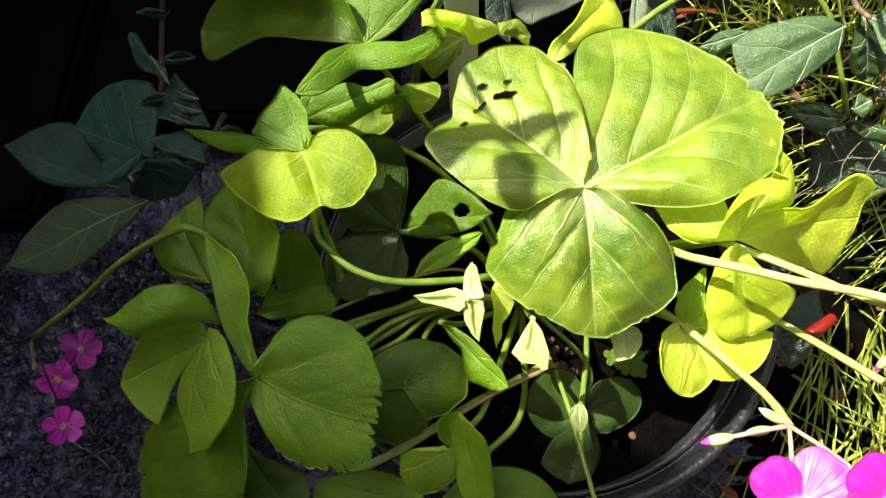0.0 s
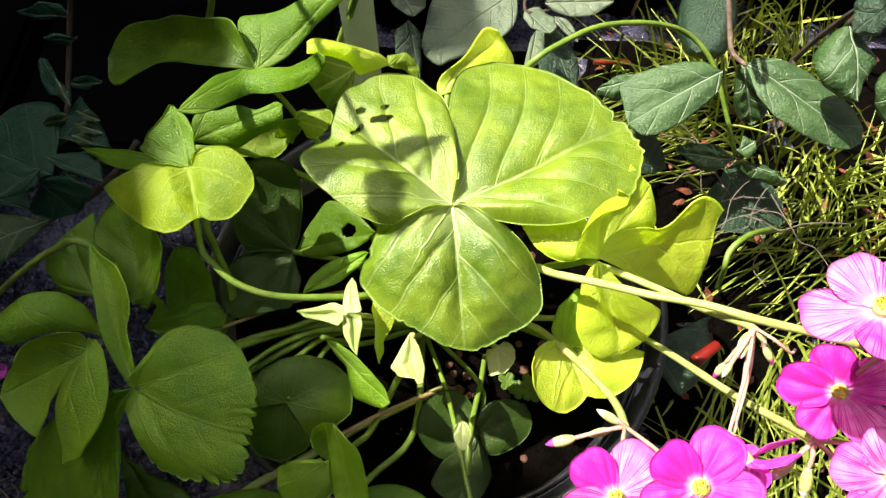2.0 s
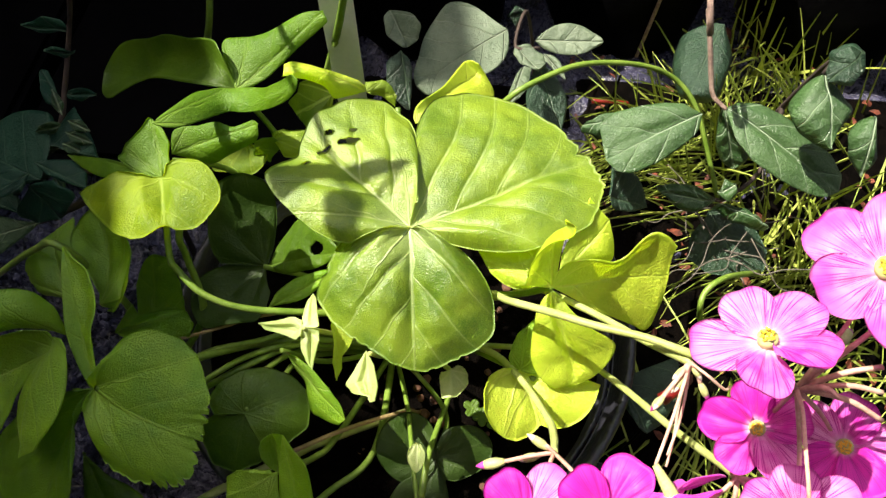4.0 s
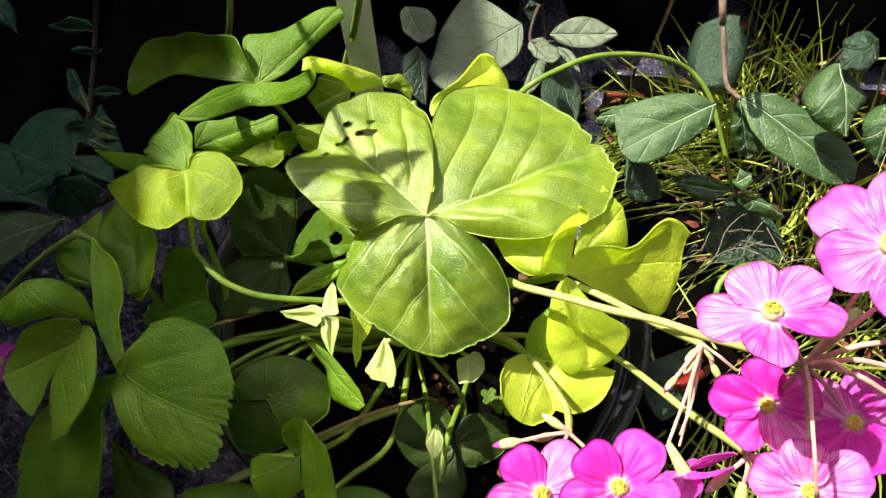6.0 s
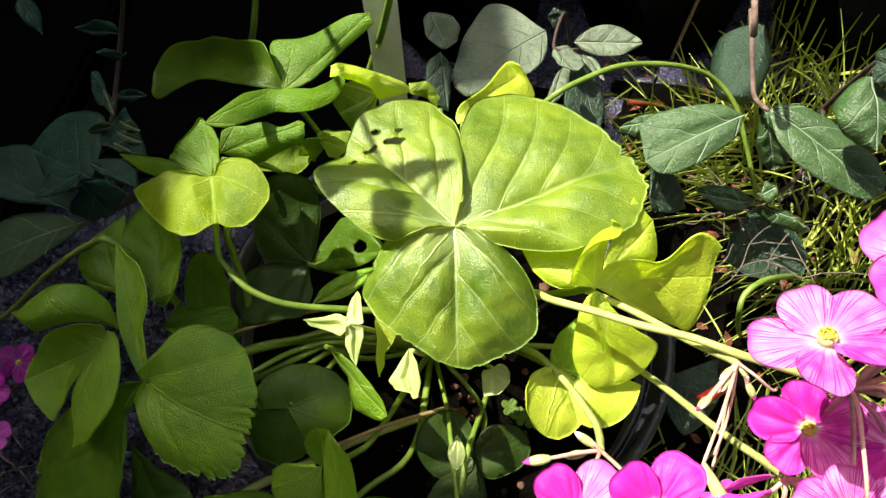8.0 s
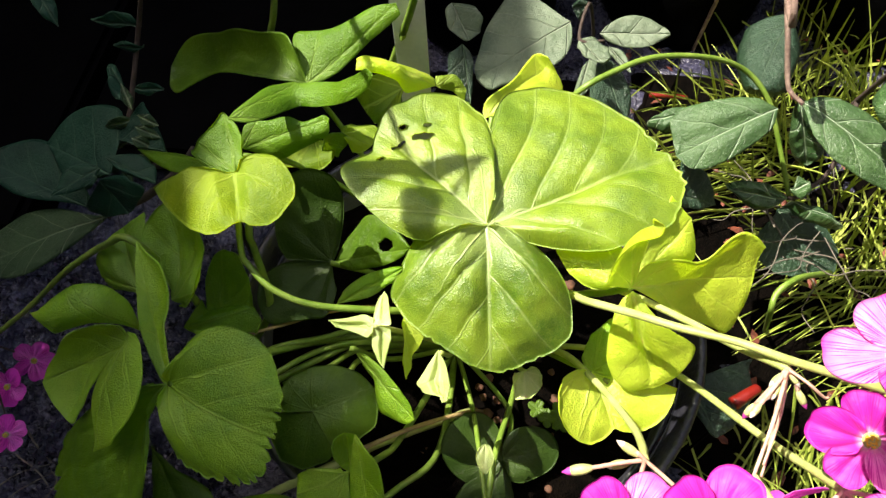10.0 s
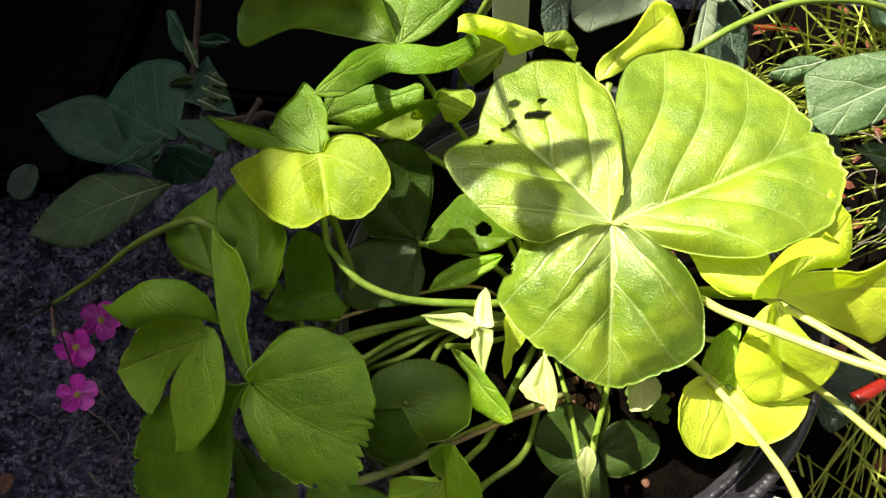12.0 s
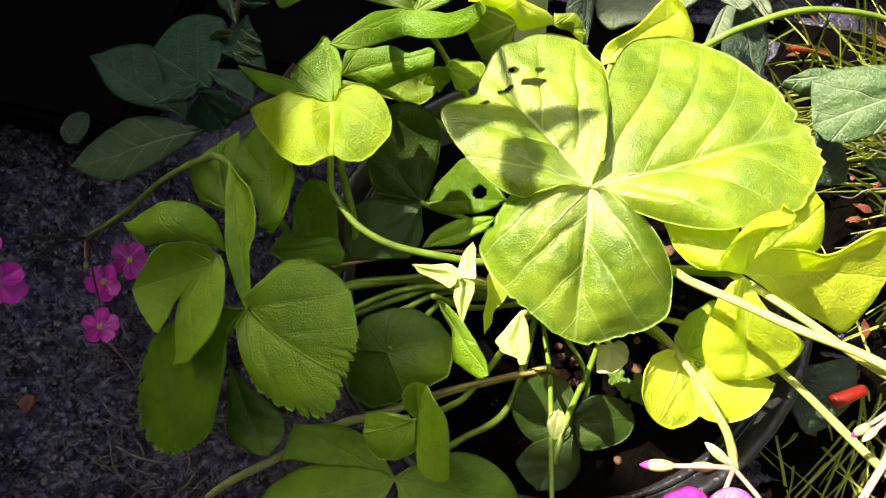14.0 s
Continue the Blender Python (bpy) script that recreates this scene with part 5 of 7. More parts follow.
strap(leaf_young, SORREL_PALE, (0.0073, 0.0851, 0.1690), (0.0098, 0.0969, 0.1707), (-0.308, -0.069, 0.949), [0.0, 0.1, 0.3, 0.6, 1.0, 1.5, 1.7, 2.0, 2.2, 2.0, 1.8, 1.1, 0.5, 0.1, 0.0], [-0.0, 2.3, 5.4, 6.4, 6.0, 5.4, 4.8, 4.2, 3.6, 2.9, 2.4, 1.7, 0.7, 0.2, 0.0], [0.0, -0.1, -0.2, -0.4, -0.8, -1.1, -1.2, -1.3, -1.4, -1.2, -1.0, -0.5, -0.0, 0.3, 0.4], [0.0, -0.2, -0.2, 0.1, 0.2, 0.5, 0.7, 1.0, 1.0, 1.0, 1.0, 0.9, 0.6, 0.4, 0.4], label='small pale leaflet, folded', quilt=0.1, crease=0.14)
strap(leaf_young, SORREL_PALE, (0.0073, 0.0851, 0.1690), (0.0118, 0.0722, 0.1620), (-0.102, -0.501, 0.859), [0.0, 0.4, 1.5, 3.3, 5.3, 5.1, 4.9, 4.0, 3.1, 2.2, 1.5, 0.9, 0.4, 0.1, 0.0], [-0.0, 0.1, 0.5, 1.0, 1.6, 1.9, 2.3, 2.6, 2.3, 1.9, 1.6, 1.1, 0.5, 0.1, 0.0], [0.0, -0.0, -0.0, -0.0, 0.0, 0.3, 0.6, 0.6, 0.6, 0.6, 0.4, 0.2, 0.1, 0.0, -0.0], [0.0, -0.0, -0.2, -0.4, -0.6, -0.7, -0.8, -0.9, -0.9, -0.9, -0.8, -0.6, -0.3, -0.1, -0.0], label='small pale leaflet, folded', quilt=0.1, crease=0.14)
leaf_young_b = stalk_to([CROWN, (0.034, 0.095, 0.125), (0.0313, 0.0817, 0.1575)], 0.0012, 0.0009, STALK_PALE)
strap(leaf_young_b, SORREL_PALE, (0.0302, 0.0800, 0.1630), (0.0334, 0.0640, 0.1565), (-0.373, -0.411, 0.832), [0.0, 0.1, 0.4, 0.9, 1.6, 2.4, 2.7, 3.0, 3.3, 3.4, 3.0, 2.6, 2.3, 2.2, 2.1], [-0.0, 0.2, 1.0, 2.1, 3.5, 5.0, 6.6, 8.3, 9.7, 8.2, 6.9, 1.1, 0.5, 0.1, -0.0], [0.0, -0.0, -0.0, -0.1, -0.1, -0.1, -0.1, -0.1, -0.0, 0.1, 0.3, 0.5, 0.7, 0.8, 0.8], [0.0, -0.1, -0.4, -0.8, -1.1, -1.3, -1.5, -1.4, -1.2, -1.2, -1.1, 0.3, 0.4, 0.5, 0.6], label='small pale leaflet, folded', quilt=0.1, crease=0.14)
leaf_young_w = stalk_to([CROWN, (0.055, 0.095, 0.125), (0.0614, 0.0755, 0.1615)], 0.0012, 0.0009, STALK_PALE)
leaflet(leaf_young_w, SORREL_PALE, (0.0607, 0.0756, 0.1620), (0.0617, 0.0675, 0.1573), (-0.091, -0.506, 0.858), -73, 123, [3.0, 3.2, 3.5, 3.9, 4.4, 4.7, 5.0, 5.4, 5.9, 6.6, 7.5, 8.8, 10.2, 9.9, 9.7, 9.5, 9.4, 9.4, 9.6, 9.3, 9.0, 8.8, 8.6, 8.3, 8.1, 8.0, 7.9, 7.5, 7.2, 6.9, 6.7, 6.6, 6.5, 6.0, 5.6, 5.2, 5.0, 4.8, 4.6, 3.6, 2.8, 2.3, 1.9], [-0.7, -0.6, -0.2, 0.6, 1.6, 0.4, 0.1, 0.1, 0.6, 1.4, 1.8, 2.0, 1.9], fold=-0.25, label='small pale leaflet, folded', quilt=0.1)
leaf_young_d = stalk_to([CROWN, (0.0445, 0.0851, 0.1000), (0.0484, 0.0620, 0.1150), (0.0519, 0.0418, 0.1180), (0.0556, 0.0223, 0.1200)], 0.0011, 0.0009)
fan(leaf_young_d, SORREL_PALE, (0.0505, 0.0600, 0.1260), (0.0513, 0.0499, 0.1210), (0.162, -0.428, 0.889), -57, 54, [3.2, 5.2, 7.1, 9.1, 11.3, 9.3, 7.1, 4.7, 2.2], 0.20, 0.00, label="tiny pale leaflet, folded")
leaf_young_v = stalk_to([CROWN, (0.022, 0.105, 0.130), (0.0186, 0.0913, 0.1640)], 0.0012, 0.0009, STALK_PALE)
strap(leaf_young_v, SORREL_YOUNG, (0.0172, 0.0907, 0.1650), (0.0190, 0.0748, 0.1463), (0.131, -0.748, 0.651), [0.0, 0.5, 1.9, 3.4, 5.3, 7.1, 6.3, 4.8, 2.7, 2.3, 2.2, 1.5, 0.7, 0.2, 0.0], [-0.0, 0.1, 0.5, 0.9, 0.6, 0.3, 0.1, 0.4, 0.7, 1.0, 0.6, 0.4, 0.2, 0.0, -0.0], [0.0, 0.0, 0.1, -0.1, -0.2, -0.3, -0.3, -0.2, -0.3, -0.3, -0.3, -0.4, -0.5, -0.5, -0.5], [0.0, -0.0, -0.2, -0.4, -0.6, -0.8, -0.9, -1.0, -1.0, -1.1, -0.9, -0.7, -0.6, -0.6, -0.5], label='small pale leaflet, folded', quilt=0.1)
leaf_low = stalk_to([CROWN, (0.0614, 0.0851, 0.0930), (0.0591, 0.0640, 0.0975)], 0.0012, 0.001)
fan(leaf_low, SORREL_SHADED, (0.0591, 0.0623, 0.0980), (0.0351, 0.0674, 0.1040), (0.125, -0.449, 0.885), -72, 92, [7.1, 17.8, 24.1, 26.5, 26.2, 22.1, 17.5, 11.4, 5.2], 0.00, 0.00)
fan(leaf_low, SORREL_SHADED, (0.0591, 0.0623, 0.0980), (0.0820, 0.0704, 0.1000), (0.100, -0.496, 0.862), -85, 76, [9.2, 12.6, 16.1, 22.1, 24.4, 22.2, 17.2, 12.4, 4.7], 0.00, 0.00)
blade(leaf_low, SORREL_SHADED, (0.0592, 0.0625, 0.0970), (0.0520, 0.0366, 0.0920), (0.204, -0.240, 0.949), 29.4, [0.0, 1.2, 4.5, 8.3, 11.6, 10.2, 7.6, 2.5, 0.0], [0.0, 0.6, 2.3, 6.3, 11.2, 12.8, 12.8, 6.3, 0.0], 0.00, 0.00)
# bare leaf stalks between the leaves
stalk_to([CROWN, (-0.0013, 0.1003, 0.1180), (-0.0188, 0.0935, 0.1220), (-0.0323, 0.0817, 0.1260), (-0.0413, 0.0759, 0.1200)])
stalk_to([CROWN, (-0.0017, 0.1016, 0.1100), (-0.0178, 0.0871, 0.1160), (-0.0332, 0.0798, 0.1150)])
stalk_to([CROWN, (0.0000, 0.1030, 0.1140), (-0.0200, 0.0905, 0.1190), (-0.0360, 0.0790, 0.1190), (-0.0560, 0.0680, 0.1100)], 0.0015, 0.0013)
stalk_to([(-0.0559, 0.0869, 0.1100), (-0.0400, 0.1029, 0.1350), (-0.0431, 0.1148, 0.1600), (-0.0444, 0.1187, 0.1700), (-0.0437, 0.1360, 0.1780)], 0.0016, 0.0013)
stalk_to([(0.0538, 0.0441, 0.1050), (0.0558, 0.0624, 0.1050), (0.0614, 0.0851, 0.0950), (0.0648, 0.1016, 0.0850)], 0.0014, 0.0012)
stalk_to([(-0.1108, 0.0018, 0.0020), (-0.0855, 0.0098, 0.0500), (-0.0606, 0.0226, 0.0750), (-0.0344, 0.0377, 0.1000), (-0.0156, 0.0458, 0.1100), (0.0003, 0.0561, 0.1080), (0.0125, 0.0647, 0.1030), (0.0456, 0.0857, 0.0870)], 0.0019, 0.0016, STALK_PALE)
stalk_to([(0.0009, 0.0544, 0.1180), (0.0211, 0.0663, 0.1150), (0.0425, 0.0783, 0.1050), (0.050, 0.085, 0.088)], 0.0010, 0.0009, STALK_BROWN, "brown withered leaf stalk")
stalk_to([(-0.0442, 0.0899, 0.1400), (-0.0306, 0.0984, 0.1350), (-0.0166, 0.1071, 0.1300), (0.0075, 0.1163, 0.1200), (0.025, 0.116, 0.088)], 0.0007, 0.0006, STALK_BROWN, "thin brown withered stalk")

# flower stalks
one = stalk_to([CROWN, (0.0520, 0.1100, 0.1400), (0.0709, 0.1019, 0.1720), (0.0790, 0.0921, 0.1860), (0.0912, 0.0832, 0.1970), (0.1031, 0.0767, 0.2030), (0.1165, 0.0709, 0.2090), (0.1260, 0.0630, 0.2170), (0.1315, 0.0510, 0.2350), (0.1330, 0.0387, 0.2550)], 0.0014, 0.0011, STALK_PALE, "thick pale green flower stalk with a cluster of pink flowers", "flower_stalk")
JOINT = (0.1330, 0.0387, 0.2550)
flower(one, (0.1130, 0.0351, 0.2850), (-0.30, 0.16, 0.93), -10, 0.0106, start=JOINT)
flower(one, (0.1320, 0.0360, 0.2360), (-0.42, -0.34, 0.84), 36, 0.0112, start=JOINT)
flower(one, (0.1521, 0.0331, 0.2360), (-0.35, -0.35, 0.87), 20, 0.0114, start=JOINT)
flower(one, (0.1392, 0.0519, 0.2850), (-0.30, -0.15, 0.93), 10, 0.0140, start=JOINT)
flower(one, (0.1360, 0.0152, 0.2400), (-0.35, -0.30, 0.88), 40, 0.0112, start=JOINT)
for end in ((0.1348, 0.0428, 0.2720), (0.1421, 0.0453, 0.2720), (0.1459, 0.0401, 0.2660), (0.1471, 0.0362, 0.2620), (0.1500, 0.0328, 0.2550), (0.1378, 0.0342, 0.2620)):
    tube("pedicel", [JOINT, (Vector(JOINT) + Vector(end)) / 2 + Vector((0, 0, 0.003)), end], 0.0007, 0.0006, PEDICEL, one, sides=6)
tube("pedicel", [JOINT, (0.1299, 0.0315, 0.2610), (0.1267, 0.0227, 0.2650), (0.1256, 0.0148, 0.2650), (0.1280, 0.0092, 0.2580)], 0.0005, 0.0004, PEDICEL, one, sides=6)
bud(one, JOINT, (0.1560, 0.0600, 0.2440), 0.0040)
two = stalk_to([CROWN, (0.062, 0.112, 0.138), (0.0873, 0.1081, 0.1650), (0.0930, 0.1032, 0.1750), (0.1098, 0.0886, 0.1860), (0.1196, 0.0745, 0.1990), (0.1264, 0.0612, 0.2150)], 0.0014, 0.0011, STALK_PALE, "pale green flower stalk carrying buds", "flower_stalk")
JOINT_B = (0.1264, 0.0612, 0.2150)
bud(two, JOINT_B, (0.1190, 0.0520, 0.1990), 0.0026)
bud(two, JOINT_B, (0.1330, 0.0530, 0.2080), 0.0026)
bud(two, JOINT_B, (0.1225, 0.0545, 0.2080), 0.0020, DRY)
flower(two, (0.1200, 0.0250, 0.2080), (0.35, -0.55, -0.20), 10, 0.0130, PETAL_DEEP, start=JOINT_B)
for ends in (((0.1247, 0.0517, 0.2120), (0.1240, 0.0455, 0.2060), (0.1208, 0.0378, 0.2040)), ((0.1242, 0.0525, 0.2100), (0.1233, 0.0424, 0.2030), (0.1215, 0.0358, 0.2000)), ((0.1295, 0.0564, 0.2180), (0.1354, 0.0543, 0.2140), (0.1371, 0.0553, 0.2140))):
    tube("pedicel", [JOINT_B, *ends], 0.0005, 0.0004, PEDICEL, two, sides=6)
for place in ((0.1215, 0.0566, 0.2130), (0.1216, 0.0528, 0.2130), (0.1152, 0.0473, 0.2130), (0.1298, 0.0569, 0.2130)):
    bud(two, JOINT_B, place, 0.0022, DRY)
three = stalk_to([CROWN, (0.075, 0.112, 0.105), (0.1080, 0.1000, 0.1300), (0.1191, 0.0824, 0.1520), (0.1305, 0.0511, 0.1860), (0.1337, 0.0354, 0.2080), (0.1337, 0.0293, 0.2170)], 0.0014, 0.0011, STALK_PALE, "pale green flower stalk with withered flower stems", "flower_stalk")
JOINT_C = (0.1337, 0.0293, 0.2170)
bud(three, JOINT_C, (0.1450, 0.0200, 0.2120), 0.0040, DRY)
bud(three, JOINT_C, (0.1330, 0.0170, 0.2060), 0.0038, DRY)
bud(three, JOINT_C, (0.1240, 0.0210, 0.2090), 0.0036, DRY)
bud(three, JOINT_C, (0.1540, 0.0260, 0.2200), 0.0036, DRY)
four = stalk_to([CROWN, (0.058, 0.108, 0.115), (0.0764, 0.0938, 0.1400), (0.0864, 0.0775, 0.1550), (0.0915, 0.0539, 0.1820), (0.0909, 0.0434, 0.1960), (0.0890, 0.0357, 0.2060)], 0.0014, 0.0011, STALK_PALE, "pale green flower stalk with buds and open pink flowers", "flower_stalk")
JOINT_D = (0.0890, 0.0357, 0.2060)
bud(four, JOINT_D, (0.0685, 0.0328, 0.1975), 0.0036)
bud(four, JOINT_D, (0.0800, 0.0350, 0.1990), 0.0030, DRY)
bud(four, JOINT_D, (0.0815, 0.0400, 0.2070), 0.0030, DRY)
flower(four, (0.0950, 0.0143, 0.2350), (-0.25, -0.20, 0.95), 6, 0.0120, start=JOINT_D)
flower(four, (0.0788, 0.0139, 0.2250), (-0.10, -0.20, 0.97), 0, 0.0120, start=JOINT_D)

# flower stalk lying over the pot edge into the shade
five = stalk_to([(-0.0532, 0.0836, 0.1150), (-0.0693, 0.1028, 0.1400), (-0.0817, 0.1061, 0.1760), (-0.0983, 0.1103, 0.1650), (-0.1253, 0.1101, 0.1400), (-0.1537, 0.1065, 0.1100), (-0.1909, 0.1016, 0.0750)], 0.0015, 0.0012, STALK, "thin green flower stalk hanging out of the pot", "flower_stalk")
JOINT_E = (-0.1909, 0.1016, 0.0750)
flower(five, (-0.1752, 0.0621, 0.1550), (0.30, -0.45, 0.85), 18, 0.0110, PETAL_DEEP, start=JOINT_E, stem=TWIG_DARK)
flower(five, (-0.1659, 0.0523, 0.1450), (0.55, -0.55, 0.4), 60, 0.0100, PETAL_DEEP, start=JOINT_E, stem=TWIG_DARK)
flower(five, (-0.1879, 0.0885, 0.0500), (0.10, -0.65, 0.7), 0, 0.0095, PETAL_DEEP, start=JOINT_E, stem=TWIG_DARK)
flower(five, (-0.1870, 0.0680, 0.0370), (0.25, -0.50, 0.8), 40, 0.0085, PETAL_DEEP, start=JOINT_E, stem=TWIG_DARK)
flower(five, (-0.1800, 0.1034, 0.0500), (0.60, -0.35, 0.5), 20, 0.0090, PETAL_DEEP, start=JOINT_E, stem=TWIG_DARK)
bud(five, JOINT_E, (-0.1990, 0.0919, 0.0520), 0.0032)


# ---- shrubs ----

shrub = thing("shrub", (0.2600, 0.3000, 0.0), "grey-green shrub with leathery ribbed leaves on a pinkish brown twig", "shrub")
tube("twig", [(0.200, 0.420, 0.0), (0.195, 0.385, 0.14), (0.1574, 0.2384, 0.2120), (0.1582, 0.2140, 0.2030), (0.1667, 0.2453, 0.1900), (0.1706, 0.2370, 0.1780), (0.1747, 0.2291, 0.1650), (0.1772, 0.2236, 0.1590), (0.1836, 0.2187, 0.1560)], 0.0014, 0.0011, TWIG, shrub, knots=0.3)
tube("twig", [(0.25, 0.30, 0.0), (0.235, 0.26, 0.12), (0.215, 0.215, 0.195), (0.2105, 0.2094, 0.1900)], 0.0016, 0.0011, TWIG_DARK, shrub, knots=0.3)
tube("twig", [(0.235, 0.26, 0.12), (0.225, 0.23, 0.10), (0.1990, 0.2030, 0.1090), (0.1921, 0.1986, 0.1120)], 0.0013, 0.001, TWIG_DARK, shrub, knots=0.3)
strap(shrub, SHRUB_LEAF, (0.1708, 0.2128, 0.1580), (0.1278, 0.1921, 0.1445), (-0.112, -0.371, 0.922), [0.0, 0.8, 3.0, 6.1, 8.1, 9.5, 10.6, 11.3, 11.7, 11.6, 11.1, 9.2, 7.2, 2.4, -0.0], [-0.0, 0.9, 3.4, 7.5, 9.8, 12.2, 13.9, 15.6, 17.0, 18.3, 17.7, 16.3, 7.7, 1.9, -0.0], [0.0, 0.1, 0.5, 0.9, 1.3, 1.2, 0.9, 0.6, 0.3, -0.1, -0.6, -0.5, -0.2, 0.3, 0.5], [0.0, 0.2, 0.7, 1.5, 2.0, 2.4, 2.6, 2.8, 2.2, 1.4, 0.4, -0.5, -0.4, 0.3, 0.5], name='leaf', quilt=1.0, dome=0.05, crease=0.03, teeth=0.02)
strap(shrub, SHRUB_LEAF, (0.1834, 0.2196, 0.1560), (0.2365, 0.1851, 0.1432), (-0.041, -0.402, 0.915), [0.0, 1.4, 5.6, 8.4, 11.4, 12.6, 13.7, 13.2, 12.6, 12.4, 12.0, 9.3, 7.3, 1.9, -0.0], [-0.0, 0.7, 2.9, 6.5, 11.2, 12.9, 14.7, 14.1, 13.4, 11.9, 10.2, 8.2, 5.5, 1.4, -0.0], [0.0, 0.1, 0.4, 0.5, 0.4, 0.3, 0.2, 0.2, 0.2, -0.5, -1.1, -1.3, -1.5, -1.4, -1.3], [0.0, 0.2, 1.0, 2.1, 3.7, 3.6, 3.4, 2.1, 0.8, -0.4, -1.2, -1.5, -1.6, -1.4, -1.3], name='leaf', quilt=1.0, dome=0.05, crease=0.03, teeth=0.02)
blade(shrub, SHRUB_LEAF, (0.2105, 0.2094, 0.1900), (0.2166, 0.1839, 0.1720), (0.027, -0.572, 0.819), 31.9, [0.0, 1.0, 3.8, 7.7, 11.8, 7.6, 3.6, 0.9, 0.0], [0.0, 3.2, 8.3, 12.4, 14.1, 11.4, 6.2, 2.2, 0.0], -0.10, 0.00, name="leaf", ripple=0.0022, arch=0.06, roll=-0.12)
blade(shrub, SHRUB_LEAF, (0.1862, 0.2250, 0.1500), (0.1992, 0.2110, 0.1220), (-0.155, -0.910, 0.384), 33.2, [0.0, 0.5, 1.9, 4.0, 6.3, 8.2, 9.7, 6.8, 0.0], [0.0, 0.8, 3.0, 4.8, 6.3, 6.0, 5.4, 4.2, 0.0], -0.10, 0.00, name="leaf", ripple=0.0022, arch=0.06, roll=-0.12)
blade(shrub, SHRUB_LEAF, (0.1445, 0.2351, 0.1300), (0.1226, 0.2286, 0.1280), (-0.043, -0.160, 0.986), 23.5, [0.0, 0.5, 2.0, 4.1, 5.7, 6.0, 4.2, 2.2, 0.0], [0.0, 1.9, 5.4, 6.0, 6.3, 4.2, 2.5, 0.8, 0.0], -0.10, 0.00, name="leaf", ripple=0.0022, arch=0.06, roll=-0.12)
blade(shrub, SHRUB_LEAF_DIM, (0.2186, 0.3362, 0.1100), (0.1987, 0.2926, 0.0900), (-0.459, -0.189, 0.868), 52.8, [0.0, 1.4, 5.5, 10.5, 12.9, 13.1, 12.9, 7.5, 0.0], [0.0, 15.3, 24.7, 24.6, 23.1, 18.8, 13.2, 7.6, 0.0], -0.10, 0.00, name="leaf", ripple=0.0022, arch=0.06, roll=-0.12)
blade(shrub, SHRUB_LEAF_DIM, (0.2140, 0.2018, 0.2100), (0.2075, 0.2007, 0.1950), (-0.866, -0.300, 0.400), 16.7, [0.0, 0.7, 2.7, 5.8, 6.5, 6.9, 4.0, 2.0, 0.0], [0.0, 2.1, 7.9, 10.1, 11.2, 12.1, 8.2, 5.6, 0.0], -0.10, 0.00, name="leaf", ripple=0.0022, arch=0.06, roll=-0.12)
blade(shrub, SHRUB_LEAF, (0.2269, 0.1862, 0.1900), (0.2275, 0.1722, 0.1700), (-0.412, -0.752, 0.515), 24.7, [0.0, 0.2, 0.9, 1.9, 3.1, 4.3, 2.5, 0.7, 0.0], [0.0, 3.3, 6.6, 8.6, 7.5, 6.3, 3.3, 0.9, 0.0], -0.10, 0.00, name="leaf", ripple=0.0022, arch=0.06, roll=-0.12)
blade(shrub, SHRUB_LEAF, (0.1921, 0.1986, 0.1120), (0.1629, 0.2020, 0.1120), (-0.101, -0.857, 0.506), 29.4, [0.0, 1.2, 4.1, 7.0, 7.6, 5.4, 2.5, 0.7, 0.0], [0.0, 0.5, 2.1, 4.4, 4.9, 5.0, 2.7, 0.7, 0.0], 0.20, 0.00, name="leaf", ripple=0.0022, arch=0.06, roll=-0.12)
blade(shrub, SHRUB_LEAF, (0.1906, 0.1993, 0.1180), (0.1972, 0.2016, 0.1220), (-0.496, -0.091, 0.864), 9.8, [0.0, 0.3, 1.3, 2.7, 4.2, 5.5, 2.9, 1.2, 0.0], [0.0, 2.7, 3.7, 4.9, 4.9, 4.3, 3.8, 1.4, 0.0], 0.20, 0.00, name="leaf", ripple=0.0022, arch=0.06, roll=-0.12)
blade(shrub, SHRUB_LEAF, (0.1954, 0.1999, 0.1080), (0.2204, 0.1903, 0.1000), (0.261, -0.119, 0.958), 27.9, [0.0, 0.7, 2.5, 3.8, 5.1, 3.4, 1.6, 0.4, 0.0], [0.0, 0.4, 1.6, 2.5, 3.1, 2.4, 1.2, 0.3, 0.0], -0.10, 0.00, name="leaf", ripple=0.0022, arch=0.06, roll=-0.12)
back_shrub = thing("shrub", (0.0900, 0.3300, 0.0), "shrub with smooth broad grey-green leaves behind the pot", "shrub")
tube("twig", [(0.110, 0.330, 0.0), (0.105, 0.310, 0.08), (0.0924, 0.2967, 0.1400), (0.0860, 0.2689, 0.1400), (0.0990, 0.2700, 0.1390)], 0.0011, 0.0008, TWIG_DARK, back_shrub, knots=0.3)
blade(back_shrub, GREY_LEAF, (0.0967, 0.2743, 0.1400), (0.1321, 0.2751, 0.1420), (-0.036, -0.526, 0.849), 35.9, [0.0, 1.4, 5.1, 8.6, 9.4, 8.3, 5.1, 2.7, 0.0], [0.0, 1.4, 4.8, 6.9, 7.4, 6.7, 3.7, 1.4, 0.0], 0.10, 0.00, name="leaf")
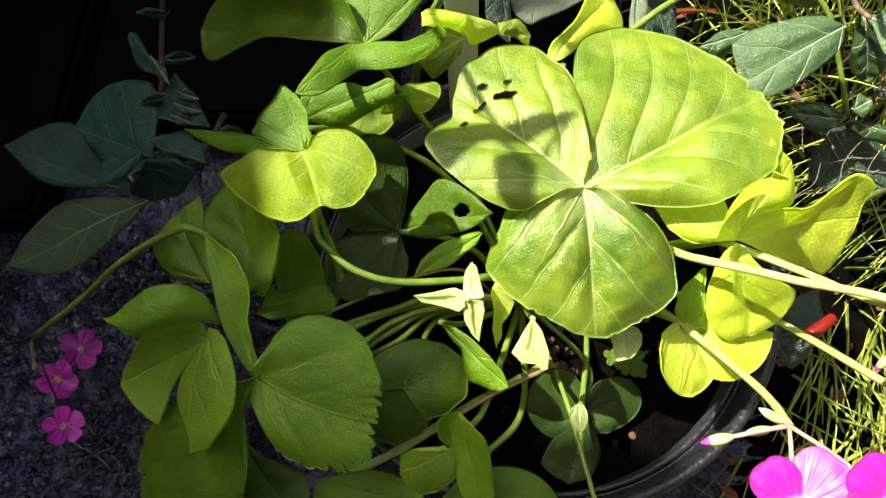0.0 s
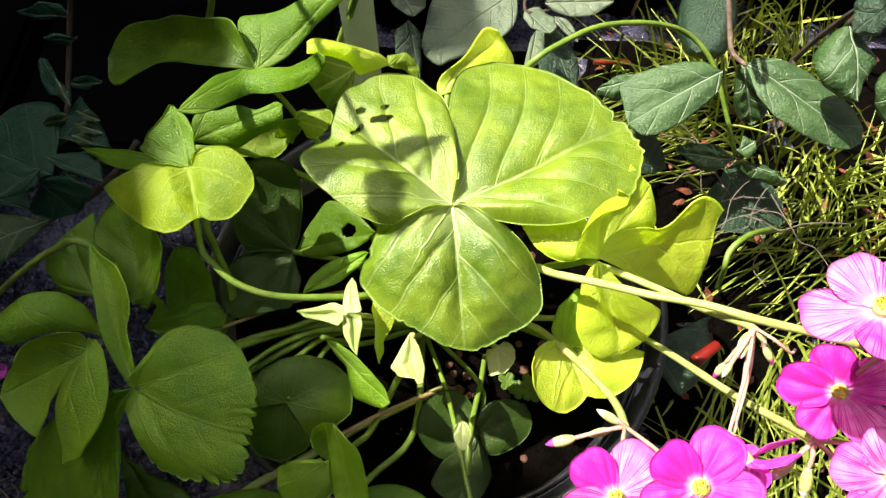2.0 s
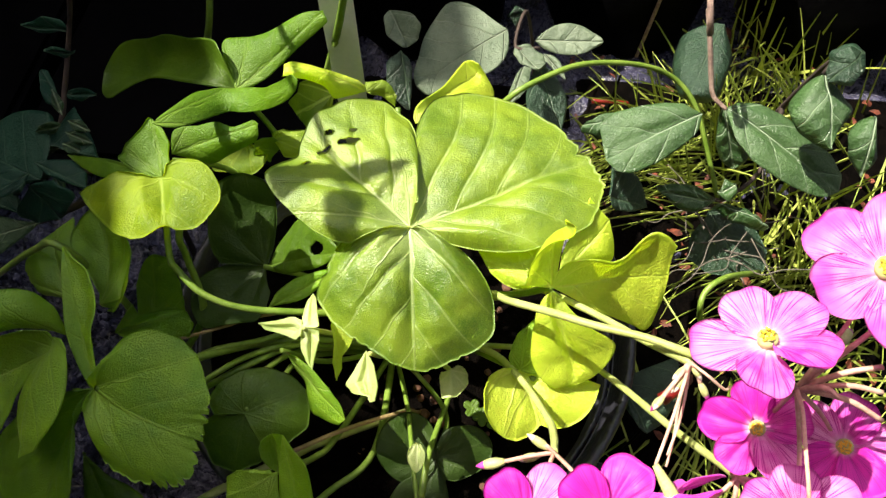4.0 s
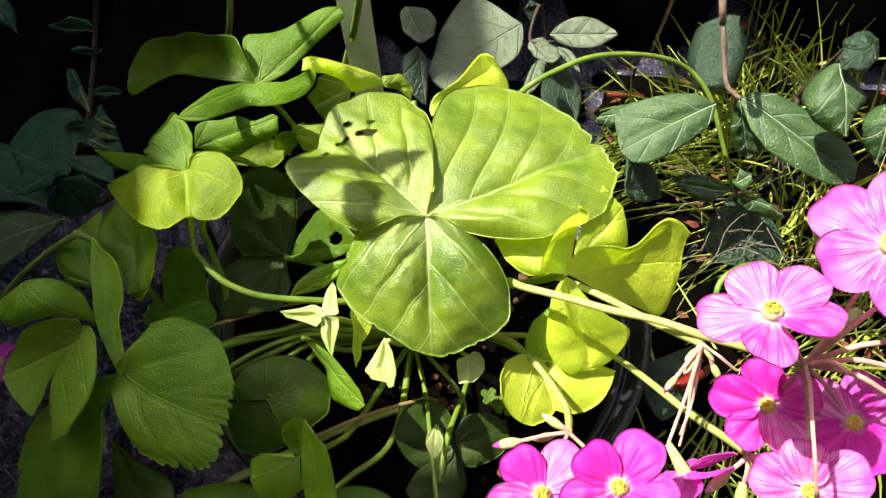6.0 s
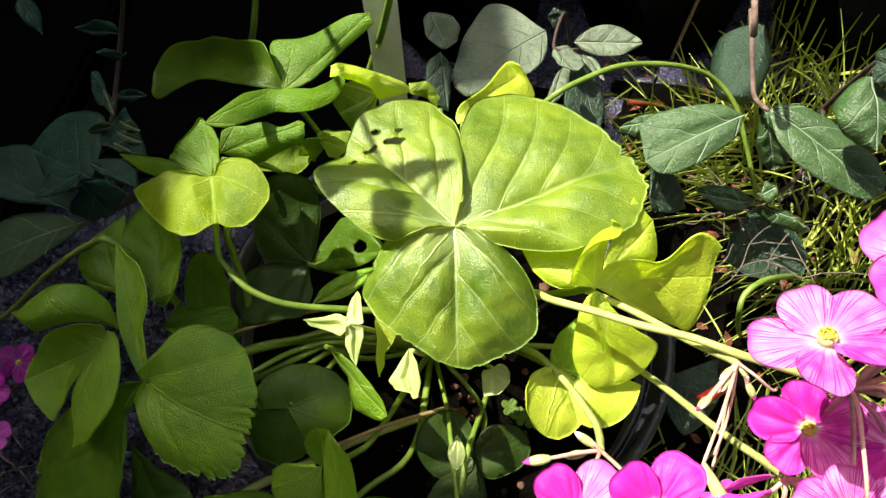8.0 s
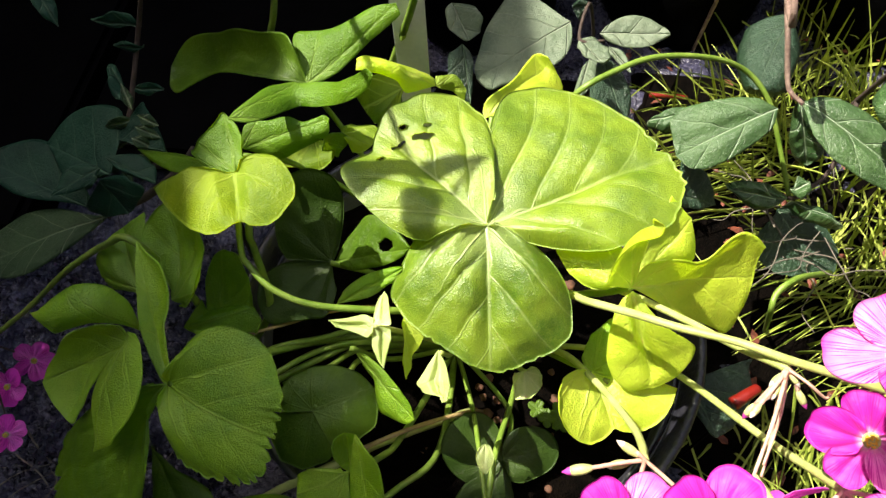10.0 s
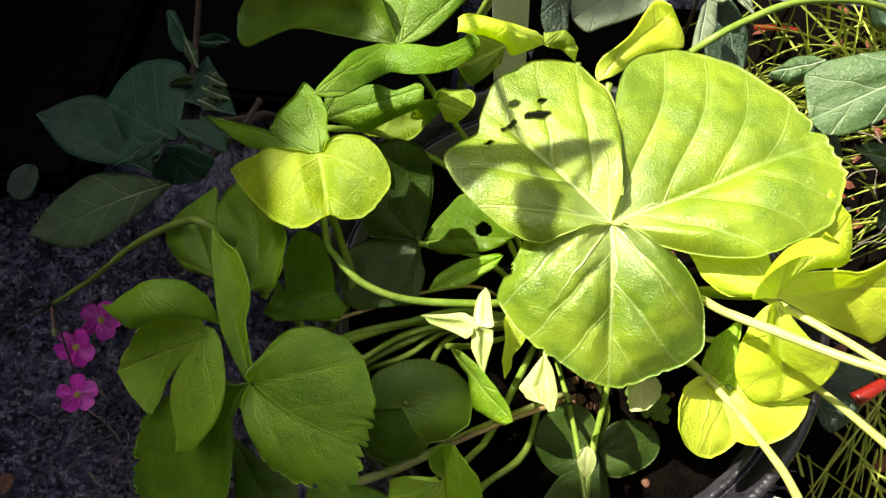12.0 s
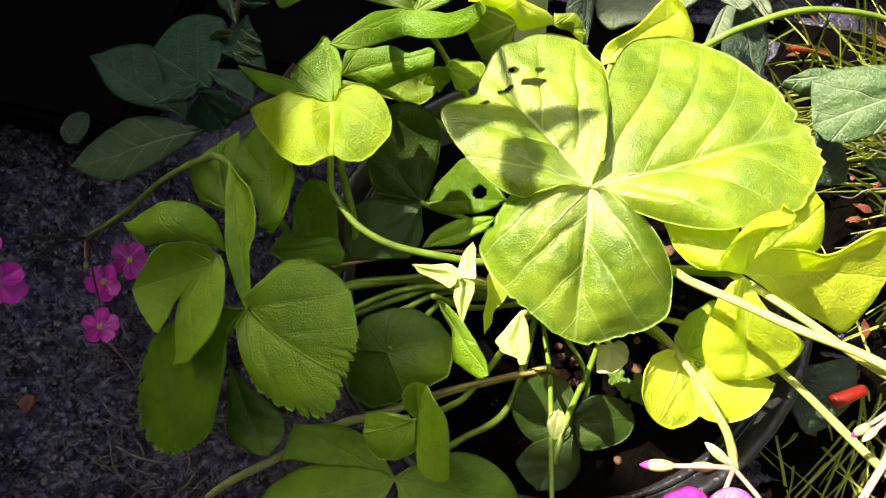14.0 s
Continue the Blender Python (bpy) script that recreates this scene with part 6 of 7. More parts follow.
blade(back_shrub, GREY_LEAF, (0.0815, 0.2810, 0.1400), (0.0348, 0.2505, 0.1250), (-0.100, -0.311, 0.945), 57.5, [0.0, 5.2, 12.6, 16.5, 15.4, 13.2, 10.6, 8.9, 0.0], [0.0, 5.8, 22.2, 30.1, 26.6, 20.5, 11.6, 5.6, 0.0], 0.12, 0.00, name="leaf")
blade(back_shrub, SHRUB_LEAF_DIM, (0.0997, 0.2681, 0.1300), (0.1136, 0.2379, 0.1150), (0.371, -0.270, 0.888), 38.0, [0.0, 2.0, 6.5, 9.4, 10.6, 9.9, 5.6, 1.4, 0.0], [0.0, 1.6, 6.0, 11.3, 16.1, 17.9, 15.7, 8.3, 0.0], 0.10, 0.00, name="leaf")
blade(back_shrub, GREY_LEAF, (0.0860, 0.2689, 0.1400), (0.0981, 0.2551, 0.1380), (-0.015, -0.155, 0.988), 19.0, [0.0, 1.7, 6.5, 7.5, 7.9, 8.3, 6.9, 6.0, 0.0], [0.0, 1.3, 3.7, 4.1, 4.6, 3.4, 1.8, 0.8, 0.0], 0.10, 0.00, name="leaf")
blade(back_shrub, GREY_LEAF, (0.0896, 0.2489, 0.1450), (0.0824, 0.2136, 0.1550), (0.093, 0.254, 0.963), 39.7, [0.0, 3.8, 4.2, 4.9, 5.3, 3.8, 2.5, 0.7, 0.0], [0.0, 0.4, 1.5, 2.1, 2.4, 2.7, 2.6, 2.4, 0.0], 0.10, 0.00, name="leaf")
blade(back_shrub, GREY_LEAF, (0.1010, 0.2650, 0.1400), (0.1128, 0.2532, 0.1350), (-0.305, -0.614, 0.728), 18.1, [0.0, 0.5, 1.9, 3.3, 3.4, 2.6, 1.2, 0.3, 0.0], [0.0, 0.4, 1.6, 2.0, 2.0, 1.7, 1.1, 0.7, 0.0], 0.10, 0.00, name="leaf")
blade(back_shrub, GREY_LEAF, (0.0190, 0.2777, 0.1500), (0.0291, 0.2639, 0.1400), (0.051, -0.561, 0.826), 20.9, [0.0, 1.4, 5.4, 9.4, 10.5, 10.9, 8.1, 6.2, 0.0], [0.0, 3.5, 5.1, 6.1, 7.2, 5.6, 3.7, 2.5, 0.0], 0.10, 0.00, name="leaf")
blade(back_shrub, SHRUB_LEAF_DIM, (0.0265, 0.2594, 0.1400), (0.0327, 0.2386, 0.1200), (0.353, -0.592, 0.724), 30.7, [0.0, 0.9, 3.3, 4.3, 3.6, 2.9, 1.4, 0.4, 0.0], [0.0, 2.1, 8.2, 9.5, 10.4, 9.3, 5.4, 2.7, 0.0], 0.10, 0.00, name="leaf")
blade(back_shrub, SHRUB_LEAF_DIM, (0.0924, 0.2967, 0.1400), (0.0821, 0.2972, 0.1350), (-0.081, -0.994, 0.067), 10.0, [0.0, 0.3, 1.3, 2.7, 4.3, 6.0, 7.4, 3.1, 0.0], [0.0, 0.4, 1.6, 3.5, 5.2, 3.8, 2.5, 1.7, 0.0], 0.10, 0.00, name="leaf")
blade(back_shrub, SHRUB_LEAF_DIM, (0.1329, 0.1824, 0.1300), (0.1513, 0.1900, 0.1150), (0.669, -0.219, 0.711), 33.3, [0.0, 5.1, 17.8, 16.7, 15.5, 14.3, 10.8, 5.0, 0.0], [0.0, 3.7, 5.2, 5.0, 4.8, 3.4, 1.6, 0.4, 0.0], 0.05, 0.00, name="leaf")
blade(back_shrub, SHRUB_LEAF_DIM, (0.1424, 0.1072, 0.0900), (0.1524, 0.0878, 0.0850), (0.042, -0.229, 0.973), 26.6, [0.0, 30.1, 28.8, 26.7, 24.3, 21.0, 13.5, 8.5, 0.0], [0.0, 0.3, 1.1, 2.4, 3.6, 3.1, 2.6, 1.0, 0.0], 0.05, 0.00, name="leaf")
leaflet(back_shrub, SHRUB_LEAF_DIM, (0.2003, 0.2121, 0.0850), (0.2197, 0.1798, 0.0691), (0.019, -0.432, 0.902), -61, 75, [15.3, 18.3, 23.0, 29.9, 30.3, 30.9, 31.6, 32.5, 33.6, 34.9, 35.2, 35.6, 36.1, 36.8, 37.7, 38.8, 40.1, 41.1, 41.5, 42.0, 42.8, 43.8, 42.9, 41.3, 39.9, 38.7, 34.9, 31.9, 29.5, 26.6, 24.0, 22.0, 20.4, 17.9, 14.9, 12.7, 11.2, 10.0], [-0.6, -0.2, -0.0, 0.2, 0.1, -0.1, -0.2, -0.4, -1.0, -0.7, -0.4, -0.6, -0.9], dome=0.06, name='leaf', label='dull dark olive leaf in the shade')
left_shrub = thing("shrub", (-0.1000, 0.2000, 0.0), "low dark green shrub with oval leaves in deep shade", "shrub")
tube("twig", [(-0.100, 0.205, 0.0), (-0.1010, 0.1996, 0.1000), (-0.1174, 0.1669, 0.1150), (-0.1191, 0.1406, 0.1370)], 0.002, 0.0014, TWIG_DARK, left_shrub, knots=0.3)
tube("twig", [(-0.1010, 0.1946, 0.1200), (-0.1074, 0.1766, 0.1200), (-0.1176, 0.1470, 0.1300)], 0.0015, 0.0012, TWIG_DARK, left_shrub)
tube("twig", [(-0.1010, 0.1996, 0.1000), (-0.1312, 0.1663, 0.1400), (-0.1131, 0.1741, 0.1600), (-0.1099, 0.1866, 0.1720), (-0.1051, 0.1989, 0.1900), (-0.0972, 0.1998, 0.2100), (-0.0900, 0.1990, 0.2350)], 0.0014, 0.0009, TWIG_DARK, left_shrub)
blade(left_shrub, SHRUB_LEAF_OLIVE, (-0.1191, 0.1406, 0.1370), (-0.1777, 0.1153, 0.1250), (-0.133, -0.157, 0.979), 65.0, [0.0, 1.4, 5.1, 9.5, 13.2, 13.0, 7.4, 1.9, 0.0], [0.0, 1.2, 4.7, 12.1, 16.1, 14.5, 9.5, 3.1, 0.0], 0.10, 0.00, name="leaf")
blade(left_shrub, SHRUB_LEAF_SHADED, (-0.1208, 0.1402, 0.1380), (-0.1766, 0.1577, 0.1500), (0.134, -0.235, 0.963), 59.7, [0.0, 0.1, 0.4, 2.4, 6.9, 8.2, 4.9, 1.3, 0.0], [0.0, 0.9, 4.7, 10.7, 16.3, 18.0, 11.8, 3.5, 0.0], 0.10, 0.00, name="leaf")
blade(left_shrub, SHRUB_LEAF_SHADED, (-0.1113, 0.1464, 0.1600), (-0.1459, 0.1630, 0.1550), (-0.247, -0.230, 0.941), 39.3, [0.0, 1.2, 4.7, 7.4, 9.1, 6.2, 3.1, 1.0, 0.0], [0.0, 7.1, 19.2, 26.1, 25.6, 21.7, 16.5, 7.5, 0.0], 0.10, 0.00, name="leaf")
blade(left_shrub, SHRUB_LEAF_SHADED, (-0.1105, 0.1602, 0.1650), (-0.0919, 0.1571, 0.1650), (-0.024, -0.148, 0.989), 21.8, [0.0, 12.3, 19.1, 16.3, 12.9, 8.7, 4.6, 1.2, 0.0], [0.0, 0.1, 0.2, 0.5, 0.8, 0.7, 0.6, 0.5, 0.0], 0.10, 0.00, name="leaf")
blade(left_shrub, SHRUB_LEAF_SHADED, (-0.1129, 0.1418, 0.1620), (-0.1042, 0.1345, 0.1500), (-0.248, -0.896, 0.368), 17.4, [0.0, 5.9, 15.3, 17.0, 19.0, 18.3, 10.4, 5.1, 0.0], [0.0, 1.7, 6.4, 13.4, 17.2, 14.1, 11.4, 3.2, 0.0], 0.10, 0.00, name="leaf")
blade(left_shrub, SHRUB_LEAF_SHADED, (-0.1112, 0.1433, 0.1680), (-0.1297, 0.1320, 0.1620), (-0.173, -0.227, 0.958), 22.4, [0.0, 0.8, 3.0, 3.7, 4.1, 2.9, 1.4, 0.4, 0.0], [0.0, 1.1, 4.3, 6.0, 7.3, 7.0, 3.3, 0.9, 0.0], 0.10, 0.00, name="leaf")
blade(left_shrub, SHRUB_LEAF_SHADED, (-0.1096, 0.1477, 0.1700), (-0.0891, 0.1406, 0.1650), (0.188, -0.143, 0.972), 23.3, [0.0, 1.2, 3.6, 5.5, 7.5, 6.5, 5.3, 1.4, 0.0], [0.0, 0.3, 1.3, 2.1, 1.9, 1.6, 1.2, 0.9, 0.0], 0.10, 0.00, name="leaf")
blade(left_shrub, SHRUB_LEAF_SHADED, (-0.1087, 0.1365, 0.1720), (-0.1122, 0.1320, 0.1700), (-0.187, -0.270, 0.944), 6.4, [0.0, 0.1, 0.5, 1.1, 1.7, 1.1, 0.5, 0.1, 0.0], [0.0, 0.2, 0.6, 1.3, 2.1, 1.5, 0.9, 0.6, 0.0], 0.10, 0.00, name="leaf")
blade(left_shrub, SHRUB_LEAF_SHADED, (-0.1139, 0.1859, 0.1600), (-0.1231, 0.1960, 0.1650), (0.469, -0.012, 0.883), 20.9, [0.0, 2.4, 4.1, 5.5, 5.5, 3.9, 2.4, 1.3, 0.0], [0.0, 0.1, 0.3, 0.7, 1.1, 1.8, 2.4, 2.7, 0.0], 0.10, 0.00, name="leaf")
blade(left_shrub, SHRUB_LEAF_SHADED, (-0.1045, 0.2007, 0.1900), (-0.1263, 0.2034, 0.1900), (-0.122, -0.984, 0.131), 22.0, [0.0, 0.1, 0.5, 1.1, 1.8, 1.9, 0.9, 0.2, 0.0], [0.0, 1.2, 4.6, 5.2, 5.5, 3.4, 1.6, 0.4, 0.0], 0.10, 0.00, name="leaf")
blade(left_shrub, SHRUB_LEAF_SHADED, (-0.1031, 0.1942, 0.1850), (-0.1160, 0.1938, 0.1850), (0.033, -0.998, -0.061), 12.9, [0.0, 0.3, 1.1, 2.0, 2.6, 2.9, 1.4, 0.4, 0.0], [0.0, 0.5, 1.8, 2.6, 2.9, 2.1, 1.0, 0.3, 0.0], 0.10, 0.00, name="leaf")
blade(left_shrub, SHRUB_LEAF_SHADED, (-0.1097, 0.1852, 0.1700), (-0.0983, 0.1881, 0.1680), (0.288, -0.907, 0.308), 12.0, [0.0, 0.5, 1.7, 2.9, 3.3, 2.8, 1.4, 0.4, 0.0], [0.0, 0.5, 2.0, 2.4, 2.7, 1.8, 0.9, 0.2, 0.0], 0.10, 0.00, name="leaf")
blade(left_shrub, SHRUB_LEAF_SHADED, (-0.1478, 0.2080, 0.2000), (-0.1385, 0.1977, 0.1900), (0.375, -0.448, 0.812), 17.1, [0.0, 0.9, 3.3, 4.1, 4.0, 2.8, 1.3, 0.3, 0.0], [0.0, 0.9, 3.3, 4.1, 3.7, 3.2, 1.5, 0.4, 0.0], 0.10, 0.00, name="leaf")
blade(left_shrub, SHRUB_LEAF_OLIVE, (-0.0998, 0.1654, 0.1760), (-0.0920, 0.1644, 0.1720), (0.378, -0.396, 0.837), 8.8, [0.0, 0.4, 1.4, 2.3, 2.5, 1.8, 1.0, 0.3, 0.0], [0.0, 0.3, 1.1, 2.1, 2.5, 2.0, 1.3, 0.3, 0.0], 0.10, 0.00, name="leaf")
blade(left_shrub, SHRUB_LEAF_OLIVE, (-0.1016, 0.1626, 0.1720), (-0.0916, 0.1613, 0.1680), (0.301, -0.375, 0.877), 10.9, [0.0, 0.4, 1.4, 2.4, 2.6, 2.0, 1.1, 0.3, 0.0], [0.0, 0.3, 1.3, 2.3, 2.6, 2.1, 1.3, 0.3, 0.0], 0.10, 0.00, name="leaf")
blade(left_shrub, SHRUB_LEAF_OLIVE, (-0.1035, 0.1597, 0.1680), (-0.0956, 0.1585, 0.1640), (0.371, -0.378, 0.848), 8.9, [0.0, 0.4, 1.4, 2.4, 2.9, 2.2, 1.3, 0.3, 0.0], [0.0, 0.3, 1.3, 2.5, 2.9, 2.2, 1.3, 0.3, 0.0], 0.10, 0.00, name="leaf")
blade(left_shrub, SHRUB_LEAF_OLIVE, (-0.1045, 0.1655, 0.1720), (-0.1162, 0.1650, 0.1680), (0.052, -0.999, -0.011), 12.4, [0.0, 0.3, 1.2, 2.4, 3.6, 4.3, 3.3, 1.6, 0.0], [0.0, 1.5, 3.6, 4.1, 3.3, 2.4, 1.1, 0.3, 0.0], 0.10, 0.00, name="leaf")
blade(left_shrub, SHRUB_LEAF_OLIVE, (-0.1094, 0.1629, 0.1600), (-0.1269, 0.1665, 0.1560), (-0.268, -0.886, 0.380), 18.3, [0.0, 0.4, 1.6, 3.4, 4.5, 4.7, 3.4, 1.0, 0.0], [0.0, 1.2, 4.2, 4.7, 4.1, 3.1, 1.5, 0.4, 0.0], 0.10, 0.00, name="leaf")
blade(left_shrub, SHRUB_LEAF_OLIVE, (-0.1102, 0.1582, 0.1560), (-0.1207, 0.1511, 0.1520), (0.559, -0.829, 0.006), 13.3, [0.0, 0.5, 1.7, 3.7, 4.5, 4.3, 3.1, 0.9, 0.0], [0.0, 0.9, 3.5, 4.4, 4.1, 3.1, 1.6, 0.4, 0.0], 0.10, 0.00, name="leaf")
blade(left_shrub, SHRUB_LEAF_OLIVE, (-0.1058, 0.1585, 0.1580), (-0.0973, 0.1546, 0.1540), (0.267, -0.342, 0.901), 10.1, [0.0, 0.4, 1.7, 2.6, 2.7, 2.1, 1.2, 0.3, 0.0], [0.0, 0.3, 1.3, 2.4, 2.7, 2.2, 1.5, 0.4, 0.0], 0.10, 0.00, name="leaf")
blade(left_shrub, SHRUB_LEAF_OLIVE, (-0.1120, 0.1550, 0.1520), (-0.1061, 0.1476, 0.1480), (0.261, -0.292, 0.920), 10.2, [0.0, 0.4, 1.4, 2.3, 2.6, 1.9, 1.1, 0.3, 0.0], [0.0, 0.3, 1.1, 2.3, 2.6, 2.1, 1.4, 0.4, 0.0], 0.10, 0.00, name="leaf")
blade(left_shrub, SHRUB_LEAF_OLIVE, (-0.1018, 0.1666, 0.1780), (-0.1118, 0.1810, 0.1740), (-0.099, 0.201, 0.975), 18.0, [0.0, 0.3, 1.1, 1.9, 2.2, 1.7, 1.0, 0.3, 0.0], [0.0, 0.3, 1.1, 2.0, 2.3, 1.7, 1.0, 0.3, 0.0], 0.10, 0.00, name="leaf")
blade(left_shrub, SHRUB_LEAF_SHADED, (-0.1477, 0.1695, 0.1300), (-0.1667, 0.1818, 0.1260), (-0.212, -0.011, 0.977), 23.0, [0.0, 1.0, 3.7, 5.0, 4.9, 3.7, 1.9, 0.5, 0.0], [0.0, 0.5, 2.1, 4.4, 5.2, 4.7, 3.2, 0.8, 0.0], 0.10, 0.00, name="leaf")
blade(left_shrub, SHRUB_LEAF_SHADED, (-0.1414, 0.1688, 0.1250), (-0.1514, 0.1608, 0.1210), (0.633, -0.773, -0.025), 13.4, [0.0, 0.5, 1.8, 3.7, 4.5, 4.4, 3.2, 1.0, 0.0], [0.0, 0.8, 3.3, 4.4, 4.2, 3.2, 1.6, 0.4, 0.0], 0.10, 0.00, name="leaf")


# ---- rest ----

# stems standing behind the plant
plant_label = thing("plant_label", (0.0100, 0.2065, 0.0), "white plastic plant label stuck upright in the soil", "plant label")
slab("label_blade", [(0.004, 0.216, 0.08), (0.018, 0.216, 0.08), (0.0175, 0.2172, 0.08), (0.0045, 0.2172, 0.08)], [(-0.002, 0.204, 0.235), (0.012, 0.204, 0.235), (0.012, 0.2052, 0.235), (-0.002, 0.2052, 0.235)], LABEL_WHITE, plant_label, 0.0003)
back_stem = thing("reed_stem", (-0.0150, 0.2300, 0.0), "upright yellow-green stem with a joint", "plant stem")
tube("lower_stem", [(-0.0200, 0.2300, 0.0), (-0.0120, 0.2280, 0.12), (0.0038, 0.2085, 0.1900)], 0.0022, 0.0019, STALK, back_stem)
tube("upper_stem", [(0.0038, 0.2085, 0.1900), (0.0087, 0.1991, 0.2100), (0.0140, 0.1874, 0.2350), (0.0180, 0.180, 0.26)], 0.0016, 0.0013, STALK, back_stem)
HAIRY = (-0.1248, 0.1541, 0.4253)
hairy_stem = thing("hairy_stem", (-0.0700, 0.2600, 0.0), "thick downy grey-green stem", "plant stem")
tube("stem", [(-0.1442, 0.3689, 0.0000), (-0.0922, 0.2791, 0.1000), (-0.0640, 0.2378, 0.1600), (-0.0565, 0.2408, 0.1900), (-0.0496, 0.2544, 0.2300), HAIRY], 0.0019, 0.0012, STALK, hairy_stem)
# Leaves added above the view to cast the shadow on the main leaf.
blade(hairy_stem, SHRUB_LEAF_DIM, (-0.0957, 0.1515, 0.4253), (-0.1422, 0.1400, 0.4253), (-0.5, 0, 0.85), 47.9, [0.0, 1.2, 2.8, 4.0, 4.4, 4.4, 9.1, 9.9, 0.0], [0.0, 1.0, 1.6, 2.4, 3.2, 4.0, 4.4, 3.6, 0.0], 0.0, 0.0, name="leaf")
blade(hairy_stem, SHRUB_LEAF_DIM, (-0.1140, 0.1367, 0.4253), (-0.1172, 0.1185, 0.4253), (-0.5, 0, 0.85), 18.5, [0.0, 2.4, 4.4, 5.1, 5.1, 4.8, 4.0, 2.4, 0.0], [0.0, 2.4, 4.4, 5.1, 5.1, 4.8, 4.0, 2.4, 0.0], 0.0, 0.0, name="leaf")
tube("leaf_stalk", [HAIRY, (-0.1140, 0.1367, 0.4253), (-0.0957, 0.1515, 0.4253)], 0.0008, 0.0007, STALK, hairy_stem)
arching = thing("arching_stem", (0.0500, 0.2200, 0.0), "smooth green stem arching over to the ground", "plant stem")
tube("stem", [(0.0480, 0.2300, 0.0), (0.0631, 0.2135, 0.1200), (0.0786, 0.2048, 0.1650), (0.0956, 0.2143, 0.1720), (0.1142, 0.2247, 0.1720), (0.1408, 0.2344, 0.1650), (0.1609, 0.2385, 0.1550), (0.1743, 0.2312, 0.1450), (0.1835, 0.2197, 0.1300), (0.1957, 0.2017, 0.1070)], 0.0014, 0.0012, STALK, arching)

# A leaf seen edge-on, drawn as a bent tube.
bent = thing('edge_on_leaf', (0.2223, 0.1806, 0.0000), 'pale green leaf edge-on among the grass, made as a tube', 'plant stem')
tube('stem', [(0.2264, 0.1804, 0.0750), (0.1962, 0.1605, 0.1000), (0.1845, 0.1512, 0.1000), (0.1865, 0.1473, 0.0850), (0.2223, 0.1806, 0.0000)], 0.0016, 0.0013, STALK, bent)


def grass_tufts():
    """Fine needle-like grass: thin three-sided blades that arch out from several tufts."""
    rng = random.Random(7)
    verts, faces = [], []
    tufts = [(0.285, 0.225, 130), (0.25, 0.30, 70), (0.31, 0.27, 110), (0.20, 0.33, 86), (0.28, 0.13, 100), (0.23, 0.11, 73), (0.21, 0.04, 86), (0.26, 0.05, 86), (0.33, 0.18, 86),
             (0.26, 0.35, 93), (0.33, 0.36, 86), (0.19, 0.00, 60), (0.24, -0.01, 60), (0.38, 0.24, 73), (0.30, 0.43, 73)]
    for tx, ty, count in tufts:
        tilt = rng.uniform(3.6, 4.2)
        for _ in range(int(count * 1.25)):
            a = rng.gauss(tilt, 0.14) if rng.random() < 0.93 else rng.uniform(0, 2 * math.pi)
            lean = rng.uniform(0.35, 1.35)
            length = rng.uniform(0.055, 0.125)
            base = Vector((tx + rng.gauss(0, 0.022), ty + rng.gauss(0, 0.022), 0.0))
            way = Vector((math.cos(a) * math.sin(lean), math.sin(a) * math.sin(lean), math.cos(lean)))
            r = rng.uniform(0.0008, 0.0016)
            side = way.orthogonal().normalized()
            up = way.cross(side)
            start = len(verts)
            for k in range(5):
                t = k / 4
                p = base + way * length * t + Vector((0, 0, -0.02 * t * t * lean))
                rr = r * (1 - 0.8 * t)
                for s in range(3):
                    verts.append(p + rr * (math.cos(s * 2.094) * side + math.sin(s * 2.094) * up))
            for k in range(4):
                for s in range(3):
                    i, j = start + k * 3 + s, start + k * 3 + (s + 1) % 3
                    faces.append((i, j, j + 3, i + 3))
    me = bpy.data.meshes.new("needle_grass")
    me.from_pydata([tuple(v) for v in verts], [], faces)
    me.materials.append(GRASS)
    return new("needle_grass", me)


tagged(grass_tufts(), "fine yellow-green needle grass in sun and shade", "grass", kind="stuff")

# black pot shapes added in a row at the back in place of deep shade
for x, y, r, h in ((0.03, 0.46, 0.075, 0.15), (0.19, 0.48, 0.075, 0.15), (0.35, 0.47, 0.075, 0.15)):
    nursery = thing("dark_back_pot", (x, y, 0), "black pot shape added to darken the back", "plant pot", "nursery pots at the back")
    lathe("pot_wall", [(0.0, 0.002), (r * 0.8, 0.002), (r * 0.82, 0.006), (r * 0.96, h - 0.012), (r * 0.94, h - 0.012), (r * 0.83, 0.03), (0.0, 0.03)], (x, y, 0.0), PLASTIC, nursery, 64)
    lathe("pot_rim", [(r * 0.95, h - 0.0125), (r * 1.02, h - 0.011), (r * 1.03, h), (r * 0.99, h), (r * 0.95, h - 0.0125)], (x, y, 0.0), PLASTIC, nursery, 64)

# black plastic tray on the ground
tray = thing("plastic_tray", (-0.45, 0.34, 0.0), "flat black plastic tray lying on the earth", "tray")
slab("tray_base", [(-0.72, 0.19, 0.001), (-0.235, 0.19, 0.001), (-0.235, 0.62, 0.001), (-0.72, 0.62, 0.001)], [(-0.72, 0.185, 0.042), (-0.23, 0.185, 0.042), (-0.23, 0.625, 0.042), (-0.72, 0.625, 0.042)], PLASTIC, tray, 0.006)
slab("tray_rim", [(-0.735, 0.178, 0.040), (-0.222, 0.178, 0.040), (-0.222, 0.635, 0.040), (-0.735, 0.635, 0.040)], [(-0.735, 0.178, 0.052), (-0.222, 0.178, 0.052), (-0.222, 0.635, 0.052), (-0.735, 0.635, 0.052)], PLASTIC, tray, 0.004)
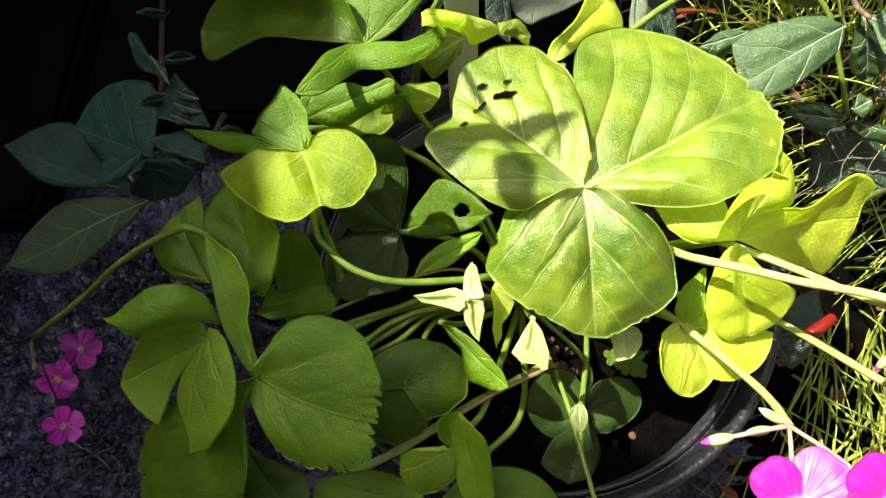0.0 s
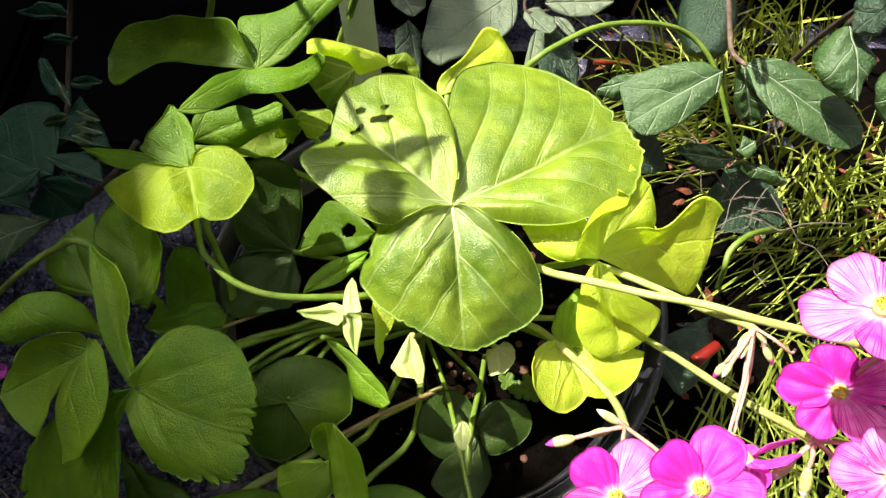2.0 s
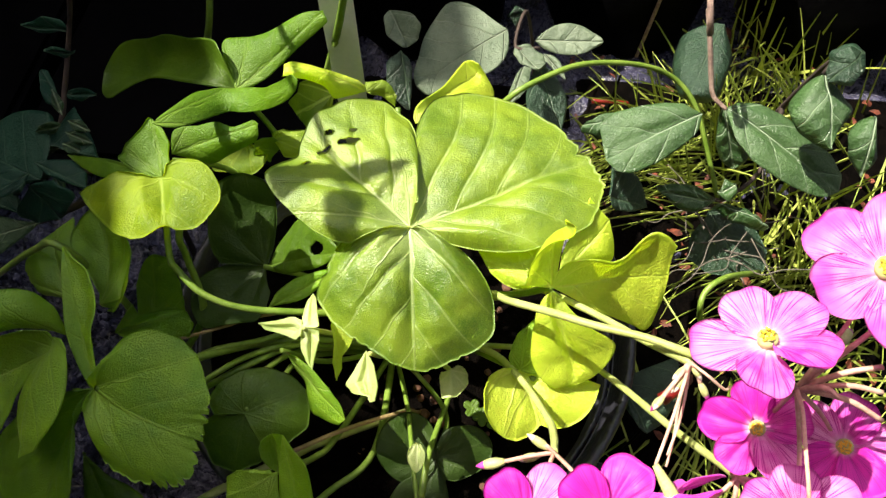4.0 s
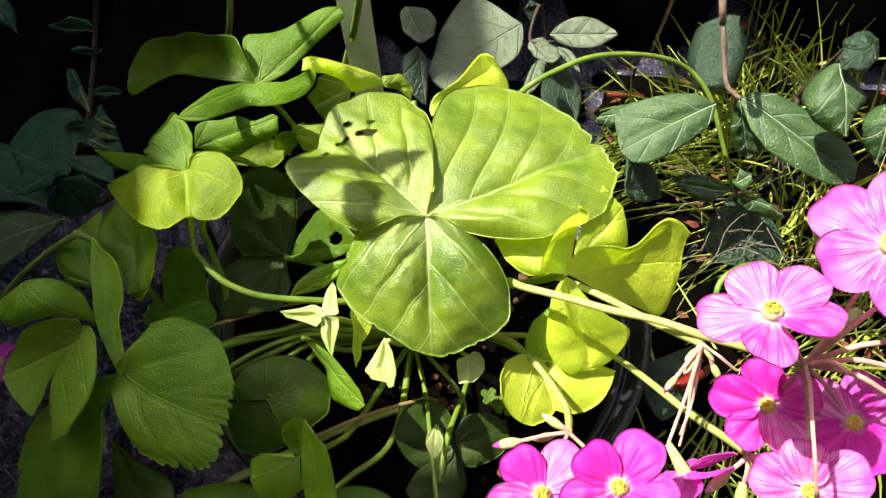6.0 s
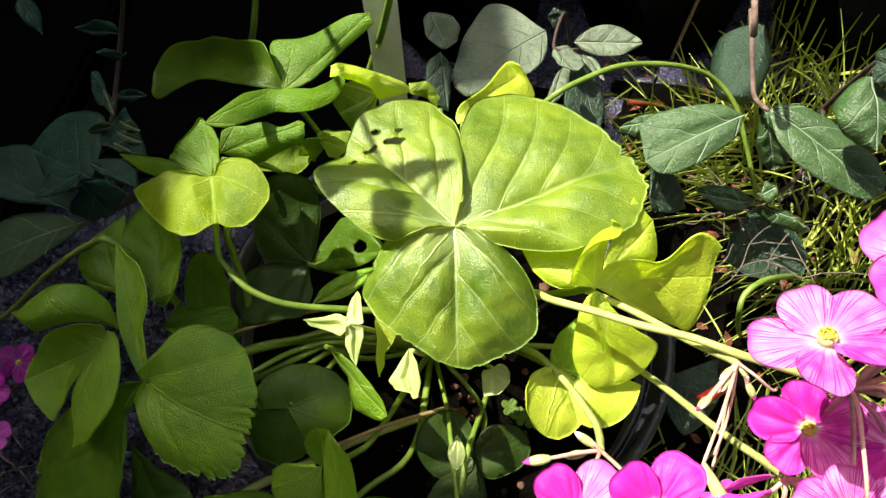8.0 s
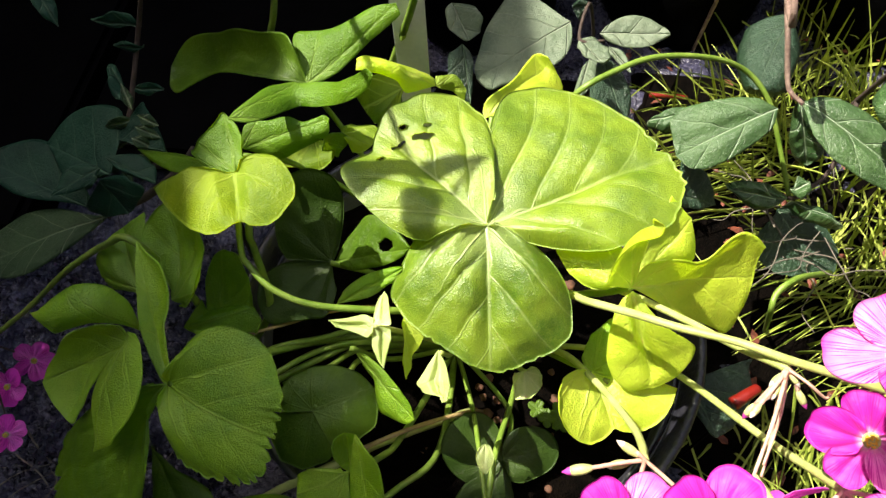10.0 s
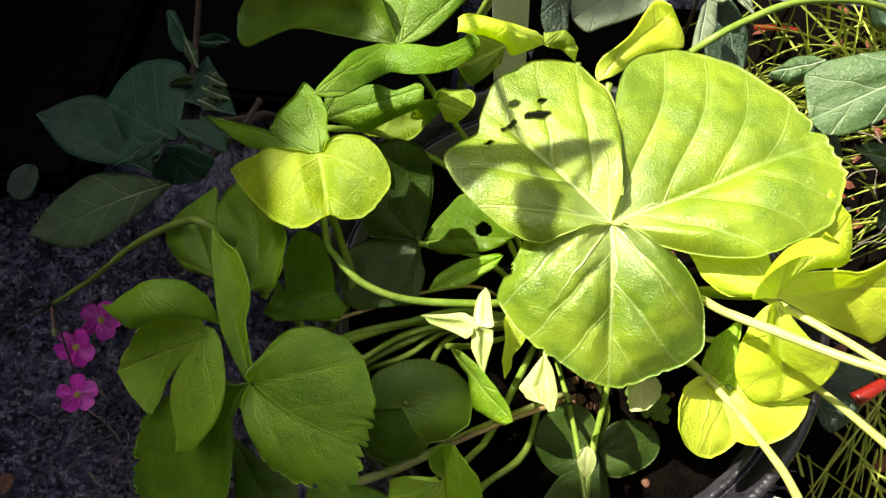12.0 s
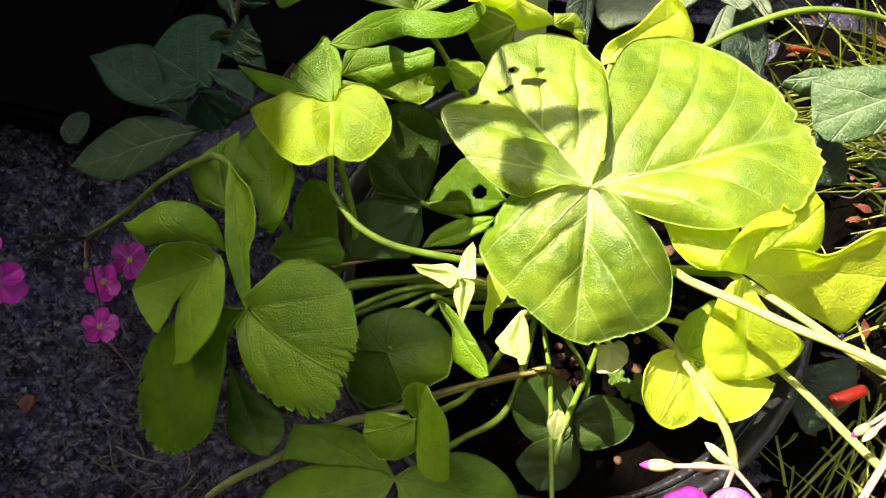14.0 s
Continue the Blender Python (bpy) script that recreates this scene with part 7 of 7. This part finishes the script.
# Black sheet added behind the pot, over earth that showed grey.
dark_sheet = thing("plastic_tray", (-0.12, 0.43, 0.0), "flat black sheet added behind the pot to darken the earth", "tray")
slab("tray_base", [(-0.212, 0.262, 0.001), (-0.035, 0.262, 0.001), (-0.035, 0.62, 0.001), (-0.212, 0.62, 0.001)], [(-0.215, 0.258, 0.033), (-0.032, 0.258, 0.033), (-0.032, 0.625, 0.033), (-0.215, 0.625, 0.033)], PLASTIC, dark_sheet, 0.006)
slab("tray_rim", [(-0.218, 0.250, 0.031), (-0.026, 0.250, 0.031), (-0.026, 0.632, 0.031), (-0.218, 0.632, 0.031)], [(-0.218, 0.250, 0.042), (-0.026, 0.250, 0.042), (-0.026, 0.632, 0.042), (-0.218, 0.632, 0.042)], PLASTIC, dark_sheet, 0.004)
# Unseen walls added at the left; their stepped tops shape the sun's shadow edge.
wall = slab("shade_screen", [(-0.95, -0.615, -0.01), (-0.75, -0.615, -0.01), (-0.75, 0.168, -0.01), (-0.95, 0.168, -0.01)], [(-0.95, -0.615, 1.45), (-0.75, -0.615, 1.45), (-0.75, 0.168, 1.45), (-0.95, 0.168, 1.45)], WALL, None, 0.006)
tagged(wall, "unseen wall added to shade the left side", "wall", kind="structure")
pier = slab("shade_screen_pier", [(-0.95, 0.171, -0.01), (-0.75, 0.171, -0.01), (-0.75, 0.195, -0.01), (-0.95, 0.195, -0.01)], [(-0.95, 0.171, 1.355), (-0.75, 0.171, 1.355), (-0.75, 0.195, 1.355), (-0.95, 0.195, 1.355)], WALL, None, 0.006)
tagged(pier, "unseen wall step added to set the shade edge", "wall", kind="structure")
low_screen = slab("shade_screen_low", [(-0.95, 0.198, -0.01), (-0.75, 0.198, -0.01), (-0.75, 0.255, -0.01), (-0.95, 0.255, -0.01)], [(-0.95, 0.198, 1.305), (-0.75, 0.198, 1.305), (-0.75, 0.255, 1.305), (-0.95, 0.255, 1.305)], WALL, None, 0.004)
tagged(low_screen, "unseen low wall added to let sun onto the leaves", "wall", kind="structure")
back_screen = slab("shade_screen_back", [(-0.95, 0.258, -0.01), (-0.75, 0.258, -0.01), (-0.75, 0.362, -0.01), (-0.95, 0.362, -0.01)], [(-0.95, 0.258, 1.345), (-0.75, 0.258, 1.345), (-0.75, 0.362, 1.345), (-0.95, 0.362, 1.345)], WALL, None, 0.006)
tagged(back_screen, "unseen wall stretch added to shade the rear leaves", "wall", kind="structure")
end_screen = slab("shade_screen_end", [(-0.95, 0.365, -0.01), (-0.75, 0.365, -0.01), (-0.75, 0.847, -0.01), (-0.95, 0.847, -0.01)], [(-0.95, 0.365, 1.435), (-0.75, 0.365, 1.435), (-0.75, 0.847, 1.435), (-0.95, 0.847, 1.435)], WALL, None, 0.006)
tagged(end_screen, "unseen high wall added to shade the grey leaves", "wall", kind="structure")


# Dark walls added out of view to hold back sky light and reflections.
rear_screen = slab("sky_screen_back", [(-0.95, 0.85, -0.01), (1.2, 0.85, -0.01), (1.2, 1.05, -0.01), (-0.95, 1.05, -0.01)], [(-0.95, 0.85, 1.1), (1.2, 0.85, 1.1), (1.2, 1.05, 1.1), (-0.95, 1.05, 1.1)], WALL, None, 0.01)
tagged(rear_screen, "unseen dark wall added behind to cut sky light", "wall", kind="structure")
front_screen = slab("sky_screen_front", [(-0.95, -0.82, -0.01), (1.2, -0.82, -0.01), (1.2, -0.62, -0.01), (-0.72, -0.62, -0.01)], [(-0.95, -0.82, 1.7), (1.2, -0.82, 1.7), (1.2, -0.62, 1.7), (-0.72, -0.62, 1.7)], WALL, None, 0.01)
tagged(front_screen, "unseen dark wall added in front to cut sky light", "wall", kind="structure")
right_screen = slab("sky_screen_right", [(1.0, -0.615, -0.01), (1.2, -0.615, -0.01), (1.2, 0.846, -0.01), (1.0, 0.846, -0.01)], [(1.0, -0.615, 1.3), (1.2, -0.615, 1.3), (1.2, 0.846, 1.3), (1.0, 0.846, 1.3)], WALL, None, 0.01)
tagged(right_screen, "unseen dark wall added at the right to cut sky light", "wall", kind="structure")
# Black slabs added over the earth to stand in for shade between the plants.
bed = slab("shade_bed", [(0.150, -0.12, -0.004), (0.60, -0.12, -0.004), (0.60, 0.40, -0.004), (0.150, 0.40, -0.004)], [(0.165, -0.10, 0.010), (0.58, -0.10, 0.010), (0.58, 0.385, 0.010), (0.165, 0.385, 0.010)], SOIL, None, 0.003)
rear_bed = slab("shade_bed", [(-0.020, 0.244, -0.004), (0.147, 0.244, -0.004), (0.147, 0.380, -0.004), (-0.020, 0.380, -0.004)], [(-0.012, 0.252, 0.009), (0.140, 0.252, 0.009), (0.140, 0.374, 0.009), (-0.012, 0.374, 0.009)], SOIL, None, 0.003)
tagged(rear_bed, "black slab added behind the pot in place of shade", "soil", kind="structure")
tagged(bed, "black slab added under the grass in place of shade", "soil", kind="structure")


# red plastic plant clips
for a, b, r in (((0.1533, 0.3376, 0.0350), (0.1791, 0.3377, 0.0350), 0.0018), ((0.1571, 0.0945, 0.1000), (0.1684, 0.1024, 0.1000), 0.0030)):
    clip = thing("plant_clip", ((a[0] + b[0]) / 2, (a[1] + b[1]) / 2, 0), "red plastic plant clip on a thin wire stake", "plant clip", "red plant clips")
    mid = (Vector(a) + Vector(b)) / 2
    tube("clip_body", [a, mid + Vector((0, 0, 0.0008)), b], r, r * 0.8, LABEL_RED, clip)
    tube("stake", [(mid.x, mid.y, -0.004), (mid.x + 0.001, mid.y, 0.06), (mid.x, mid.y, mid.z)], 0.0008, 0.0008, PLASTIC, clip)


# small things on the earth
def dry_stalk(points, r):
    base = thing("dry_stalk", points[0], "thin dry brown stalk lying on the earth", "dry stalk", "dry stalks on the earth")
    pts = [Vector(q) + Vector((0, 0, 0.002 * math.sin(i * 2.1))) for i, q in enumerate(points)]
    tube("stem", pts, r * 0.6, r * 0.4, DRY_ROOT, base, sides=6)


dry_stalk([(-0.2002, 0.0264, 0.0060), (-0.1882, 0.0458, 0.0060), (-0.1647, 0.0652, 0.0060)], 0.0006)
dry_stalk([(-0.2027, 0.0451, 0.0060), (-0.1890, 0.0566, 0.0060), (-0.1735, 0.0641, 0.0060)], 0.0008)
dry_stalk([(-0.1997, 0.0830, 0.0060), (-0.1866, 0.0712, 0.0060), (-0.1747, 0.0624, 0.0060)], 0.0010)
dry_stalk([(-0.2695, 0.1424, 0.0060), (-0.2566, 0.1343, 0.0060), (-0.2426, 0.1238, 0.0060)], 0.0006)
dry_stalk([(-0.1770, 0.0272, 0.0060), (-0.1614, 0.0329, 0.0060), (-0.1368, 0.0329, 0.0060)], 0.0008)
dry_stalk([(-0.1880, 0.0364, 0.0060), (-0.1714, 0.0268, 0.0060), (-0.1544, 0.0241, 0.0060)], 0.0010)
dry_stalk([(-0.1507, -0.0121, 0.0060), (-0.1394, 0.0026, 0.0060), (-0.1196, 0.0132, 0.0060)], 0.0006)
dry_stalk([(-0.1291, -0.0070, 0.0060), (-0.1207, 0.0069, 0.0060), (-0.1200, 0.0193, 0.0060)], 0.0008)
dry_stalk([(-0.1466, -0.0051, 0.0060), (-0.1321, 0.0013, 0.0060), (-0.1105, 0.0062, 0.0060)], 0.0010)
dry_stalk([(-0.1230, -0.0056, 0.0060), (-0.1124, 0.0118, 0.0060), (-0.1029, 0.0232, 0.0060)], 0.0006)
dry_stalk([(-0.1964, 0.0656, 0.0060), (-0.1775, 0.0556, 0.0060), (-0.1647, 0.0414, 0.0060)], 0.0008)
dry_stalk([(-0.1683, 0.0146, 0.0060), (-0.1532, 0.0118, 0.0060), (-0.1331, 0.0132, 0.0060)], 0.0010)


def chip(place, size, turn, mat, label, name="fallen_leaf"):
    """A small curled scrap of leaf or bark."""
    base = thing(name, place, label, "fallen leaf", "scraps on the earth")
    way = Vector((math.cos(turn), math.sin(turn), 0.12))
    w = [size * f for f in (0.0, 200, 330, 380, 390, 350, 260, 130, 0.0)]
    blade(base, mat, place, Vector(place) + way * size, (0.1, -0.2, 1), size * 1000, w, [x * 0.8 for x in w], 0.35, 0.2, name="blade", nt=12, ns=8, ripple=0.0006)


chip((-0.2298, 0.0186, 0.0040), 0.012, 1.0, LITTER, "brown dry leaf scrap on the earth")
chip((-0.2647, -0.0270, 0.0040), 0.014, 1.5, SHRUB_LEAF_DIM, "grey-green fallen leaf on the earth")
chip((-0.2995, 0.0484, 0.0040), 0.010, 2.0, SHRUB_LEAF_DIM, "grey-green fallen leaf on the earth")
chip((-0.2461, -0.0090, 0.0040), 0.011, 0.3, LITTER, "brown dry leaf scrap on the earth")
chip((-0.2458, 0.1629, 0.0530), 0.020, 1.25, SHRUB_LEAF_DIM, "grey-green fallen leaf lying on the black tray")

rng = random.Random(3)
for k in range(26):
    x, y = rng.uniform(-0.36, -0.13), rng.uniform(-0.06, 0.17)
    bm = bmesh.new()
    bmesh.ops.create_icosphere(bm, subdivisions=2, radius=rng.uniform(0.0009, 0.0024))
    for v in bm.verts:
        v.co *= 1 + 0.35 * noise.noise(v.co * 700 + Vector((k, 0, 0)))
        v.co.z *= 0.7
    pebble = mesh_object("pebble", bm, STONE)
    pebble.location = (x, y, ground_height(x, y) - 0.0015)
    tagged(pebble, "small pale pebble on the damp earth", "pebble", "pebbles on the earth")

# scraps and seedlings on the potting soil
for k in range(34):
    a, r = rng.uniform(-1.9, 0.6), rng.uniform(0.02, 0.092)
    x, y = POT[0] + r * math.cos(a), POT[1] + r * math.sin(a)
    bm = bmesh.new()
    bmesh.ops.create_icosphere(bm, subdivisions=2, radius=rng.uniform(0.0010, 0.0028))
    for v in bm.verts:
        v.co *= 1 + 0.4 * noise.noise(v.co * 600 + Vector((k, 7, 0)))
        v.co.z *= 0.6
    crumb = mesh_object("bark_chip", bm, LITTER)
    crumb.location = (x, y, 0.0855)
    tagged(crumb, "small brown bark chip on the potting soil", "bark chip", "bark chips on the soil")
for place in ((0.0783, 0.0833, 0.0920), (0.0738, 0.0873, 0.0920), (0.0844, 0.0818, 0.0910), (0.0835, 0.0869, 0.0920)):
    seedling = thing("seedling", (place[0], place[1], 0.084), "tiny seedling with round green leaves in the potting soil", "seedling", "seedlings in the pot")
    top = Vector(place)
    tube("stem", [(place[0] + 0.002, place[1], 0.083), top - Vector((0, 0, 0.003)), top], 0.0004, 0.0003, STALK, seedling, sides=5)
    for k in range(4):
        t = 1.57 * k + place[0] * 100
        way = Vector((math.cos(t), math.sin(t), 0.15))
        blade(seedling, SORREL_DIMMED, top, top + way * 0.0045, (0, 0, 1), 4.5, [0, 0.5, 1.2, 1.7, 1.9, 1.8, 1.4, 0.7, 0], [0, 0.5, 1.2, 1.7, 1.9, 1.8, 1.4, 0.7, 0], 0.1, 0.0, name="leaf", nt=10, ns=6, ripple=0.0002)


def earth_crumbs():
    """Loose crumbs of wet earth, as one heap of small angular bits."""
    rng = random.Random(21)
    verts, faces = [], []
    form = ((1, 0, 0), (-1, 0, 0), (0, 1, 0), (0, -1, 0), (0, 0, 1), (0, 0, -1))
    tri = ((0, 2, 4), (2, 1, 4), (1, 3, 4), (3, 0, 4), (2, 0, 5), (1, 2, 5), (3, 1, 5), (0, 3, 5))
    for _ in range(9000):
        x, y = rng.uniform(-0.42, -0.08), rng.uniform(-0.12, 0.19)
        s = rng.uniform(0.0008, 0.0026) * (1.9 if rng.random() < 0.15 else 1)
        c = Vector((x, y, ground_height(x, y) - 0.002 + s * 0.3))
        turn = Matrix.Rotation(rng.uniform(0, 6.3), 3, Vector((rng.random(), rng.random(), rng.random() + 0.1)).normalized())
        i = len(verts)
        verts += [c + turn @ (Vector(f) * s * rng.uniform(0.6, 1.2)) for f in form]
        faces += [tuple(i + k for k in t) for t in tri]
    me = bpy.data.meshes.new("earth_crumbs")
    me.from_pydata([tuple(v) for v in verts], [], faces)
    me.polygons.foreach_set("use_smooth", [True] * len(faces))
    me.materials.append(EARTH)
    return new("earth_crumbs", me)


tagged(earth_crumbs(), "loose dark wet crumbs of earth", "soil", kind="stuff")


def tangle(place, label, spread, count, low, high, mat, thick, seed):
    """A loose tangle of dry stems that curl over one another."""
    rng = random.Random(seed)
    base = thing("dry_tangle", (place[0], place[1], 0), label, "dry stems")
    for _ in range(count):
        p = Vector((place[0] + rng.gauss(0, spread), place[1] + rng.gauss(0, spread), rng.uniform(low, high)))
        a = rng.uniform(0, 6.3)
        pts = [p.copy()]
        for k in range(5):
            a += rng.uniform(-0.8, 0.8)
            p += Vector((math.cos(a), math.sin(a), 0)) * rng.uniform(0.006, 0.013)
            p.z = min(max(p.z + rng.uniform(-0.006, 0.006), low), high)
            pts.append(p.copy())
        tube("stem", pts, thick * rng.uniform(0.6, 1.2), thick * 0.5, mat, base, sides=5, steps=4)


tangle((-0.125, 0.012), "tangle of thin grey dry stems beside the pot", 0.018, 20, 0.001, 0.012, DRY_ROOT, 0.0004, 5)
tangle((-0.155, 0.045), "tangle of thin grey dry stems on the earth", 0.020, 14, 0.003, 0.010, DRY_ROOT, 0.0005, 6)
tangle((0.203, 0.196), "tangle of dry grey stems under the shrub", 0.010, 16, 0.070, 0.105, DRY_ROOT, 0.0005, 8)


def litter_bed():
    """Reddish dead leaf scraps under the grass."""
    rng = random.Random(11)
    verts, faces = [], []
    for _ in range(260):
        x, y = rng.uniform(0.14, 0.42), rng.uniform(-0.05, 0.44)
        z = rng.uniform(0.008, 0.026)
        t, s, tilt = rng.uniform(0, 6.28), rng.uniform(0.002, 0.006), rng.uniform(-0.5, 0.5)
        a = Vector((math.cos(t), math.sin(t), tilt)) * s
        b = Vector((-math.sin(t), math.cos(t), rng.uniform(-0.4, 0.4))) * s * 0.45
        c = Vector((x, y, z))
        i = len(verts)
        up = Vector((0, 0, s * 0.25))
        verts += [c - a, c - a * 0.3 + b, c + a * 0.5 + b * 0.8 + up, c + a, c + a * 0.4 - b, c - a * 0.4 - b * 0.9 + up]
        faces += [(i, i + 1, i + 2, i + 5), (i + 2, i + 3, i + 4, i + 5)]
    me = bpy.data.meshes.new("leaf_litter")
    me.from_pydata([tuple(v) for v in verts], [], faces)
    me.materials.append(LITTER_RED)
    return new("leaf_litter", me)


tagged(litter_bed(), "reddish brown dead leaf litter under the grass", "leaf litter", kind="stuff")
